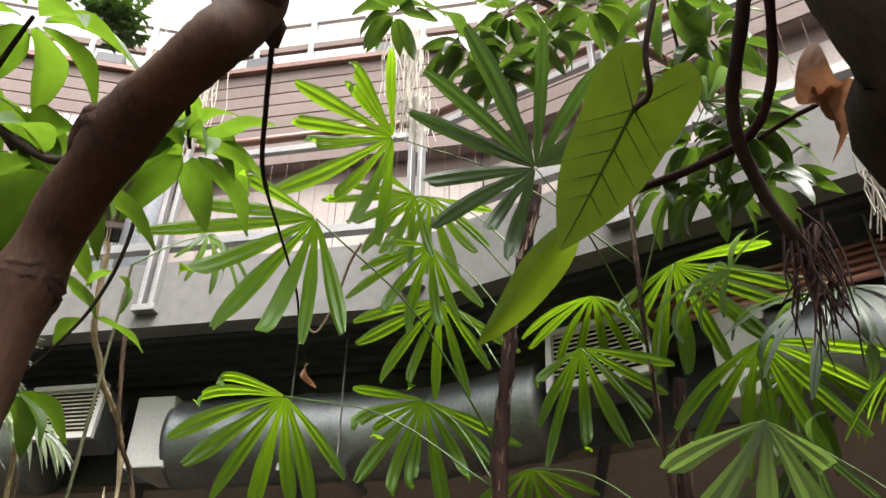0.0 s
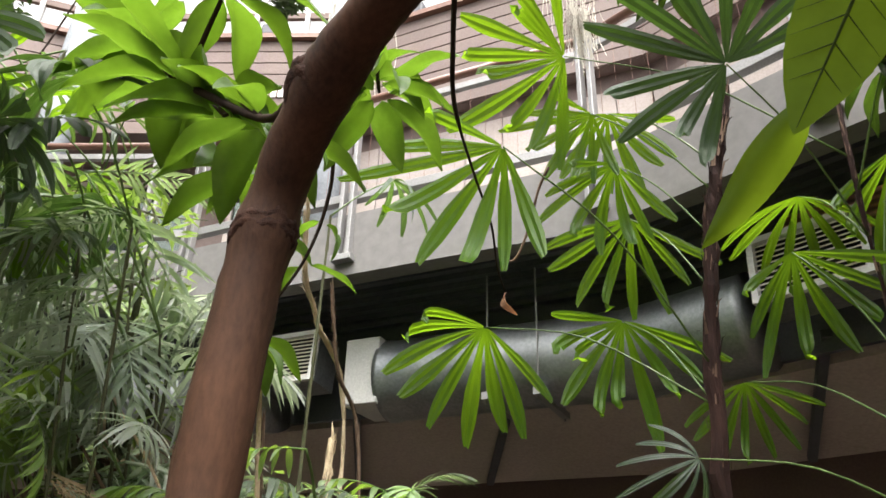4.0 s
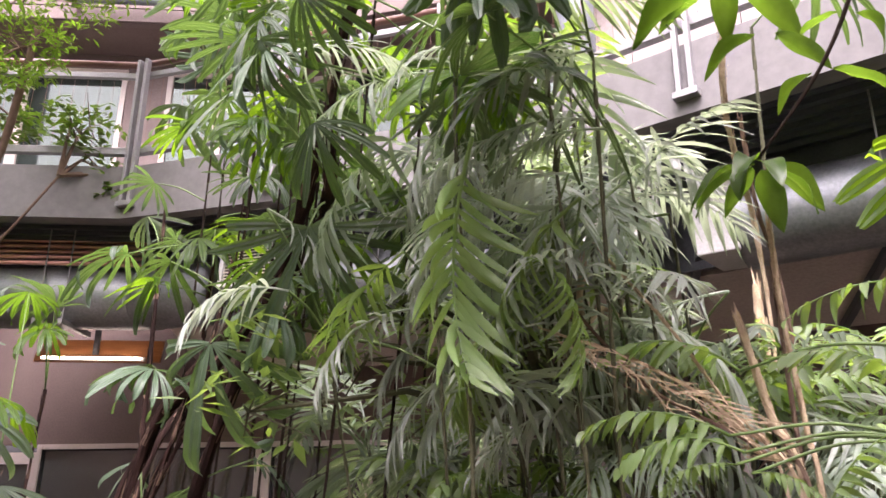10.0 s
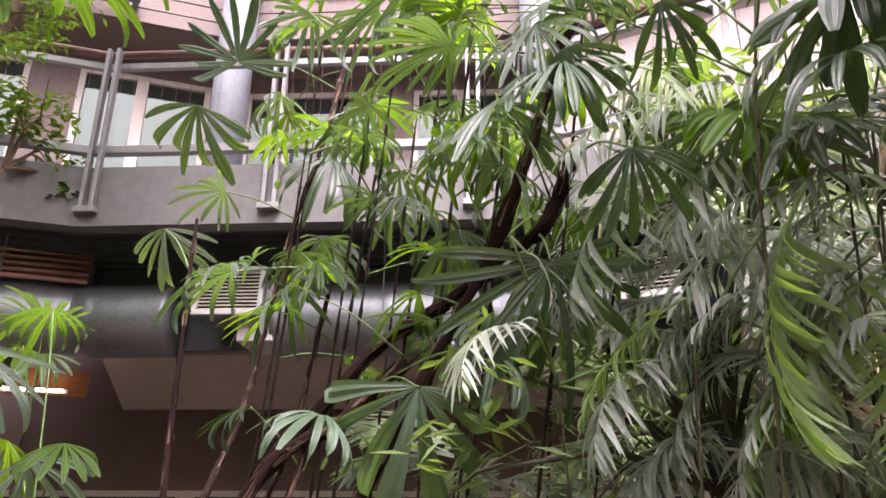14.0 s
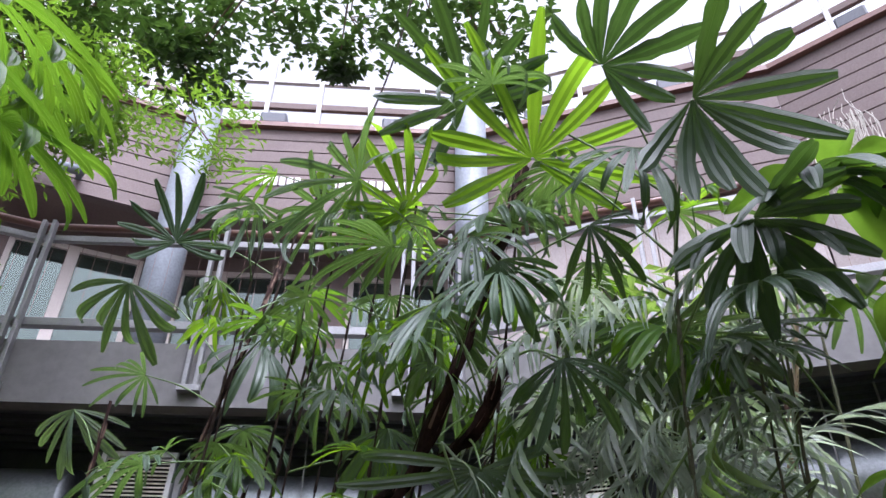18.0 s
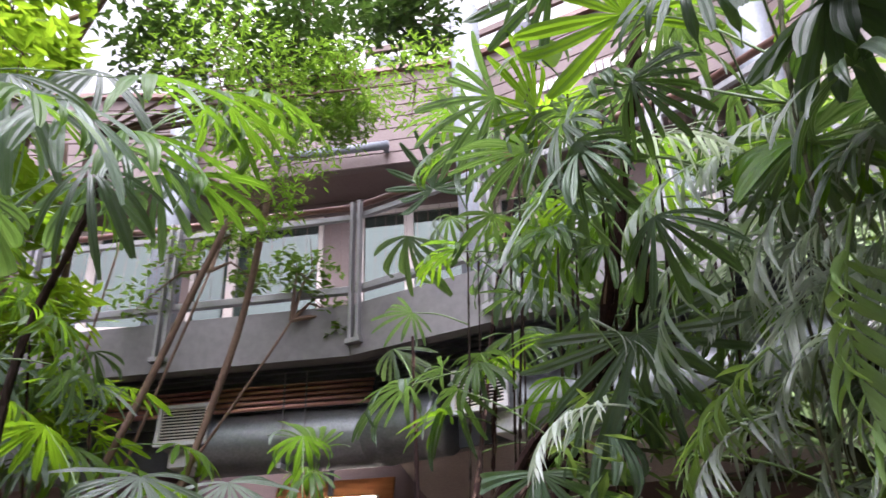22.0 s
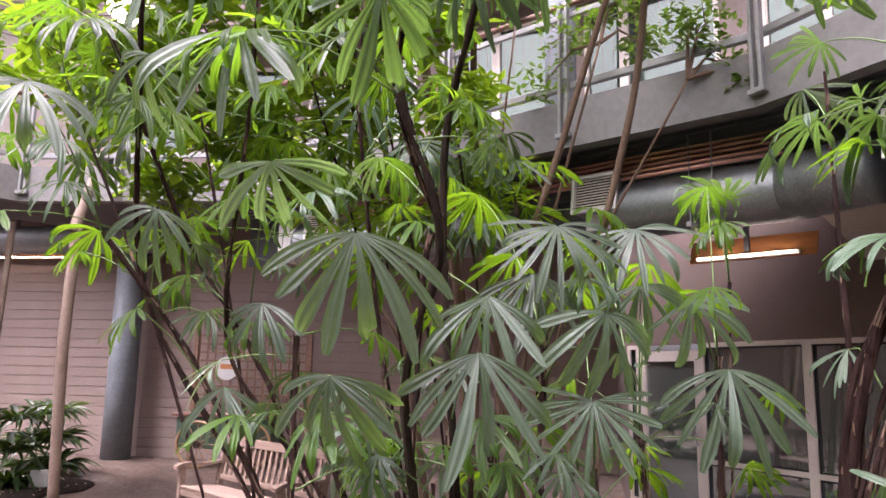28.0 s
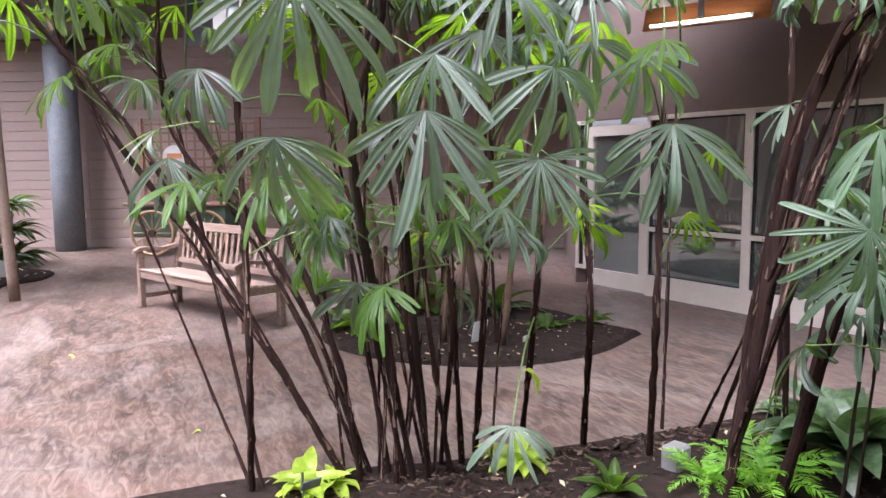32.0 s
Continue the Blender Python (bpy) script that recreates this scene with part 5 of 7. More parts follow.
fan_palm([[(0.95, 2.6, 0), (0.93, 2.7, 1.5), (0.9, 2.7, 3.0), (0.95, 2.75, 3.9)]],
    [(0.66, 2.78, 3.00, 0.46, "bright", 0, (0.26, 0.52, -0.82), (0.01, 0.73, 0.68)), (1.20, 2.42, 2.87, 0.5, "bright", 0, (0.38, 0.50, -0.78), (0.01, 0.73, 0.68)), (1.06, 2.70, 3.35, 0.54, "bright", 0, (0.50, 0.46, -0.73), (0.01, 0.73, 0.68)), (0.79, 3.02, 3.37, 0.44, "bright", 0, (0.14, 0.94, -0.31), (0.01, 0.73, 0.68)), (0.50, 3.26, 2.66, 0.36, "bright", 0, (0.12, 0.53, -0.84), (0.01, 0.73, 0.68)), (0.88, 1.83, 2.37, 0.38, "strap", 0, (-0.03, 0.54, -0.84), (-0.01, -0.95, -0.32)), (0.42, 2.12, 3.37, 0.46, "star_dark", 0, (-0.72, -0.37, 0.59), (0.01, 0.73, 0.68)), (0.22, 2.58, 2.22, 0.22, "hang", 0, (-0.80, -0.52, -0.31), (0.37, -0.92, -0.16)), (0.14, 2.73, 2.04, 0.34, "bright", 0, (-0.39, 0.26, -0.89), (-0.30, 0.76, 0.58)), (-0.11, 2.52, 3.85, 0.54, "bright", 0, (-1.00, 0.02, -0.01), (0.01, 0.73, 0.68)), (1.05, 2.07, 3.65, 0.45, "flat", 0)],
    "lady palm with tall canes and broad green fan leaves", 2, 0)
fan_palm([[(1.6, 2.3, 0), (1.6, 2.3, 1.7), (1.55, 2.2, 2.9)], [(1.9, 1.8, 0), (1.9, 1.9, 1.5), (1.8, 1.8, 2.6)]], [], "lady palm with hanging green fan leaves", 3, 6, ("bright", "mid", "flat"), 0.42, 0.5)

# broad dark foliage above the start
fig = thing("dark_leaf_tree", (2.9, 2.7, 0), "tree with dark glossy broad leaves hanging under the roof", "tree")
inv = Matrix.Translation((-2.9, -2.7, 0))
bm = bmesh.new()
P = spline([(2.9, 2.7, 0), (2.85, 2.75, 2.0), (2.4, 2.8, 3.6), (1.5, 2.9, 4.6), (0.5, 2.8, 5.2)], 8)
tube(bm, [inv @ q for q in P], [0.05 - 0.0009 * k for k in range(len(P))], 10, True, 0.08, rng)
part("trunk", bm, tan_bark, fig, smooth=True)
for q, n, s in (((0.20, 2.25, 4.13), 10, 0.26), ((0.38, 2.27, 4.36), 10, 0.26), ((0.31, 2.19, 3.90), 9, 0.24), ((0.48, 2.08, 3.98), 9, 0.24), ((-0.11, 2.28, 4.36), 8, 0.26), ((1.06, 2.25, 3.62), 10, 0.26), ((1.15, 2.03, 3.48), 10, 0.26), ((1.21, 2.12, 3.34), 9, 0.24), ((1.00, 2.46, 3.56), 8, 0.26), ((1.12, 2.34, 3.47), 8, 0.24), ((1.08, 1.98, 3.87), 8, 0.3), ((0.91, 1.89, 4.01), 6, 0.32), ((0.68, 2.09, 4.19), 8, 0.26)):
    leaf_cluster(fig, inv, OVAL_D, q, n + 5, s * 0.85, rng, None, -0.4)
    foot = min(P, key=lambda p: (p - Vector(q)).length)
    stalk(fig, inv, foot, q, 0.01, 0.004, bark_dark, 0.1, "twig")

# pale moss hanging from the balcony rail
for k, (q, h, w) in enumerate((((-0.09, 2.86, 4.92), 0.55, 0.09), ((-0.04, 3.05, 4.61), 0.4, 0.08), ((1.03, 1.30, 2.88), 0.28, 0.07), ((-0.95, 2.34, 4.08), 0.5, 0.14))):
    bm = bmesh.new()
    for j in range(90):
        a = Vector((rng.gauss(0, w * 0.5), rng.gauss(0, w * 0.5), 0))
        L = h * rng.uniform(0.3, 1.0)
        pts = [a]
        for s in range(4):
            pts.append(pts[-1] + Vector((rng.gauss(0, 0.012), rng.gauss(0, 0.012), -L / 4)))
        tube(bm, pts, 0.0022, 3, False)
    o = part("hanging_moss", bm, moss_pale)
    o.location = q
    tagged(o, "tangle of pale grey air moss hanging down", "moss", "hanging mosses")

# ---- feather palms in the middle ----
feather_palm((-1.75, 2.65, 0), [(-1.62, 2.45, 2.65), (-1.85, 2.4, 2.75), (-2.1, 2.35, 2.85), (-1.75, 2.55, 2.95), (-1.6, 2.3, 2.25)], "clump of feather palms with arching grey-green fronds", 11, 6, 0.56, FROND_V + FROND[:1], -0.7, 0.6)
feather_palm((-1.3, 2.9, 0), [(-1.25, 2.75, 1.95), (-1.7, 2.7, 2.3), (-1.55, 3.0, 1.6), (-2.1, 2.6, 2.0)], "clump of feather palms with drooping fronds in a silvery sheen colour", 12, 5, 0.5, FROND_V, -0.5, 0.7)
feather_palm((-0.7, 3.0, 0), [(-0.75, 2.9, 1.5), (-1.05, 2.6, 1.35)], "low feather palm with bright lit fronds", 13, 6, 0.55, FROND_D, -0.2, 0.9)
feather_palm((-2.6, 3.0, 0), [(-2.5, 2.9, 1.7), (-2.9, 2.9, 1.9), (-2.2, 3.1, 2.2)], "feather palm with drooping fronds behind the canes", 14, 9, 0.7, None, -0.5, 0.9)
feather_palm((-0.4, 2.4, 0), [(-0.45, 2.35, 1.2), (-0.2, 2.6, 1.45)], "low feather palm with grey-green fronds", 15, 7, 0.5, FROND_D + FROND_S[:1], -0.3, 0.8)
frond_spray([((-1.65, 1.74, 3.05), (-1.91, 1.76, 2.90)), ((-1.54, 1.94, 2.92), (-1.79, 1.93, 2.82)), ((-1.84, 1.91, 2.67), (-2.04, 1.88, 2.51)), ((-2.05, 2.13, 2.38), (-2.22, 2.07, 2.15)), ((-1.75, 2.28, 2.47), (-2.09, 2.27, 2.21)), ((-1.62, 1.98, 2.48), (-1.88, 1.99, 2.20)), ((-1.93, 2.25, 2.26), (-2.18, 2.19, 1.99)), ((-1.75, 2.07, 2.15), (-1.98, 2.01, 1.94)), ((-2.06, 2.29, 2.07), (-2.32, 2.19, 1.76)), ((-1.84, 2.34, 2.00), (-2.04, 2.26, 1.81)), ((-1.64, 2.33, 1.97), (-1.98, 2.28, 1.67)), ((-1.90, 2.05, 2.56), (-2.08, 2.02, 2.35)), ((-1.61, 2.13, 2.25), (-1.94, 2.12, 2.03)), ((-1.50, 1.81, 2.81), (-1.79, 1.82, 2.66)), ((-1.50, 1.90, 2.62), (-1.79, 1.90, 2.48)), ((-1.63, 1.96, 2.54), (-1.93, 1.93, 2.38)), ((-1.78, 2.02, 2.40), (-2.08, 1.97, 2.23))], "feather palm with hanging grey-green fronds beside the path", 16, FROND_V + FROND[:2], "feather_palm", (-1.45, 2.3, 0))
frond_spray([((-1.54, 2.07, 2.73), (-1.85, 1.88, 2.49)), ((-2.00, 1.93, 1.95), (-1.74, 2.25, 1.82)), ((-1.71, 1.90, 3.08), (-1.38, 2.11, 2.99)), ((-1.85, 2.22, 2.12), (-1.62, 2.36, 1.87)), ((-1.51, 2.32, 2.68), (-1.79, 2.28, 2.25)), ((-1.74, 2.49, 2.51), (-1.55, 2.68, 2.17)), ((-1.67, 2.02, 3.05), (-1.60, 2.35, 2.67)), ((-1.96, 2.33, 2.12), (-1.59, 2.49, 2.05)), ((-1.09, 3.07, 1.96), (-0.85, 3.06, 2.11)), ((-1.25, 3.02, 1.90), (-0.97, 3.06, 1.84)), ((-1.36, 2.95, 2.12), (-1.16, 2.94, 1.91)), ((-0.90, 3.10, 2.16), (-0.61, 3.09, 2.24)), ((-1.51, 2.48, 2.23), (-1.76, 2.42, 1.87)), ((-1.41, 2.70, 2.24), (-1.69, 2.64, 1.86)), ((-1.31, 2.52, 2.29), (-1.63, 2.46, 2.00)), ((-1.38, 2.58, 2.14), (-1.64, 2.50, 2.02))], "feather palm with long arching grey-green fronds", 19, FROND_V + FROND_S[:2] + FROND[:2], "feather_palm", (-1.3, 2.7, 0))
frond_spray([((-2.53, 1.88, 2.29), (-2.69, 1.62, 2.12)), ((-2.05, 2.26, 2.56), (-2.30, 2.00, 2.48)), ((-1.99, 2.57, 2.33), (-2.33, 2.25, 2.23)), ((-2.30, 1.95, 3.04), (-2.01, 2.26, 3.00)), ((-2.00, 2.55, 2.12), (-2.26, 2.32, 1.80)), ((-2.58, 1.81, 2.55), (-2.49, 2.03, 2.25)), ((-2.19, 2.09, 2.24), (-2.38, 1.89, 1.96)), ((-2.25, 2.32, 2.38), (-1.88, 2.67, 2.15)), ((-2.01, 2.49, 2.52), (-2.31, 2.26, 2.27)), ((-1.82, 2.05, 2.92), (-2.09, 1.97, 2.53)), ((-1.86, 2.01, 3.06), (-2.13, 1.86, 2.83)), ((-2.14, 2.47, 2.24), (-2.40, 2.22, 1.99)), ((-1.98, 2.21, 2.82), (-2.20, 2.13, 2.49)), ((-2.05, 2.18, 2.00), (-1.79, 2.40, 1.74)), ((-2.14, 1.97, 2.82), (-2.35, 1.91, 2.37)), ((-2.29, 1.50, 2.85), (-2.08, 1.78, 2.83)), ((-2.09, 1.99, 3.00), (-2.34, 1.84, 2.73))], "feather palm with drooping leaflets in a silvery sheen colour", 20, FROND_V + FROND_S[:1], "feather_palm", (-1.9, 2.9, 0))
for k, (x, y, z) in enumerate(((-1.32, 3.08, 2.05), (-0.86, 3.21, 2.17), (-1.01, 3.10, 1.86), (-1.31, 2.72, 1.98), (-1.00, 2.69, 1.84), (-1.82, 2.56, 1.73), (-1.67, 2.63, 1.89), (-2.12, 2.48, 1.71), (-1.22, 2.90, 2.13))):
    feather_palm((x + 0.1, y + 0.15, 0), [(x, y, z)], "young feather palm with small bright fronds", 120 + k, 8, 0.42, FROND_D if k % 2 else FROND_S, -0.5, 0.7)
fan_palm([[(-1.6, 2.5, 0), (-1.65, 2.4, 1.6), (-1.7, 2.2, 3.1)], [(-2.0, 2.7, 0), (-2.05, 2.6, 1.7), (-2.1, 2.4, 3.4)], [(-1.2, 2.9, 0), (-1.2, 2.8, 1.8), (-1.15, 2.7, 3.3)]],
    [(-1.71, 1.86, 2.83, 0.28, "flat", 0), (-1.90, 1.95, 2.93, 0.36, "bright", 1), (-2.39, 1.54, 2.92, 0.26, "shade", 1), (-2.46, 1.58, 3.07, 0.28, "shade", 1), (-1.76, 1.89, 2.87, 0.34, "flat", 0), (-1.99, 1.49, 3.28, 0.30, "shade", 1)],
    "lady palm rising through the feather palms", 17, 1, ("bright", "mid", "flat"), 0.34, 0.4, 0.009, cane_green)
frond_spray([((-0.90, 2.05, 1.93), (-1.16, 2.00, 1.98)), ((-1.30, 2.10, 1.83), (-1.61, 1.98, 1.79)), ((-1.27, 2.10, 1.79), (-1.54, 2.00, 1.73)), ((-1.28, 2.29, 2.01), (-1.61, 2.17, 2.04)), ((-0.84, 2.01, 2.15), (-1.09, 1.99, 2.02)), ((-1.28, 2.00, 1.76), (-1.42, 1.93, 1.68)), ((-1.10, 1.92, 1.67), (-0.91, 1.91, 1.79)), ((-1.26, 2.10, 1.74), (-1.13, 2.06, 1.67))], "young feather palm with glossy drooping leaflets", 23, FROND_D, "feather_palm", (-1.0, 2.2, 0))
frond_spray([((-2.13, 1.91, 2.37), (-2.32, 1.91, 2.04)), ((-1.82, 1.74, 2.60), (-1.90, 1.84, 2.02)), ((-1.59, 1.93, 2.45), (-1.81, 1.97, 2.03)), ((-1.70, 1.92, 2.30), (-1.64, 1.97, 1.99)), ((-1.75, 2.05, 2.24), (-1.97, 2.05, 1.90))], "feather palm with long dark drooping leaflets beside the path", 26, FROND_L, "feather_palm", (-1.75, 2.0, 0))
# thin stem with two round leaves
twine = thing("round_leaf_vine", (-3.50, 2.90, 4.20), "thin vine with two round bright leaves in the air", "vine")
inv = Matrix.Translation((3.50, -2.90, -4.20))
bm = bmesh.new()
tube(bm, [inv @ q for q in spline([(-3.6, 2.9, 3.6), (-3.50, 2.90, 4.20), (-3.36, 2.90, 4.50), (-3.20, 2.89, 4.85), (-3.06, 2.9, 5.4), (-2.9, 2.95, 6.5)], 5)], 0.006, 6)
part("stem", bm, bark_dark, twine, smooth=True)
disc = oval_mesh("round_leaf", 8, rhapis_bright, 0.80, 0.95, 0.15, 0.01, 0, 10, 0.12)
for q in ((-3.43, 2.89, 4.56), (-3.22, 2.88, 4.73)):
    add_leaf(twine, inv, disc, Vector(q), Vector((0.1, 0.1, -1)), 0.19, "leaf", 0.2, Vector((-0.2, 0.8, 0.5)))

# dry canes, cut stubs and dead sheaths
dry = thing("dry_canes", (-1.25, 3.1, 0), "dry straw-coloured palm canes and torn sheaths", "palm")
inv = Matrix.Translation((1.25, -3.1, 0))
for pts, r in (([(-1.2, 3.1, 0), (-1.28, 3.29, 2.32), (-1.29, 3.28, 2.34)], 0.022), ([(-1.25, 3.15, 0), (-1.26, 3.37, 2.45), (-1.28, 2.98, 2.93), (-1.28, 2.80, 3.07), (-1.24, 2.64, 3.37)], 0.016), ([(-1.1, 3.2, 0), (-1.19, 3.43, 2.30), (-1.24, 3.17, 2.77), (-1.25, 3.03, 3.11)], 0.012), ([(-1.0, 2.9, 0), (-1.68, 2.89, 2.15), (-1.76, 2.46, 2.23), (-1.68, 2.22, 2.36)], 0.014), ([(-1.1, 2.9, 0.2), (-1.30, 3.04, 1.88), (-1.62, 2.72, 2.09), (-1.80, 2.39, 2.24)], 0.012)):
    bm = cane_mesh(inv, pts, r, rng, 6)
    part("cane", bm, dry_fibre if r > 0.013 else tan_bark, dry)
bm = bmesh.new()
for k in range(70):
    a = Vector((-1.28, 2.98, 2.93)).lerp(Vector((-1.22, 3.28, 2.43)), rng.random()) + Vector((rng.gauss(0, 0.05), rng.gauss(0, 0.05), 0))
    pts = [a]
    for s in range(4):
        pts.append(pts[-1] + Vector((rng.gauss(0, 0.03), rng.gauss(0, 0.03), -rng.uniform(0.02, 0.09))))
    tube(bm, pts, 0.003, 3, False)
for k in range(60):
    a = Vector((-1.80, 2.39, 2.42)).lerp(Vector((-1.51, 2.66, 2.04)), rng.random()) + Vector((rng.gauss(0, 0.05), rng.gauss(0, 0.05), rng.gauss(0, 0.03)))
    d = Vector((rng.gauss(0.25, 0.2), rng.gauss(0, 0.15), rng.gauss(-0.2, 0.15)))
    tube(bm, [a, a + d * 0.35, a + d * 0.7 + Vector((0, 0, -0.03))], [0.005, 0.004, 0.001], 3, False)
tagged(part("torn_fibres", bm, dry_fibre, dry, "tangled dry fibres"), kind="stuff")

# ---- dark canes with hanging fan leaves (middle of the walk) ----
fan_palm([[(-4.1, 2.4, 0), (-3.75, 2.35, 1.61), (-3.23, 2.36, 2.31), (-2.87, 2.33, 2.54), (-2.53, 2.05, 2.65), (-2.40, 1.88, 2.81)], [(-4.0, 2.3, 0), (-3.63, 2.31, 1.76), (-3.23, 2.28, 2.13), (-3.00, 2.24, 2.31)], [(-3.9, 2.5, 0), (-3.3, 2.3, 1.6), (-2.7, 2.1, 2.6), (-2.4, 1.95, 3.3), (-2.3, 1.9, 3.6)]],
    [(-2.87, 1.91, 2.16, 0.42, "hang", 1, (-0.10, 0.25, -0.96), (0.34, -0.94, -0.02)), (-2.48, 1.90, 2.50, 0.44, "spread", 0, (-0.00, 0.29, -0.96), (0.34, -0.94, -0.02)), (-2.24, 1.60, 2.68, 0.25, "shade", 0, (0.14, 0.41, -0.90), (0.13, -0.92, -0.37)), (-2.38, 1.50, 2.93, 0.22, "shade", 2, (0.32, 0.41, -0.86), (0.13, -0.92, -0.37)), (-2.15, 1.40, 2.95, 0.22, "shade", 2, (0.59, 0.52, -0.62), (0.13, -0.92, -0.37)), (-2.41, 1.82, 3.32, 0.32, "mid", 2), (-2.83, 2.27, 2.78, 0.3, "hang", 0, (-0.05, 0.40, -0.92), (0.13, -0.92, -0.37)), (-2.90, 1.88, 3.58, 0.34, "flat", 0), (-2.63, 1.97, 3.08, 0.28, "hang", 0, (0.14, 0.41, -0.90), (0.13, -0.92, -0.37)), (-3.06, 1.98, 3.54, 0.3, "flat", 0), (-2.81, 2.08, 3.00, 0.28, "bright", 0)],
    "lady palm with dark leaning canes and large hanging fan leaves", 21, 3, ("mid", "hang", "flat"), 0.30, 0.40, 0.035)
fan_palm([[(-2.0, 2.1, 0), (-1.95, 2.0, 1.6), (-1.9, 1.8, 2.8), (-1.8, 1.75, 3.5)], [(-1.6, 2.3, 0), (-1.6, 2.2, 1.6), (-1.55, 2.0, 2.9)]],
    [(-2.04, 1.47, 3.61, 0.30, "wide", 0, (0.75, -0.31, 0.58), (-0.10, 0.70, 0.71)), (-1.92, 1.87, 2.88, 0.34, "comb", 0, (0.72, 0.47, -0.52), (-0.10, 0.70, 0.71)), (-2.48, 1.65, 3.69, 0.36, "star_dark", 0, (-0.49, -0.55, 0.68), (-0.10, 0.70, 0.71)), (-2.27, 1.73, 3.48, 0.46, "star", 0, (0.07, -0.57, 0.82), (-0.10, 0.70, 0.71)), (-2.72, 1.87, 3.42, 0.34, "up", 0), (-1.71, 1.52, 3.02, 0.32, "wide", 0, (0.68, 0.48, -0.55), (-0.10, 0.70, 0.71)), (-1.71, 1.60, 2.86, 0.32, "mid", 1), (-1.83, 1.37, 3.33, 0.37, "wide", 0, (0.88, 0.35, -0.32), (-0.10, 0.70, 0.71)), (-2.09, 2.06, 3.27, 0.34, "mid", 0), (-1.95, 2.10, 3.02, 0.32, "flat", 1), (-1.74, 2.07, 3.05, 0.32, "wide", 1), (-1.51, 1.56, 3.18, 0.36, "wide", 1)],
    "lady palm with broad fan leaves coloured dark as in shade against the sky", 22, 1, ("wide", "mid", "flat"), 0.34, 0.4, 0.008, cane_green)
fan_palm([[(-4.1, 2.75, 0), (-4.01, 2.65, 1.59), (-4.00, 2.98, 2.28), (-3.89, 3.05, 3.06), (-3.69, 2.98, 3.64), (-3.7, 3.2, 4.2)], [(-4.3, 2.9, 0), (-4.3, 2.9, 1.6), (-4.28, 2.85, 3.2)]],
    [(-4.50, 2.92, 3.20, 0.28, "drape", 1, (0.05, 0.41, -0.91), (0.13, -0.92, -0.37)), (-4.34, 3.14, 4.32, 0.38, "star_dark", 0, (0.04, -0.31, 0.95), (-0.10, 0.70, 0.71)), (-4.51, 3.07, 4.01, 0.42, "hang", 0, (-0.35, 0.51, -0.79), (0.13, -0.92, -0.37)), (-4.30, 3.74, 4.34, 0.36, "bright", 0, (-0.07, 0.57, -0.82), (-0.10, 0.70, 0.71)), (-3.66, 3.02, 3.54, 0.34, "hang", 0), (-3.85, 3.47, 4.0, 0.34, "mid", 0), (-3.73, 3.21, 3.2, 0.26, "hang", 0), (-3.6, 3.1, 3.9, 0.3, "flat", 0)],
    "tall slender lady palm with small drooping fan leaves", 23, 0, radius=0.02)
fan_palm([[(-3.50, 2.95, 0), (-3.32, 2.85, 2.00), (-3.15, 2.80, 3.60)], [(-3.10, 2.75, 0), (-2.92, 2.60, 2.00), (-2.75, 2.50, 3.70)], [(-3.70, 2.65, 0), (-3.42, 2.50, 1.80), (-3.20, 2.40, 3.10)], [(-2.80, 3.05, 0), (-2.62, 2.90, 2.00), (-2.50, 2.80, 3.30)]], [], "dense lady palm clump with green fan leaves", 24, 2, ("mid", "bright", "flat", "hang"), 0.32, 0.42, 0.008, bark_dark)
fan_palm([[(-4.06, 2.74, 0), (-3.70, 2.57, 2.10), (-3.46, 2.39, 3.81)], [(-3.61, 2.61, 0), (-3.30, 2.44, 2.08), (-3.06, 2.26, 3.78)], [(-3.23, 2.50, 0), (-2.97, 2.33, 2.03), (-2.73, 2.15, 3.70)], [(-3.17, 2.44, 0), (-2.81, 2.27, 1.88), (-2.57, 2.09, 3.42)], [(-3.77, 2.73, 0), (-3.46, 2.56, 1.90), (-3.22, 2.38, 3.46)]], [], "lady palm with a dense crown of small green fans", 25, 6, ("fresh", "bright", "flat", "fresh", "mid"), 0.26, 0.28, 0.007, bark_dark)
fan_palm([[(-3.40, 2.61, 0), (-3.14, 2.44, 1.87), (-2.90, 2.26, 3.40)], [(-2.94, 2.38, 0), (-2.58, 2.21, 1.88), (-2.34, 2.03, 3.42)], [(-2.75, 2.51, 0), (-2.44, 2.34, 1.76), (-2.20, 2.16, 3.20)], [(-3.12, 2.45, 0), (-2.86, 2.28, 1.73), (-2.62, 2.10, 3.14)], [(-4.14, 2.90, 0), (-3.78, 2.73, 1.90), (-3.54, 2.55, 3.45)]], [], "lady palm with a dense crown of small green fans", 27, 6, ("fresh", "bright", "flat", "fresh", "mid"), 0.26, 0.28, 0.007, bark_dark)
fallen = thing("dead_palm", (-0.6, 2.6, 0), "leaning dry frond stems and broken straw canes", "palm")
inv = Matrix.Translation((0.6, -2.6, 0))
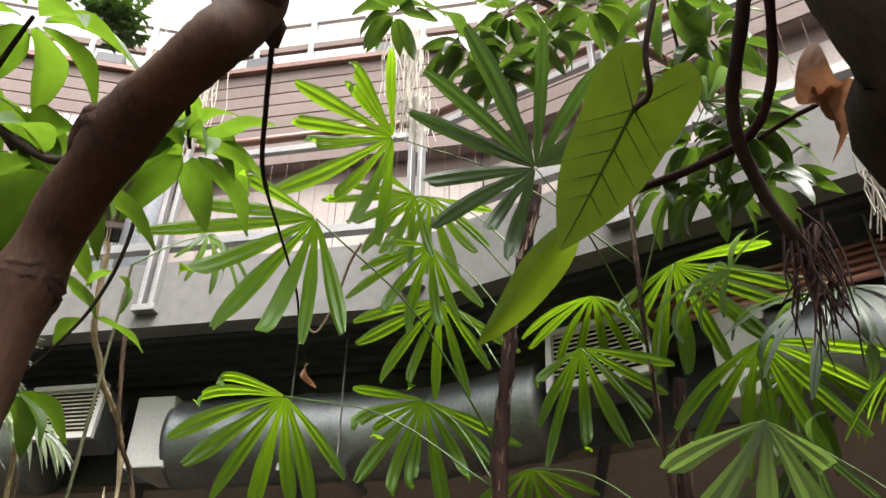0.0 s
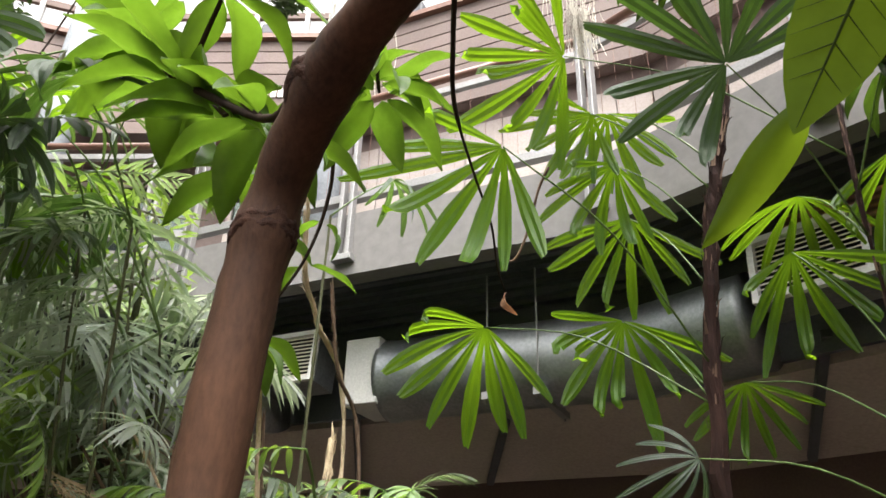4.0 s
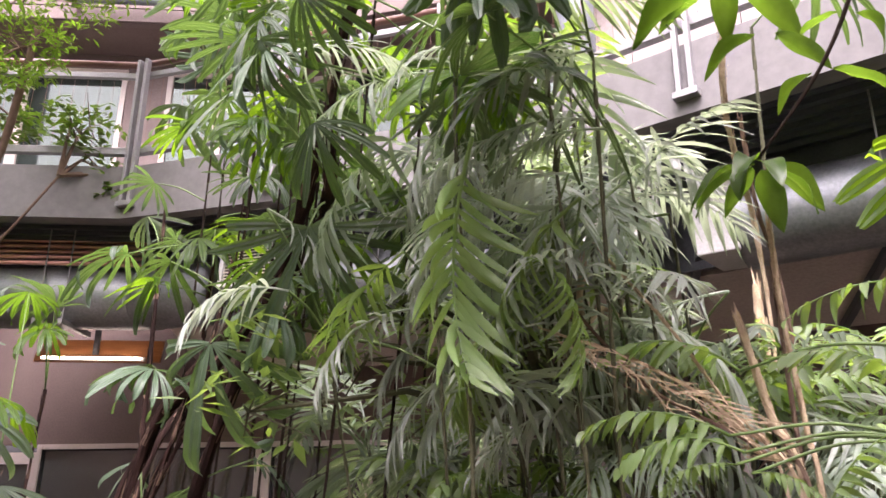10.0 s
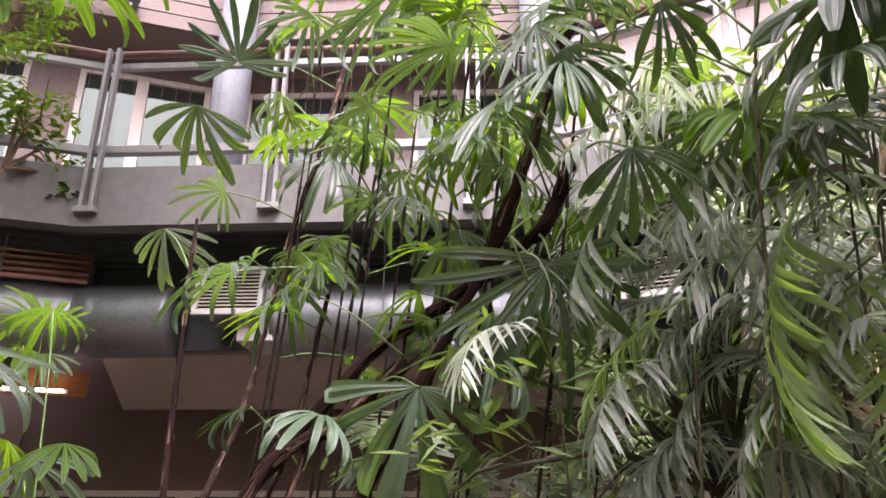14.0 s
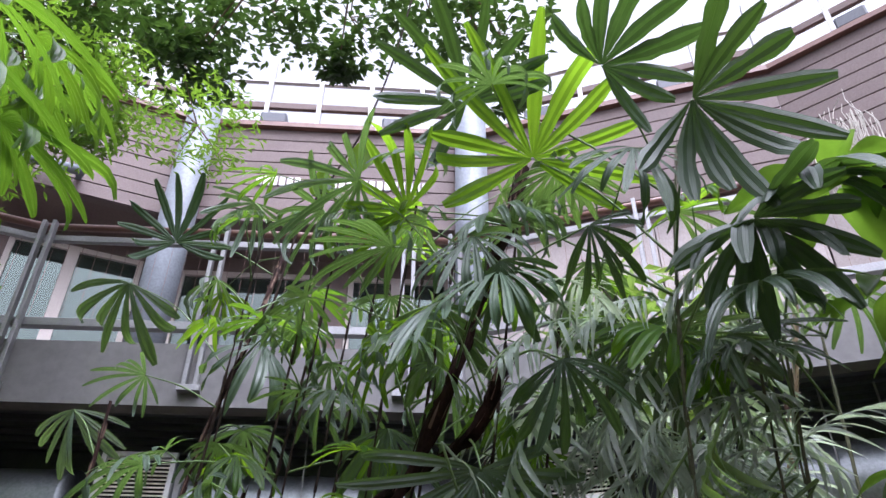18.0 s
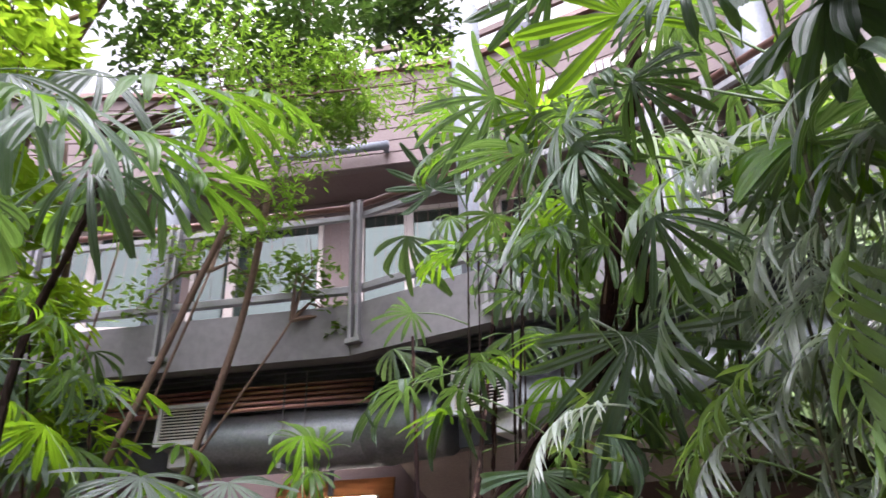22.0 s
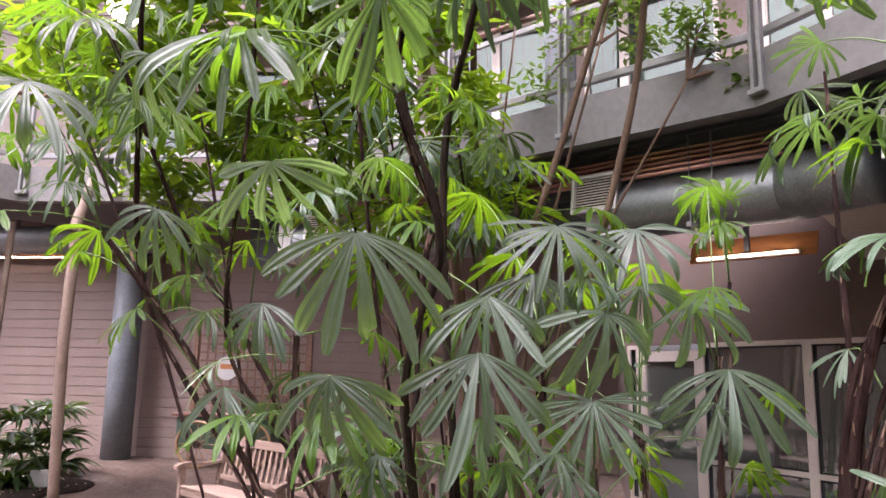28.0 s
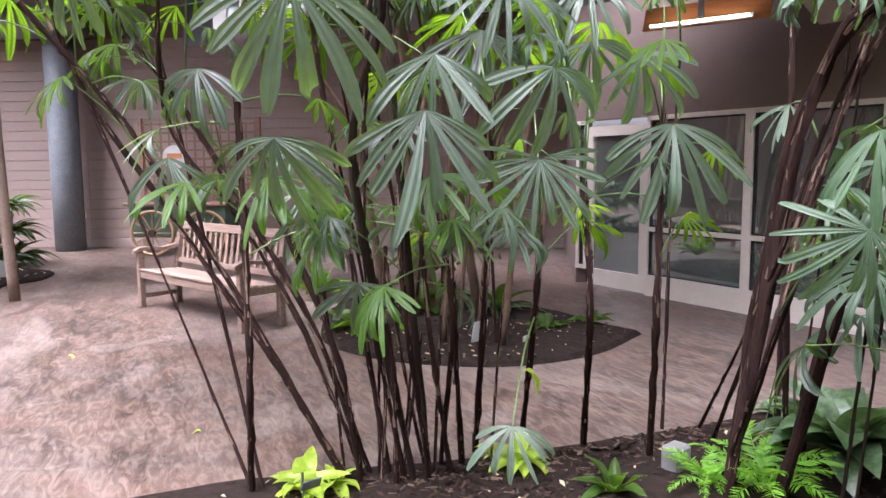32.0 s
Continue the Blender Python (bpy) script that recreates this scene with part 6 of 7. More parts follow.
for pts, r, m in (([(-1.15, 2.21, 1.58), (-1.26, 2.25, 1.81), (-1.43, 2.25, 2.11), (-1.62, 2.19, 2.38)], 0.004, dry_fibre), ([(-1.18, 2.21, 1.58), (-1.30, 2.20, 1.87), (-1.53, 2.19, 2.04), (-1.77, 2.15, 2.14)], 0.003, dry_fibre), ([(-1.13, 2.26, 1.58), (-1.25, 2.31, 1.80), (-1.53, 2.30, 1.98), (-1.75, 2.24, 2.25)], 0.006, tan_bark),
        ([(-1.15, 2.36, 1.58), (-1.22, 2.40, 1.88), (-1.25, 2.39, 2.03), (-1.27, 2.37, 2.13)], 0.014, dry_fibre), ([(-1.12, 2.41, 1.57), (-1.14, 2.41, 1.86), (-1.16, 2.37, 2.17), (-1.16, 2.32, 2.39)], 0.009, dry_fibre), ([(-1.16, 2.41, 1.57), (-1.17, 2.45, 1.96), (-1.17, 2.39, 2.31)], 0.008, tan_bark)):
    foot = Vector(pts[0])
    part("cane", cane_mesh(inv, [(foot.x + 0.03, foot.y + 0.1, 0)] + pts, r, rng, 6), m, fallen)
for k in range(60):
    bm = bmesh.new()
    a = Vector((-1.30, 2.20, 1.88)).lerp(Vector((-1.75, 2.14, 2.13)), rng.random()) + Vector((rng.gauss(0, 0.012), rng.gauss(0, 0.012), rng.gauss(0, 0.008)))
    pts = [a]
    for s in range(3):
        pts.append(pts[-1] + Vector((rng.gauss(0.03, 0.02), rng.gauss(0, 0.02), -rng.uniform(0.0, 0.04))))
    tube(bm, [p - Vector((-0.6, 2.6, 0)) for p in pts], 0.0018, 3, False)
    part("fibre", bm, dry_fibre, fallen)


# ---- lady palm clump beside the bed edge (end of the walk) ----
fan_palm([[(-4.82, 0.81, 0.00), (-4.86, 0.49, 0.65), (-5.10, 0.14, 1.32), (-5.29, -0.18, 1.84), (-5.39, -0.55, 2.31)], [(-4.90, 0.94, 0.00), (-4.96, 0.69, 0.75), (-5.28, 0.43, 1.30), (-5.50, 0.17, 1.81), (-5.62, -0.17, 2.36), (-5.28, -0.61, 3.34)], [(-4.93, 0.36, 0.00), (-4.69, 0.35, 0.71), (-4.78, 0.36, 1.24), (-4.78, 0.35, 1.81)], [(-4.79, 0.86, 0.00), (-4.62, 0.72, 0.69), (-4.75, 0.56, 1.18), (-4.88, 0.47, 1.45)]],
    [(-5.00, -0.28, 2.37, 0.28, "drape", 0, (0.17, -0.27, -0.95), (0.90, -0.33, 0.30)), (-5.08, 0.07, 1.58, 0.26, "drape", 0, (0.15, -0.06, -0.99), (0.90, -0.33, 0.30)), (-4.86, 0.20, 1.95, 0.3, "drape", 1, (0.14, -0.35, -0.93), (0.90, -0.33, 0.30)), (-5.17, -0.75, 2.70, 0.34, "mid", 0), (-4.91, -0.63, 3.19, 0.34, "mid", 1), (-4.61, -0.34, 2.94, 0.36, "drape", 1, (-0.31, -0.09, -0.95), (0.93, -0.36, -0.12)), (-4.98, -0.86, 2.89, 0.34, "drape", 0), (-4.56, 0.18, 2.52, 0.36, "drape", 1, (-0.30, 0.22, -0.93), (0.93, -0.36, -0.12))],
    "lady palm with dark canes leaning out over the paving", 31, 6, ("drape", "mid", "fresh"), 0.27, 0.38, 0.021)
fan_palm([[(-4.77, 1.07, 0.00), (-4.56, 0.84, 1.04), (-4.60, 0.85, 1.64), (-4.52, 0.86, 2.21), (-4.58, 0.95, 2.24), (-4.45, 0.76, 2.58), (-4.28, 0.64, 2.83), (-4.09, 0.62, 2.99)], [(-4.73, 1.18, 0.00), (-4.49, 0.99, 0.89), (-4.56, 0.98, 1.40)], [(-4.75, 1.30, 0.00), (-4.46, 1.08, 0.89), (-4.54, 1.06, 1.59)], [(-4.73, 1.01, 0.00), (-4.58, 0.94, 0.78), (-4.72, 0.79, 1.45)], [(-4.90, 1.30, 0.00), (-4.51, 1.21, 0.87), (-4.60, 1.17, 1.40)]],
    [(-4.00, 0.45, 2.14, 0.38, "drape", 2, (0.06, -0.02, -1.00), (0.90, -0.33, 0.30)), (-4.25, 0.42, 1.64, 0.34, "drape", 3, (0.15, -0.06, -0.99), (0.90, -0.33, 0.30)), (-4.11, 0.95, 1.74, 0.36, "drape", 2, (0.06, -0.02, -1.00), (0.90, -0.33, 0.30)), (-4.27, 1.05, 1.97, 0.34, "drape", 1, (0.12, -0.15, -0.98), (0.90, -0.33, 0.30)), (-4.38, 0.75, 1.07, 0.24, "drape", 3, (0.15, -0.06, -0.99), (0.90, -0.33, 0.30)), (-4.02, 0.01, 2.83, 0.36, "drape", 0), (-4.33, 0.91, 2.79, 0.32, "bright", 0), (-3.9, 0.9, 3.35, 0.36, "mid", 0)],
    "lady palm clump with many dark canes and grey-green hanging fans", 32, 5, ("drape", "mid", "fresh"), 0.26, 0.36, 0.017)
fan_palm([[(-5.04, 1.55, 0.00), (-4.46, 1.34, 0.87), (-4.51, 1.39, 1.39), (-4.50, 1.40, 1.81), (-4.56, 1.43, 1.77)], [(-5.17, 1.90, 0.00), (-4.45, 1.59, 0.85), (-4.49, 1.65, 1.31)], [(-4.89, 2.13, -0.00), (-4.32, 1.80, 0.86), (-4.38, 1.82, 1.21), (-4.40, 1.81, 1.44)], [(-4.56, 2.32, -0.00), (-4.24, 2.10, 0.85), (-4.29, 2.14, 1.31), (-4.28, 2.14, 1.76)], [(-4.86, 1.40, 0.00), (-4.42, 1.18, 0.89), (-4.48, 1.18, 1.28)]],
    [(-4.08, 1.47, 1.91, 0.34, "drape", 0, (0.15, -0.06, -0.99), (0.90, -0.33, 0.30)), (-4.20, 1.48, 1.56, 0.36, "comb", 1, (0.24, -0.09, -0.97), (0.90, -0.33, 0.30)), (-4.07, 2.03, 1.70, 0.36, "drape", 3, (0.15, -0.06, -0.99), (0.90, -0.33, 0.30)), (-4.14, 1.91, 1.98, 0.3, "drape", 3, (0.25, 0.21, -0.95), (0.90, -0.33, 0.30)), (-4.21, 1.33, 2.27, 0.36, "comb", 0, (0.58, -0.06, -0.81), (0.90, -0.33, 0.30)), (-4.23, 1.71, 2.29, 0.3, "comb", 0, (0.62, 0.06, -0.78), (0.90, -0.33, 0.30)), (-4.37, 1.29, 2.09, 0.3, "drape", 0, (0.32, -0.12, -0.94), (0.90, -0.33, 0.30)), (-4.33, 1.79, 2.06, 0.26, "drape", 2, (0.30, 0.09, -0.95), (0.90, -0.33, 0.30)), (-3.95, 1.23, 0.55, 0.2, "drape", 1), (-4.22, 2.22, 1.30, 0.2, "bright", 3), (-5.55, 0.85, 2.30, 0.36, "bright", 0), (-5.50, 1.24, 2.04, 0.3, "bright", 0), (-5.13, 1.53, 2.30, 0.36, "bright", 0), (-5.20, 1.92, 2.18, 0.34, "bright", 1), (-4.82, 2.15, 2.25, 0.34, "bright", 2), (-4.68, 2.39, 2.10, 0.32, "bright", 3), (-5.30, 1.38, 2.66, 0.36, "bright", 0), (-5.09, 2.00, 2.38, 0.32, "bright", 2), (-4.49, 2.28, 2.60, 0.26, "fresh", 3)],
    "lady palm clump with fine canes and hanging fans coloured with a silvery sheen", 33, 3, ("drape", "mid", "bright", "fresh"), 0.24, 0.34, 0.023)
fan_palm([[(-4.83, 2.85, 0.00), (-3.83, 2.31, 1.00), (-3.66, 2.39, 1.62), (-3.51, 2.46, 2.08), (-3.35, 2.35, 2.6)], [(-4.63, 2.77, 0.00), (-3.73, 2.27, 1.07), (-3.58, 2.33, 1.57), (-3.44, 2.41, 1.98)], [(-4.16, 2.41, 0.00), (-3.57, 2.07, 0.81), (-3.55, 2.20, 1.27), (-3.46, 2.29, 1.75), (-3.37, 2.31, 2.08)], [(-4.30, 2.60, 0.00), (-3.55, 2.17, 1.06), (-3.37, 2.24, 1.63)]],
    [(-2.90, 1.74, 1.36, 0.27, "mid", 2, (-0.18, -0.47, -0.85), (0.8, -0.3, 0.5)), (-4.22, 2.81, 1.81, 0.2, "drape", 0), (-2.94, 1.81, 1.62, 0.27, "shade", 3)],
    "leaning bundle of thick reddish-brown palm canes", 34, 1, ("shade", "mid"), 0.26, 0.34, 0.013)
fan_palm([[(-4.95, 2.70, 0), (-4.95, 2.72, 1.3), (-4.93, 2.74, 2.2)]], [(-4.93, 2.72, 2.66, 0.34, "fine", 0), (-4.8, 2.6, 2.5, 0.26, "fresh", 0), (-5.1, 2.8, 2.6, 0.26, "fresh", 0)], "young fan palm with a bright open crown", 35, 0)
# tall bright clump on the far side
fan_palm([[(-7.0, 1.9, 0), (-6.7, 1.5, 2.0), (-6.2, 0.9, 3.9)], [(-7.2, 2.3, 0), (-6.9, 2.0, 2.0), (-6.4, 1.6, 3.4)], [(-7.5, 1.7, 0), (-7.2, 1.2, 2.2), (-6.6, 0.4, 4.2)], [(-7.0, 2.6, 0), (-6.8, 2.4, 1.8), (-6.5, 2.1, 3.0)], [(-8.0, 1.9, 0), (-7.7, 1.5, 2.2), (-7.2, 0.8, 4.4)]], [], "tall lady palm clump with bright backlit leaves", 36, 11, ("bright", "mid", "bright", "hang"), 0.42, 0.5, 0.016)
fan_palm([[(-4.82, 0.83, 0.00), (-4.87, 0.47, 0.66), (-5.21, 0.04, 1.37), (-5.36, -0.34, 2.05), (-5.0, -0.4, 2.9), (-4.6, -0.4, 3.6)], [(-4.85, 0.90, 0.00), (-4.97, 0.64, 0.75), (-5.29, 0.38, 1.30), (-5.50, 0.07, 1.84), (-5.2, 0.1, 3.0), (-4.9, 0.1, 3.9)], [(-4.87, 1.02, 0.00), (-4.83, 0.88, 0.84), (-5.01, 0.83, 1.44), (-5.10, 0.76, 2.06), (-4.9, 0.6, 3.0), (-4.8, 0.6, 3.7)]], [(-3.71, 0.85, 3.29, 0.42, "fresh", 0), (-3.74, 0.90, 3.56, 0.42, "fresh", 1), (-3.62, 1.05, 3.16, 0.36, "fresh", 0), (-3.61, 0.61, 3.24, 0.31, "hang", 1), (-3.75, 0.77, 3.13, 0.31, "hang", 2), (-4.07, 1.48, 3.87, 0.4, "fresh", 2), (-4.18, 0.88, 3.85, 0.34, "hang", 2), (-4.14, 1.64, 4.14, 0.42, "fresh", 2)], "tall lady palm clump reaching over the path", 37, 5, ("fresh", "hang", "mid"), 0.32, 0.42, 0.018)
fan_palm([[(-4.75, 1.11, 0.00), (-4.4, 0.75, 1.5), (-4.07, 0.78, 2.12), (-4.00, 0.61, 2.60), (-3.93, 0.54, 2.81), (-3.80, 0.45, 2.91)], [(-4.76, 1.19, 0.00), (-4.5, 0.95, 1.8), (-4.45, 0.91, 2.65), (-4.17, 0.92, 3.07), (-4.03, 0.93, 3.33)]], [(-3.35, 0.37, 2.70, 0.28, "hang", 0, (-0.34, 0.13, -0.93), (0.93, -0.36, -0.12)), (-3.69, 0.46, 3.30, 0.33, "hang", 0, (0.00, 0.20, -0.98), (0.93, -0.36, -0.12)), (-4.06, 0.90, 3.29, 0.28, "hang", 1, (-0.09, 0.43, -0.90), (0.93, -0.36, -0.12)), (-4.11, 1.17, 3.44, 0.28, "hang", 1, (-0.13, 0.36, -0.93), (0.93, -0.36, -0.12)), (-4.05, 1.30, 3.82, 0.4, "fresh", 1), (-3.69, -0.09, 2.97, 0.23, "hang", 0), (-3.77, -0.32, 2.98, 0.28, "hang", 0), (-3.74, 0.02, 3.07, 0.28, "hang", 0), (-3.96, -0.40, 3.24, 0.34, "up", 0), (-3.83, 1.23, 3.74, 0.38, "fresh", 1), (-3.98, 0.05, 2.81, 0.38, "fresh", 0), (-3.97, 0.41, 3.22, 0.3, "flat", 0), ], "lady palm with black canes and long hanging fans", 38, 2, ("hang", "fresh"), 0.30, 0.36, 0.022, bark_dark)

fan_palm([[(-4.90, 0.42, 0), (-5.58, 0.10, 1.90), (-5.95, -0.22, 3.45)]], [], "lady palm with a thin cane and leaves coloured bright as if backlit", 140, 16, ("bright", "bright", "fresh"), 0.36, 0.75, 0.012)
fan_palm([[(-4.86, 1.02, 0), (-5.46, 0.87, 1.87), (-5.76, 0.73, 3.41)]], [], "lady palm with a thin cane and leaves coloured bright as if backlit", 141, 14, ("bright", "bright", "fresh"), 0.36, 0.75, 0.012)
fan_palm([[(-4.93, 0.38, 0), (-5.71, -0.29, 1.87), (-6.19, -0.96, 3.40)]], [], "lady palm with a thin cane and leaves coloured bright as if backlit", 142, 14, ("bright", "bright", "fresh"), 0.36, 0.75, 0.012)

rng = random.Random(77)
thin = thing("dead_canes", (-4.81, 1.16, 0.00), "thin dark dead canes and fibres in the palm clump", "palm")
o0 = thin.matrix_world.translation.copy()
inv = Matrix.Translation(-o0)
for k in range(8):
    a = o0 + Vector((rng.uniform(-0.12, 0.12), rng.uniform(-0.38, 0.38), 0))
    b = a + Vector((rng.uniform(-0.15, 0.15), rng.uniform(-0.22, 0.22), rng.uniform(0.6, 1.5)))
    part("cane", cane_mesh(inv, [a, a.lerp(b, 0.5) + Vector((rng.uniform(-0.02, 0.02), rng.uniform(-0.02, 0.02), 0)), b], rng.uniform(0.007, 0.012), rng, 7), fibre, thin).data.materials.append(sheath_tan)

# ---- trees over the court ----
def crown_tree(name, base, limbs, centres, per, leaf, mat, bark, label, seed, squash=0.6, thin=0.45):
    rng = random.Random(seed)
    t = thing(name, base, label, "tree")
    inv = Matrix.Translation(-Vector(base))
    bm = bmesh.new()
    for pts, r in limbs:
        P = spline(pts, 6)
        tube(bm, [inv @ p for p in P], [r * (1 - 0.6 * k / len(P)) for k in range(len(P))], 10, True, 0.06, rng)
    part("trunk", bm, bark, t, smooth=True)
    bm = bmesh.new()
    ends = [Vector(p[0][-1]) for p in limbs]
    for x, y, z, r in centres:
        e = min(ends, key=lambda q: (q - Vector((x, y, z))).length)
        tube(bm, [inv @ e, inv @ (e.lerp(Vector((x, y, z)), 0.5) + Vector((0, 0, 0.1))), inv @ Vector((x, y, z))], [0.02, 0.012, 0.005], 5)
        for _ in range(6):
            q = Vector((x, y, z)) + Vector((rng.uniform(-r, r), rng.uniform(-r, r), rng.uniform(-r, r) * squash)) * 0.8
            tube(bm, [inv @ Vector((x, y, z)), inv @ q], [0.006, 0.002], 4)
    tagged(part("branchwork", bm, bark, t), kind="stuff")
    me = crown_mesh("crown", [tuple(inv @ Vector(c[:3])) + (c[3],) for c in centres], per, leaf, mat, seed, squash, thin)
    ob = new("crown", me)
    ob.parent = t
    return t


crown_tree("fig_tree", (-8.3, 2.3, 0), [([(-8.3, 2.3, 0), (-8.2, 2.3, 2.0), (-7.6, 1.6, 5.2), (-6.2, 1.6, 6.6)], 0.07), ([(-7.6, 1.6, 5.2), (-7.6, 1.2, 6.2), (-7.4, 1.8, 7.0)], 0.05), ([(-6.2, 1.6, 6.6), (-4.6, 1.9, 7.1), (-3.2, 2.4, 7.2)], 0.04)],
    [(-5.39, 2.99, 6.48, 0.55), (-4.84, 3.33, 6.57, 0.45), (-4.78, 3.45, 6.23, 0.28), (-4.18, 3.37, 6.71, 0.5), (-3.57, 3.49, 6.69, 0.55), (-2.93, 3.44, 6.60, 0.5), (-2.42, 3.63, 6.49, 0.5), (-2.37, 3.96, 6.20, 0.22), (-3.68, 3.67, 6.39, 0.2), (-5.69, 1.57, 5.94, 0.6), (-5.50, 2.17, 5.86, 0.65), (-5.07, 2.65, 5.99, 0.55), (-5.42, 2.65, 5.67, 0.5), (-6.01, 1.92, 5.76, 0.4), (-5.50, 2.52, 6.03, 0.6), (-4.75, 3.33, 6.18, 0.45)],
    620, 0.085, small_leaf_mat, tan_bark, "fig tree crown of many small dark leaves under the roof", 41, 0.7, 0.55)
crown_tree("feathery_tree", (-8.0, 2.9, 0), [([(-8.0, 2.9, 0), (-7.5, 2.2, 3.0), (-6.7, 1.8, 5.2)], 0.05), ([(-7.5, 2.2, 3.0), (-7.2, 1.8, 5.4)], 0.04)],
    [(-5.44, 2.90, 5.33, 0.55), (-5.17, 2.98, 5.48, 0.35), (-5.28, 2.62, 5.24, 0.6), (-4.91, 2.81, 5.43, 0.35), (-5.11, 3.01, 5.24, 0.25), (-5.35, 2.16, 5.18, 0.6), (-5.31, 2.37, 5.15, 0.6), (-4.90, 2.81, 5.27, 0.45), (-5.21, 1.93, 5.21, 0.5), (-5.21, 2.82, 5.10, 0.3), (-5.16, 2.35, 4.59, 0.5), (-5.28, 2.44, 4.30, 0.3), (-4.26, 2.91, 5.03, 0.4)],
    900, 0.06, feathery_mat, tan_bark, "feathery tree with light green fine leaflets", 42, 0.8, 0.3)
crown_tree("background_tree", (-8.8, 2.2, 0), [([(-8.8, 2.2, 0), (-8.6, 1.6, 3.0), (-8.0, 0.6, 5.0)], 0.05)],
    [(-5.94, -1.03, 4.66, 0.6), (-6.13, -0.45, 5.05, 0.7), (-6.31, 0.21, 5.17, 0.6), (-6.90, -0.05, 4.60, 0.8), (-7.16, -0.87, 3.86, 0.8), (-7.36, 0.59, 4.00, 0.8), (-7.54, -0.23, 3.52, 0.8), (-6.93, 1.37, 4.63, 0.6), (-7.32, -0.84, 6.16, 0.7), (-6.98, -0.20, 6.19, 0.7), (-6.77, 0.47, 6.21, 0.7), (-6.75, 1.06, 6.16, 0.6), (-7.21, 0.33, 5.94, 0.6), (-7.44, -0.46, 5.78, 0.6)],
    400, 0.23, bright_mat, tan_bark, "bright broad-leaved shrub tree behind the palms", 43, 0.8, 0.5)
crown_tree("bright_shrub", (-8.4, 2.6, 0), [([(-8.4, 2.6, 0), (-8.3, 2.3, 1.6), (-8.0, 1.6, 3.0)], 0.04), ([(-8.3, 2.3, 1.6), (-8.4, 2.6, 2.6), (-8.5, 2.8, 3.4)], 0.03), ([(-8.4, 2.6, 0.5), (-8.6, 1.9, 1.8), (-8.8, 1.0, 3.2)], 0.03)],
    [(-7.07, -0.81, 3.68, 0.5), (-7.19, 0.08, 3.49, 0.45), (-7.25, 0.71, 3.12, 0.4), (-6.95, -0.33, 4.10, 0.5), (-6.96, 0.99, 3.90, 0.5), (-6.92, -1.24, 3.86, 0.5), (-6.88, 2.11, 3.17, 0.35), (-6.92, 1.63, 3.59, 0.4), (-7.05, 0.63, 4.31, 0.5), (-7.70, -0.41, 3.12, 0.3), (-7.39, 1.40, 2.88, 0.35), (-7.00, -0.34, 3.87, 0.5), (-7.15, 0.51, 3.38, 0.5), (-6.40, -0.00, 5.05, 0.5), (-6.14, 1.06, 5.26, 0.4), (-6.74, 1.79, 3.80, 0.35), (-6.66, -0.61, 4.55, 0.5), (-6.77, 0.81, 4.73, 0.45)],
    420, 0.17, bright_mat, tan_bark, "bright green broad-leaved shrub lit from above behind the palms", 45, 0.8, 0.3)
crown_tree("understory_shrub", (-1.5, 3.2, 0), [([(-1.5, 3.2, 0), (-1.45, 3.0, 0.8), (-1.4, 2.8, 1.5)], 0.012), ([(-1.6, 3.2, 0), (-1.8, 2.9, 1.0), (-2.0, 2.7, 1.9)], 0.012), ([(-1.4, 3.2, 0), (-1.0, 3.0, 0.8), (-0.8, 2.8, 1.5)], 0.012)],
    [(-2.65, 1.99, 2.21, 0.2), (-2.47, 2.24, 2.12, 0.22), (-2.71, 1.94, 1.93, 0.2), (-2.33, 2.56, 1.98, 0.22), (-2.03, 2.77, 2.19, 0.2), (-2.39, 2.25, 2.41, 0.18), (-2.12, 2.53, 2.36, 0.18), (-1.82, 2.91, 2.02, 0.22), (-1.56, 2.83, 1.78, 0.24), (-1.35, 2.80, 2.04, 0.2), (-2.03, 2.80, 1.73, 0.22), (-2.21, 2.75, 2.04, 0.2), (-1.59, 2.77, 2.29, 0.2), (-1.35, 2.90, 2.12, 0.2), (-1.07, 2.88, 1.91, 0.22), (-1.67, 2.83, 1.82, 0.22), (-2.09, 2.62, 2.00, 0.2), (-2.27, 2.33, 2.27, 0.16), (-1.77, 2.57, 2.44, 0.18), (-2.08, 2.23, 3.07, 0.2), (-1.75, 2.36, 3.17, 0.2), (-2.02, 2.19, 3.18, 0.2), (-1.84, 2.50, 2.95, 0.18)],
    75, 0.11, sprig_mat, cane_green, "shrub with small lit leaves among the feather palms", 46, 0.9, 0.26)
crown_tree("rail_climber", (-7.4, 2.6, 0), [([(-7.4, 2.6, 0), (-7.0, 2.7, 2.0), (-6.0, 3.3, 3.9)], 0.02), ([(-7.6, 2.5, 0), (-7.3, 2.6, 2.2), (-6.6, 2.9, 4.4)], 0.022), ([(-7.9, 2.3, 0), (-7.7, 2.3, 2.2), (-7.2, 2.4, 4.8)], 0.02)],
    [(-6.03, 3.35, 4.36, 0.26), (-5.91, 3.56, 4.04, 0.2), (-5.80, 3.66, 3.81, 0.14), (-7.11, 2.67, 4.26, 0.3), (-6.62, 3.07, 4.80, 0.25), (-7.00, 2.79, 4.63, 0.3), (-6.49, 3.20, 4.42, 0.2), (-5.86, 3.67, 3.86, 0.14), (-6.01, 3.49, 4.39, 0.3)],
    210, 0.08, broad_mat, tan_bark, "thin climber with small leaves on the balcony railing", 44, 0.8, 0.5)
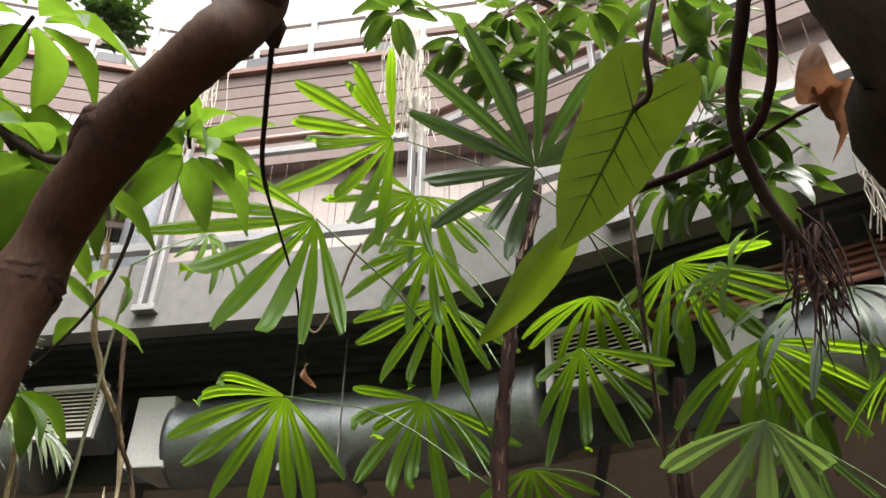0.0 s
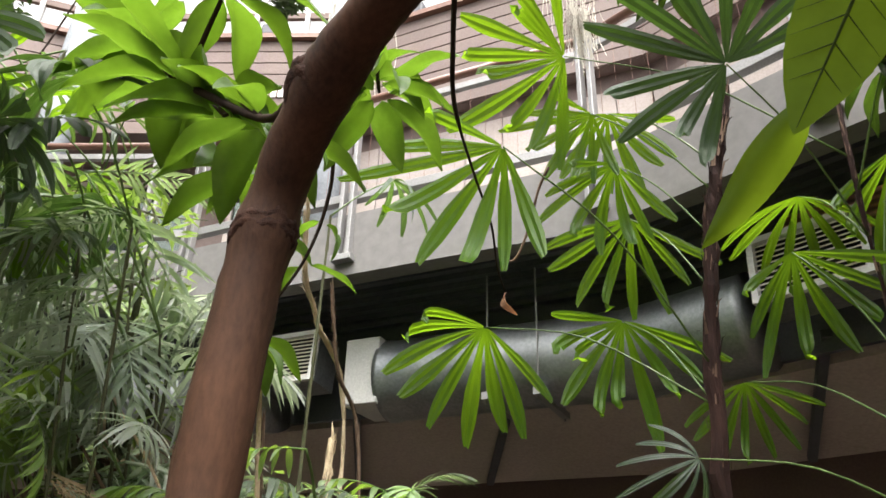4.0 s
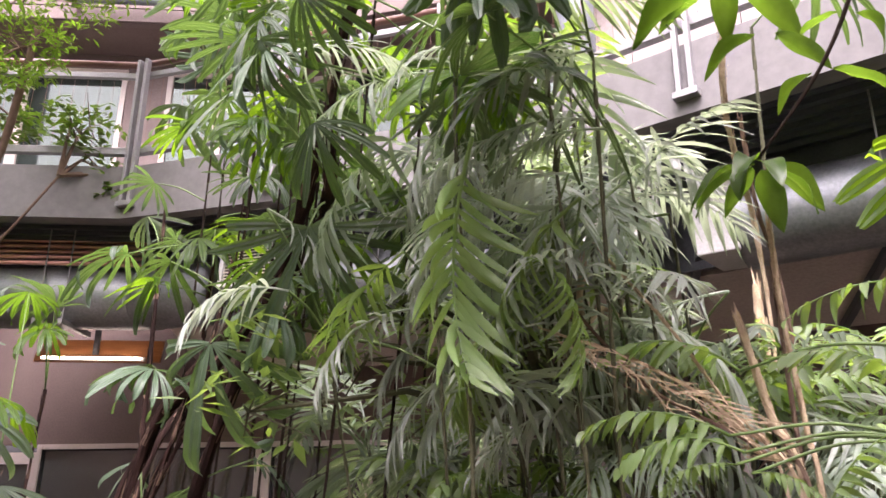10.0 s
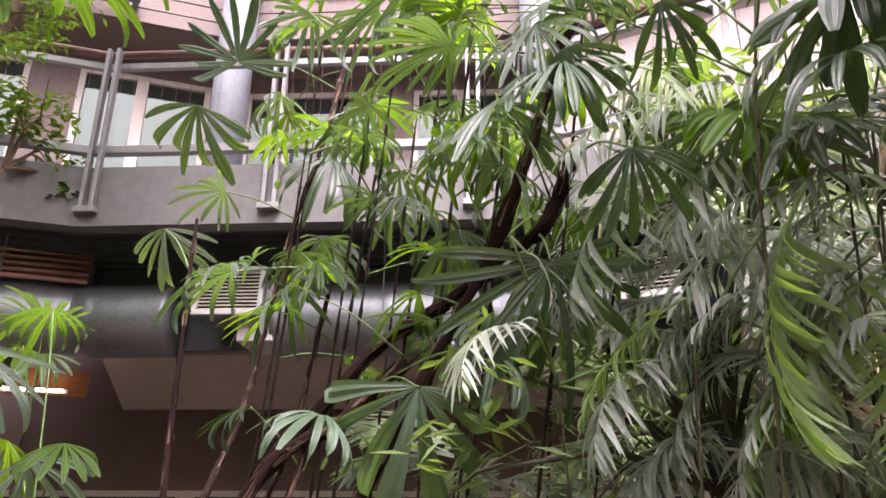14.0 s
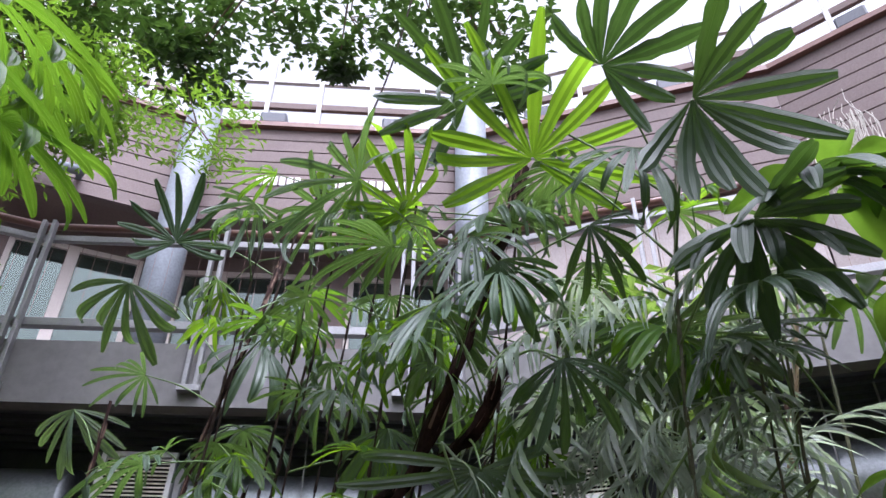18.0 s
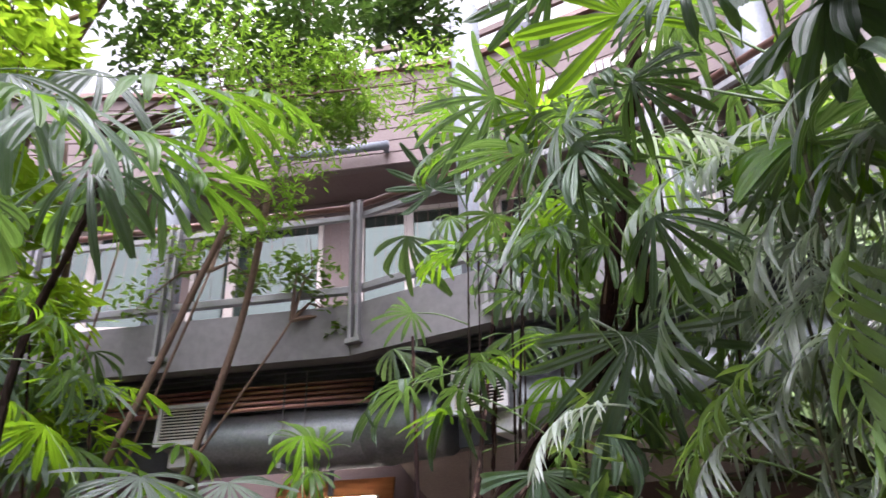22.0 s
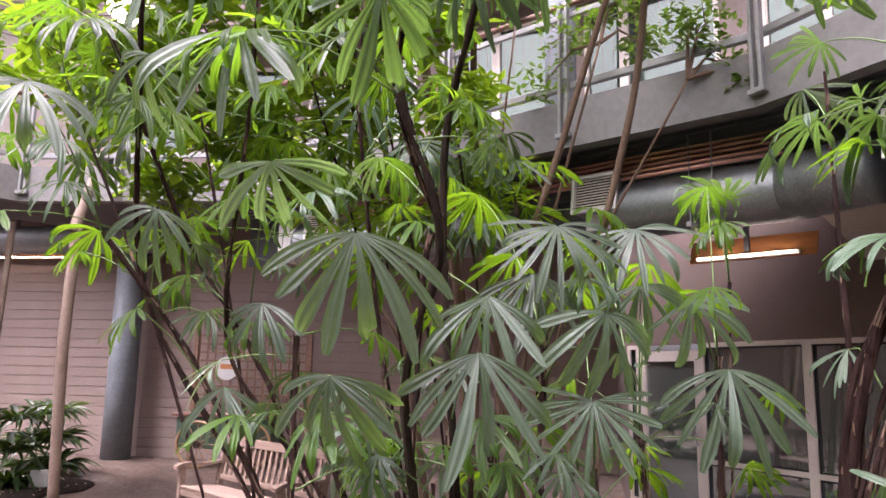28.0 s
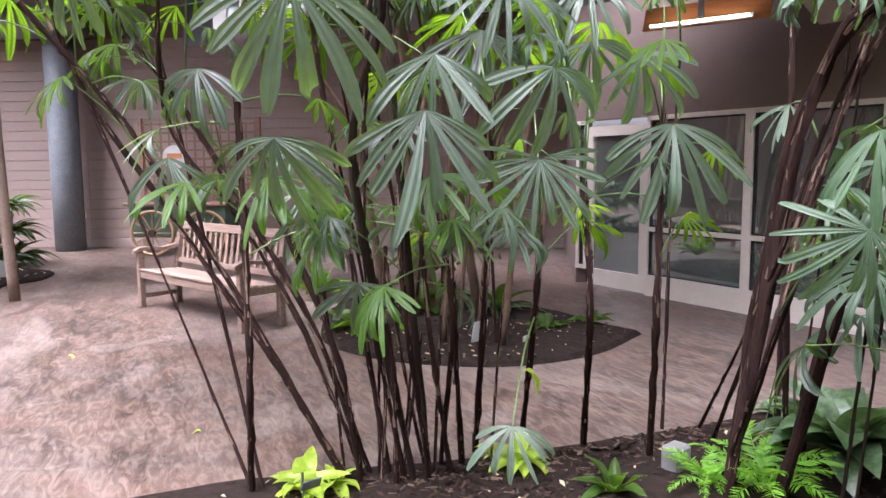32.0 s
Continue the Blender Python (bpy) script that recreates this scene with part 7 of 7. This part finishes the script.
for k, pts in enumerate(([(-6.9, 2.6, 0), (-6.4, 2.6, 2.0), (-5.8, 2.7, 3.6), (-5.4, 2.6, 4.6)], [(-7.2, 2.2, 0), (-6.9, 2.2, 2.0), (-6.3, 2.4, 3.4), (-5.9, 2.6, 4.5)])):
    bm = bmesh.new()
    tube(bm, spline(pts, 6), 0.025, 8, True, 0.1, random.Random(k))
    v = thing("climbing_vine", pts[0], "bare brown climbing stem below the balcony", "vine", "bare vines")
    o = part("stem", bm, tan_bark, v, smooth=True)
    o.matrix_local = Matrix.Translation(-Vector(pts[0]))
# tan trunks on the far side
for k, (pts, r) in enumerate((([(-11.3, -1.6, 0), (-10.95, -1.61, 1.87), (-10.82, -1.57, 3.20), (-10.81, -1.59, 3.29), (-11.0, -1.3, 4.5)], 0.062), ([(-11.6, -2.4, 0), (-11.6, -2.45, 1.6), (-11.5, -2.4, 3.4)], 0.04))):
    bm = bmesh.new()
    tube(bm, spline(pts, 6), r, 12, True, 0.05, random.Random(k))
    v = thing("slender_tree", pts[0], "smooth tan slender tree in the far planting bed", "tree", "far trees")
    o = part("trunk", bm, smooth_tan, v, smooth=True)
    o.matrix_local = Matrix.Translation(-Vector(pts[0]))

# ---- roof frame, wall pipe, letters ----
m, length = seg(UPPER[2], UPPER[3])
g = thing("wall_pipe", label="grey metal pipe bracketed to the boarded wall", category="pipe", m=m)
bm = bmesh.new()
tube(bm, [(length - 2.6, -0.13, 6.98), (length - 1.05, -0.13, 6.98)], 0.055, 14)
part("pipe", bm, zinc_paint, g, smooth=True)
for x in (length - 2.5, length - 1.1):
    part("bracket", boxed((x - 0.03, -0.13, 6.95), (x + 0.03, 0, 7.01), 0.004), zinc_paint, g)
m, length = seg(UPPER[3], UPPER[4])
sign = thing("wall_sign", label="white raised letters on the pink boarded wall", category="sign", m=m)
x = 0.75
for k in range(23):
    if k in (6, 7):
        x += 0.08
        continue
    part("letter_bar", boxed((x, -0.03, 7.30), (x + 0.062, -0.005, 7.43), 0.004), letter_white, sign)
    x += 0.088
for i in range(2, 6):
    a, b = UPPER[i], UPPER[i + 1]
    m, length = seg(outward(a, 0.25), outward(b, 0.25))
    r = thing("roof_frame", label="white roof frame with dark rails and clerestory bars above the wall", category="roof frame", group="roof frames", kind="structure", m=m)
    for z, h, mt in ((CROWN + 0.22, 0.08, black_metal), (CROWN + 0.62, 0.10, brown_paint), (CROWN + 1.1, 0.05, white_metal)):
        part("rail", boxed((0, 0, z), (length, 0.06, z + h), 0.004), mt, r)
    n = 5
    for k in range(n + 1):
        x = k * length / n
        part("upright", boxed((x - 0.03, -0.02, CROWN + 0.07), (x + 0.03, 0.08, CROWN + 1.5), 0.004), white_metal, r)
    for k in range(2):
        x = (0.25 + 0.45 * k) * length
        part("floodlight", boxed((x - 0.16, -0.25, CROWN + 0.12), (x + 0.16, -0.02, CROWN + 0.30), 0.02), black_metal, r, "black floodlight box")

# ---- planting beds ----
def bed(name, outline, label, seed):
    rng = random.Random(seed)
    bm = bmesh.new()
    c = sum((Vector((*p, 0)) for p in outline), Vector()) / len(outline)
    O = spline([Vector((*p, 0)) for p in outline + outline[:1]], 6)[:-1]
    rings = []
    for f, h in ((1.0, 0.004), (0.97, 0.035), (0.8, 0.06), (0.5, 0.07), (0.2, 0.08)):
        rings.append([bm.verts.new(c + (p - c) * f + Vector((0, 0, h + rng.uniform(-0.01, 0.01) * (f < 1)))) for p in O])
    for a, b in zip(rings, rings[1:]):
        for k in range(len(a)):
            bm.faces.new((a[k], a[(k + 1) % len(a)], b[(k + 1) % len(a)], b[k]))
    bm.faces.new(rings[-1])
    bmesh.ops.recalc_face_normals(bm, faces=bm.faces)
    o = part(name, bm, mulch_mat)
    tagged(o, label, "planting bed", kind="structure")
    vs, fs = [], []
    for _ in range(900):
        a, f = rng.choice(O), rng.random() ** 0.5 * 0.97
        p = c + (a - c) * f + Vector((0, 0, 0.035 + 0.045 * (1 - f)))
        d = Vector((rng.uniform(-1, 1), rng.uniform(-1, 1), rng.uniform(-0.3, 0.5))).normalized() * rng.uniform(0.015, 0.05)
        s = d.cross(Vector((0, 0, 1))) * rng.uniform(0.2, 0.5)
        b = len(vs)
        vs += [tuple(p - d - s), tuple(p + d - s * 0.6), tuple(p + d + s), tuple(p - d + s * 0.7)]
        fs.append((b, b + 1, b + 2, b + 3))
    me = bpy.data.meshes.new("bark_chips")
    me.from_pydata(vs, [], fs)
    me.materials.append(chip_mat)
    tagged(new("bark_chips", me), "loose dark bark chips on the bed", "mulch", kind="stuff")
    vs, fs = [], []
    for _ in range(170):
        a, f = rng.choice(O), rng.random() ** 0.5 * 0.95
        p = c + (a - c) * f + Vector((0, 0, 0.06 + 0.035 * (1 - f)))
        an = rng.uniform(0, 6.28)
        d = Vector((math.cos(an), math.sin(an), 0.2)) * rng.uniform(0.012, 0.03)
        s = d.cross(Vector((0, 0, 1))) * 0.35
        b = len(vs)
        vs += [tuple(p - d), tuple(p - s), tuple(p + d), tuple(p + s + Vector((0, 0, 0.008)))]
        fs.append((b, b + 1, b + 2, b + 3))
    me = bpy.data.meshes.new("fallen_leaves")
    me.from_pydata(vs, [], fs)
    me.materials.append(dry_fibre)
    tagged(new("fallen_leaves", me), "pale fallen leaves on the bed", "leaves", kind="stuff")
    return o


bed("planting_bed", [(-5.15, 0.2), (-5.05, 0.95), (-4.95, 1.5), (-4.92, 2.1), (-4.9, 2.9), (-4.85, 3.6), (-3.9, 4.2), (-2.0, 4.4), (-0.2, 4.2), (1.6, 3.4), (2.2, 2.2), (1.8, 0.9), (0.6, 0.75), (-1.0, 0.7), (-2.4, 0.75), (-3.4, 0.35), (-4.2, -0.7), (-5.0, -0.7)], "dark mulch planting bed under the palms", 51)
bed("planting_bed", [(-7.0, 4.05), (-6.55, 3.3), (-6.46, 2.6), (-6.66, 2.06), (-7.15, 1.55), (-8.0, 1.33), (-9.6, 1.9), (-10.0, 2.9), (-9.0, 3.6)], "round dark mulch bed with low plants beside the bench", 52)
bed("planting_bed", [(-12.6, -1.9), (-13.0, -1.5), (-14.0, -1.6), (-14.6, -3.0), (-14.0, -4.5), (-12.4, -4.6), (-11.0, -3.6), (-11.0, -2.2)], "far planting bed with strap-leaved plants", 53)

# thicker layer of chips along the path's edge
rng = random.Random(54)
vs, fs = [], []
for _ in range(5200):
    p = Vector((rng.uniform(-4.82, -3.6), rng.uniform(0.5, 3.3), rng.uniform(0.050, 0.068)))
    if p.x < -4.78:
        p.z -= 0.02
    d = Vector((rng.uniform(-1, 1), rng.uniform(-1, 1), rng.uniform(-0.12, 0.15))).normalized() * rng.uniform(0.008, 0.028)
    w = d.cross(Vector((rng.uniform(-0.25, 0.25), rng.uniform(-0.25, 0.25), 1))) * rng.uniform(0.2, 0.6)
    b = len(vs)
    vs += [tuple(p - d - w), tuple(p + d - w * 0.6), tuple(p + d + w), tuple(p - d + w * 0.7)]
    fs.append((b, b + 1, b + 2, b + 3))
me = bpy.data.meshes.new("bark_chips")
me.from_pydata(vs, [], fs)
me.materials.append(chip_mat)
tagged(new("bark_chips", me), "loose dark bark chips along the bed's edge", "mulch", kind="stuff")

# ---- low plants ----
def low_plant(name, at, meshes, n, size, label, seed, up=0.9, spread=1.0, category="plant", group=""):
    rng = random.Random(seed)
    at = Vector(at)
    t = thing(name, at, label, category, group)
    for k in range(n):
        a = k * 2.4 + rng.uniform(-0.3, 0.3)
        el = up * (1 - 0.75 * (k / n) ** 0.8) + rng.uniform(-0.12, 0.12)
        d = Vector((math.cos(a) * spread, math.sin(a) * spread, math.sin(el) / max(0.2, math.cos(el))))
        s = size * rng.uniform(0.7, 1.15)
        o = Vector((math.cos(a), math.sin(a), 0)) * 0.02 + Vector((0, 0, 0.05))
        share("leaf", meshes[rng.randrange(len(meshes))], t, Matrix.Translation(o) @ axes(d) @ Matrix.Rotation(rng.uniform(-0.4, 0.4), 4, "Y") @ Matrix.Diagonal((s, s, s, 1)))
    return t


spotted = leaf_mat("spotted_leaf", (0.018, 0.050, 0.022), (0.17, 0.25, 0.13), (0.25, 0.45, 0.08), 0.3, 0.22, 0.2, (14, 14, 14), spec=0.8)
DIEF = [oval_mesh("leaf", 400 + k, spotted, 0.42, 0.85, 0.9 + 0.2 * k, 0.02) for k in range(3)]
LIME = [oval_mesh("leaf", 410 + k, lime_mat, 0.34, 0.8, 1.0 + 0.3 * k, 0.03) for k in range(3)]
STRAP = [oval_mesh("leaf", 420 + k, dark_broad_mat, 0.13, 0.7, 1.2 + 0.3 * k, 0.01) for k in range(3)]
FERN = [frond_mesh("frond", 430 + k, 20, fern_mat, 1.1 + 0.2 * k, 0.16, 0.03, 0.4, 1.3) for k in range(3)]
low_plant("dumb_cane", (-4.0, 2.98, 0.12), DIEF, 34, 0.46, "dumb cane with broad pale-splashed green leaves", 61, 1.1)
low_plant("fern", (-3.98, 2.5, 0.04), FERN, 26, 0.34, "bright green fern in the mulch", 62, 0.9)
low_plant("fern", (-4.1, 2.3, 0.04), FERN, 16, 0.22, "bright green fern in the mulch", 63, 0.9)
low_plant("lime_plant", (-4.81, 0.59, 0.00), LIME, 15, 0.22, "low plant with yellow-green leaves at the bed edge", 64, 1.0, group="lime plants")
low_plant("lime_plant", (-4.72, 1.64, 0.00), LIME, 15, 0.22, "low plant with yellow-green leaves at the bed edge", 65, 1.0, group="lime plants")
low_plant("lime_plant", (-4.79, 0.72, 0.00), LIME, 12, 0.2, "low plant with yellow-green leaves at the bed edge", 66, 1.0, group="lime plants")
low_plant("small_aroid", (-4.25, 1.89, 0.00), OVAL, 12, 0.2, "small dark green broad-leaved plant in the mulch", 67, 1.1)
low_plant("small_aroid", (-4.81, 3.40, 0.00), DIEF, 10, 0.18, "small striped green plant in the mulch", 68, 0.9)
low_plant("ground_plant", (-7.38, 3.30, 0.00), OVAL, 14, 0.26, "low dark green plant in the round bed", 69, 0.7, group="bed plants")
low_plant("ground_plant", (-7.44, 3.78, 0.00), OVAL, 10, 0.2, "low dark green plant in the round bed", 70, 0.7, group="bed plants")
low_plant("ground_plant", (-8.06, 1.72, 0.00), OVAL, 16, 0.4, "low dark green plant in the round bed", 71, 0.9, group="bed plants")
low_plant("ground_plant", (-8.26, 3.20, 0.00), STRAP, 20, 0.6, "green strap-leaved plant in the round bed", 72, 1.2, group="bed plants")
low_plant("ground_plant", (-8.54, 2.56, 0.00), OVAL, 18, 0.45, "leafy green plant in the round bed", 73, 1.1, group="bed plants")
low_plant("ground_plant", (-9.95, 1.75, 0.00), OVAL, 18, 0.45, "leafy green plant in the round bed", 74, 1.1, group="bed plants")
for k, q in enumerate(((-14.98, -2.23, 0.00), (-14.37, -2.43, 0.00), (-13.20, -2.48, 0.00))):
    q = Vector(q)
    for j in range(3):
        low_plant("dracaena", q + Vector((0, 0, 0.02 + 0.42 * j)), STRAP, 40, 0.72 - 0.07 * j, "dark green strap-leaved dracaena in the far bed", 80 + 3 * k + j, 1.0, group="far dracaenas")
low_plant("spider_plant", (-13.63, -2.41, 0.00), [oval_mesh("leaf", 440, moss_pale, 0.1, 0.7, 1.4, 0.01)], 16, 0.4, "pale variegated grass-like plant in the far bed", 95, 0.9)
# dense planting right of the bundle
feather_palm((-4.0, 3.5, 0), [(-4.0, 3.4, 0.9), (-3.6, 3.3, 1.2)], "low feather palm at the bed's back", 96, 8, 0.6, FROND_B, -0.2, 0.9)
fan_palm([[(-3.6, 2.9, 0), (-3.55, 2.8, 0.8), (-3.5, 2.7, 1.5)], [(-3.3, 2.5, 0), (-3.25, 2.4, 0.7), (-3.2, 2.3, 1.2)]], [], "low lady palm with dark hanging fans", 97, 7, ("hang", "mid"), 0.34, 0.3)

yellow = thing("yellow_leaf", (-4.29, 1.46, 0.66), "single yellow-green leaf hanging from a cane", "leaf")
o0 = yellow.matrix_world.translation.copy()
add_leaf(yellow, Matrix.Translation(-o0), LIME[0], o0, Vector((-0.1, 0.35, -0.3)), 0.17, "blade", 0.4)
for q in ((-5.90, 0.19, 0.00), (-8.16, -0.73, 0.00), (-5.24, 1.73, 0.00)):
    o = share("fallen_leaf", LIME[1], None, Matrix.Translation(Vector(q) + Vector((0, 0, 0.012))) @ Matrix.Rotation(q[0] * 7, 4, "Z") @ Matrix.Scale(0.09, 4))
    tagged(o, "small yellow leaf fallen on the concrete floor", "leaf", "fallen leaves")

# ---- small things on the ground ----
def marker(at, name, lo, hi, mat, label, tilt=0.0, rz=0.0):
    t = thing(name, at, label, "sign")
    t.matrix_world = Matrix.Translation(at) @ Matrix.Rotation(rz, 4, "Z")
    part("plate", boxed(lo, hi, 0.003, Matrix.Rotation(tilt, 4, "X")), mat, t)
    part("stake", boxed((-0.006, 0.0, 0), (0.006, 0.006, hi[2] * 0.9)), black_metal, t)
    return t


FACE = radians(-70)
marker((-7.06, 2.45, 0.00), "plant_sign", (-0.08, -0.01, 0.08), (0.08, 0.0, 0.26), white_metal, "small white information sign in the round bed", -0.2, FACE)
marker((-6.94, 2.82, 0.00), "plant_tag", (-0.025, -0.004, 0.0), (0.025, 0.0, 0.12), white_metal, "white plant tag stuck in the mulch", -0.2, FACE)
marker((-4.70, 0.56, 0.00), "plant_tag", (-0.05, -0.006, 0.14), (0.05, 0.0, 0.2), zinc_paint, "grey plant label on a stake", -0.5, FACE)
marker((-13.02, -2.08, 0.00), "plant_sign", (-0.12, -0.01, 0.05), (0.12, 0.0, 0.3), white_metal, "white information sign in the far bed", -0.2, FACE)
o = part("white_block", boxed((-0.06, -0.05, 0), (0.06, 0.05, 0.15), 0.012), concrete_white)
o.matrix_world = Matrix.Translation((-4.34, 2.31, 0.00)) @ Matrix.Translation((0, 0, 0.03)) @ Matrix.Rotation(FACE, 4, "Z")
tagged(o, "small white concrete block among the ferns", "block")


# ---- teak bench ----
def bench(m):
    b = thing("garden_bench", label="weathered teak garden bench with slatted back and curved arms", category="bench", m=m)
    L, D = 2.05, 0.5
    def bar(name, lo, hi, bv=0.006, rot=None):
        return part(name, boxed(lo, hi, bv, rot), teak, b)
    for x in (0, L - 0.065):
        bar("front_leg", (x, 0, 0), (x + 0.065, 0.065, 0.62))
        bm = bmesh.new()
        box(bm, (x, D - 0.065, 0), (x + 0.065, D, 0.42), bevel=0.006)
        box(bm, (x, D - 0.065, 0.40), (x + 0.065, D, 0.94), Matrix.Translation((0, D, 0.4)) @ Matrix.Rotation(radians(-9), 4, "X") @ Matrix.Translation((0, -D, -0.4)), 0.006)
        part("back_leg", bm, teak, b)
        bar("side_rail", (x + 0.015, 0.065, 0.33), (x + 0.05, D - 0.065, 0.41))
        bar("stretcher", (x + 0.02, 0.065, 0.10), (x + 0.045, D - 0.065, 0.15))
        bm = bmesh.new()
        P = [(x + 0.032, -0.05, 0.615), (x + 0.032, 0.03, 0.645), (x + 0.032, 0.15, 0.65), (x + 0.032, 0.3, 0.635), (x + 0.032, 0.47, 0.66)]
        rows = []
        for p in spline(P, 4):
            rows.append([bm.verts.new((x + dx, p.y, p.z + dz)) for dx, dz in ((-0.008, 0.018), (0.073, 0.018), (0.075, -0.018), (-0.01, -0.018))])
        for r0, r1 in zip(rows, rows[1:]):
            for k in range(4):
                bm.faces.new((r0[k], r1[k], r1[(k + 1) % 4], r0[(k + 1) % 4]))
        bm.faces.new(rows[0])
        bm.faces.new(rows[-1][::-1])
        bmesh.ops.recalc_face_normals(bm, faces=bm.faces)
        part("arm", bm, teak, b)
    bar("front_rail", (0.065, 0.01, 0.33), (L - 0.065, 0.045, 0.41))
    for k in range(6):
        y = 0.0 + k * 0.078
        bar("seat_slat", (0.04, y, 0.412 - 0.01 * k * 0.6), (L - 0.04, y + 0.066, 0.434 - 0.01 * k * 0.6), 0.004)
    R = Matrix.Translation((0, D, 0.4)) @ Matrix.Rotation(radians(-9), 4, "X") @ Matrix.Translation((0, -D, -0.4))
    bar("top_rail", (0.065, D - 0.055, 0.84), (L - 0.065, D - 0.015, 0.93), 0.006, R)
    bar("lower_back_rail", (0.065, D - 0.05, 0.46), (L - 0.065, D - 0.02, 0.52), 0.006, R)
    n = 17
    for k in range(n):
        x = 0.11 + k * (L - 0.28) / (n - 1)
        bar("back_slat", (x, D - 0.043, 0.52), (x + 0.045, D - 0.025, 0.84), 0.003, R)
    return b


p0, p1 = Vector((-10.30, -0.24, 0)), Vector((-8.42, 0.71, 0))
ax = (p1 - p0).normalized()
ay = Vector((-ax.y, ax.x, 0))
bench(Matrix(((ax.x, ay.x, 0, p0.x), (ax.y, ay.y, 0, p0.y), (0, 0, 1, 0), (0, 0, 0, 1))))


# ---- green cart with spoked wheels, lattice behind ----
green_paint = surface("green_cart_paint", (0.05, 0.09, 0.06), (0.09, 0.14, 0.10), 3, 60, 0.55, relief=0.2)
wheel_wood = surface("wheel_wood", (0.20, 0.115, 0.055), (0.32, 0.20, 0.10), 6, 70, 0.6, relief=0.2)
cm = Matrix.Translation((-15.4, -0.2, 0)) @ Matrix.Rotation(radians(64), 4, "Z")
cart = thing("flower_cart", label="dark green wooden cart with spoked wooden wheels", category="cart", m=cm)
part("body", boxed((-0.35, 0.1, 0.32), (1.4, 0.75, 0.86), 0.015), green_paint, cart)
part("top", boxed((-0.42, 0.03, 0.87), (1.46, 0.8, 0.92), 0.008), brown_rail, cart, "brown plank top")
for wx in (0.1, 1.05):
    wm = Matrix.Translation((wx, 0.03, 0.4))
    wh = thing("wheel", m=Matrix.Identity(4))
    wh.parent = cart
    wh.matrix_local = wm
    bm = bmesh.new()
    tube(bm, [(0.38 * math.cos(a * math.pi / 14), 0, 0.38 * math.sin(a * math.pi / 14)) for a in range(29)], 0.028, 8, False)
    part("rim", bm, wheel_wood, wh, smooth=True)
    bm = bmesh.new()
    tube(bm, [(0, -0.05, 0), (0, 0.05, 0)], 0.06, 12)
    part("hub", bm, bark_dark, wh, "dark hub")
    for a in range(12):
        bm = bmesh.new()
        an = a * math.pi / 6
        tube(bm, [(0.05 * math.cos(an), 0, 0.05 * math.sin(an)), (0.36 * math.cos(an), 0, 0.36 * math.sin(an))], 0.011, 6)
        part("spoke", bm, wheel_wood, wh)
lm = Matrix.Translation((-15.9, 0.35, 0)) @ Matrix.Rotation(radians(64), 4, "Z")
lat = thing("lattice_panel", label="orange-brown square wooden lattice standing behind the cart", category="lattice", m=lm)
lattice_wood = surface("lattice_wood", (0.16, 0.085, 0.055), (0.27, 0.16, 0.11), 3, 60, 0.6, relief=0.15, stretch=(1, 8, 8))
for k in range(14):
    part("slat", boxed((-0.6 + k * 0.16, 0, 0.9), (-0.565 + k * 0.16, 0.015, 2.35)), lattice_wood, lat)
for k in range(10):
    part("slat", boxed((-0.6, -0.016, 0.9 + k * 0.155), (1.52, -0.001, 0.935 + k * 0.155)), lattice_wood, lat)
for x in (-0.68, 1.52):
    part("post", boxed((x, -0.03, 0), (x + 0.08, 0.05, 2.42), 0.005), lattice_wood, lat)
bm = bmesh.new()
tube(bm, [(0, 0, 0), (0, -0.02, 0)], 0.22, 24)
o = part("round_plate", bm, white_metal)
o.matrix_world = lm @ Matrix.Translation((0.0, -0.03, 1.72))
tagged(o, "round white plate with a coloured picture hung on the lattice", "plate")
part("picture", boxed((-0.13, -0.026, -0.02), (0.15, -0.0215, 0.07)), orange_wood, o, "orange and blue blurred picture")
m, length = seg((-22.5, -12.0), (-17.35, -1.2))
strip_lamp(m @ Matrix.Translation((length - 4.2, -0.3, 3.85)), 2.6, "strip lamps under the balcony")
m, length = seg((-22.5, -12.0), (-17.35, -1.2))
g = thing("air_duct", label="round grey duct along the top of the far wall", category="duct", m=m)
bm = bmesh.new()
tube(bm, [(length - 8, -0.8, 4.12), (length + 0.5, -0.8, 4.12)], 0.28, 20)
part("duct_pipe", bm, galvanised, g, smooth=True)
part("strap", boxed((length - 3, -1.09, 3.83), (length - 2.95, -0.51, 4.42)), steel_rail, g)
# bowl lamp above the palms
o = thing("bowl_lamp", (-7.77, -0.82, 4.52), "lit white bowl lamp hanging among the palms", "lamp")
bm = bmesh.new()
tube(bm, [(0, 0, 0.0), (0, 0, 0.05), (0, 0, 0.1), (0, 0, 0.14)], [0.12, 0.19, 0.2, 0.16], 20)
part("bowl", bm, tube_light, o, "glowing white bowl", True)
bm = bmesh.new()
tube(bm, [(0, 0, 0.14), (0, 0, 3.0)], 0.008, 6)
part("cord", bm, black_metal, o)
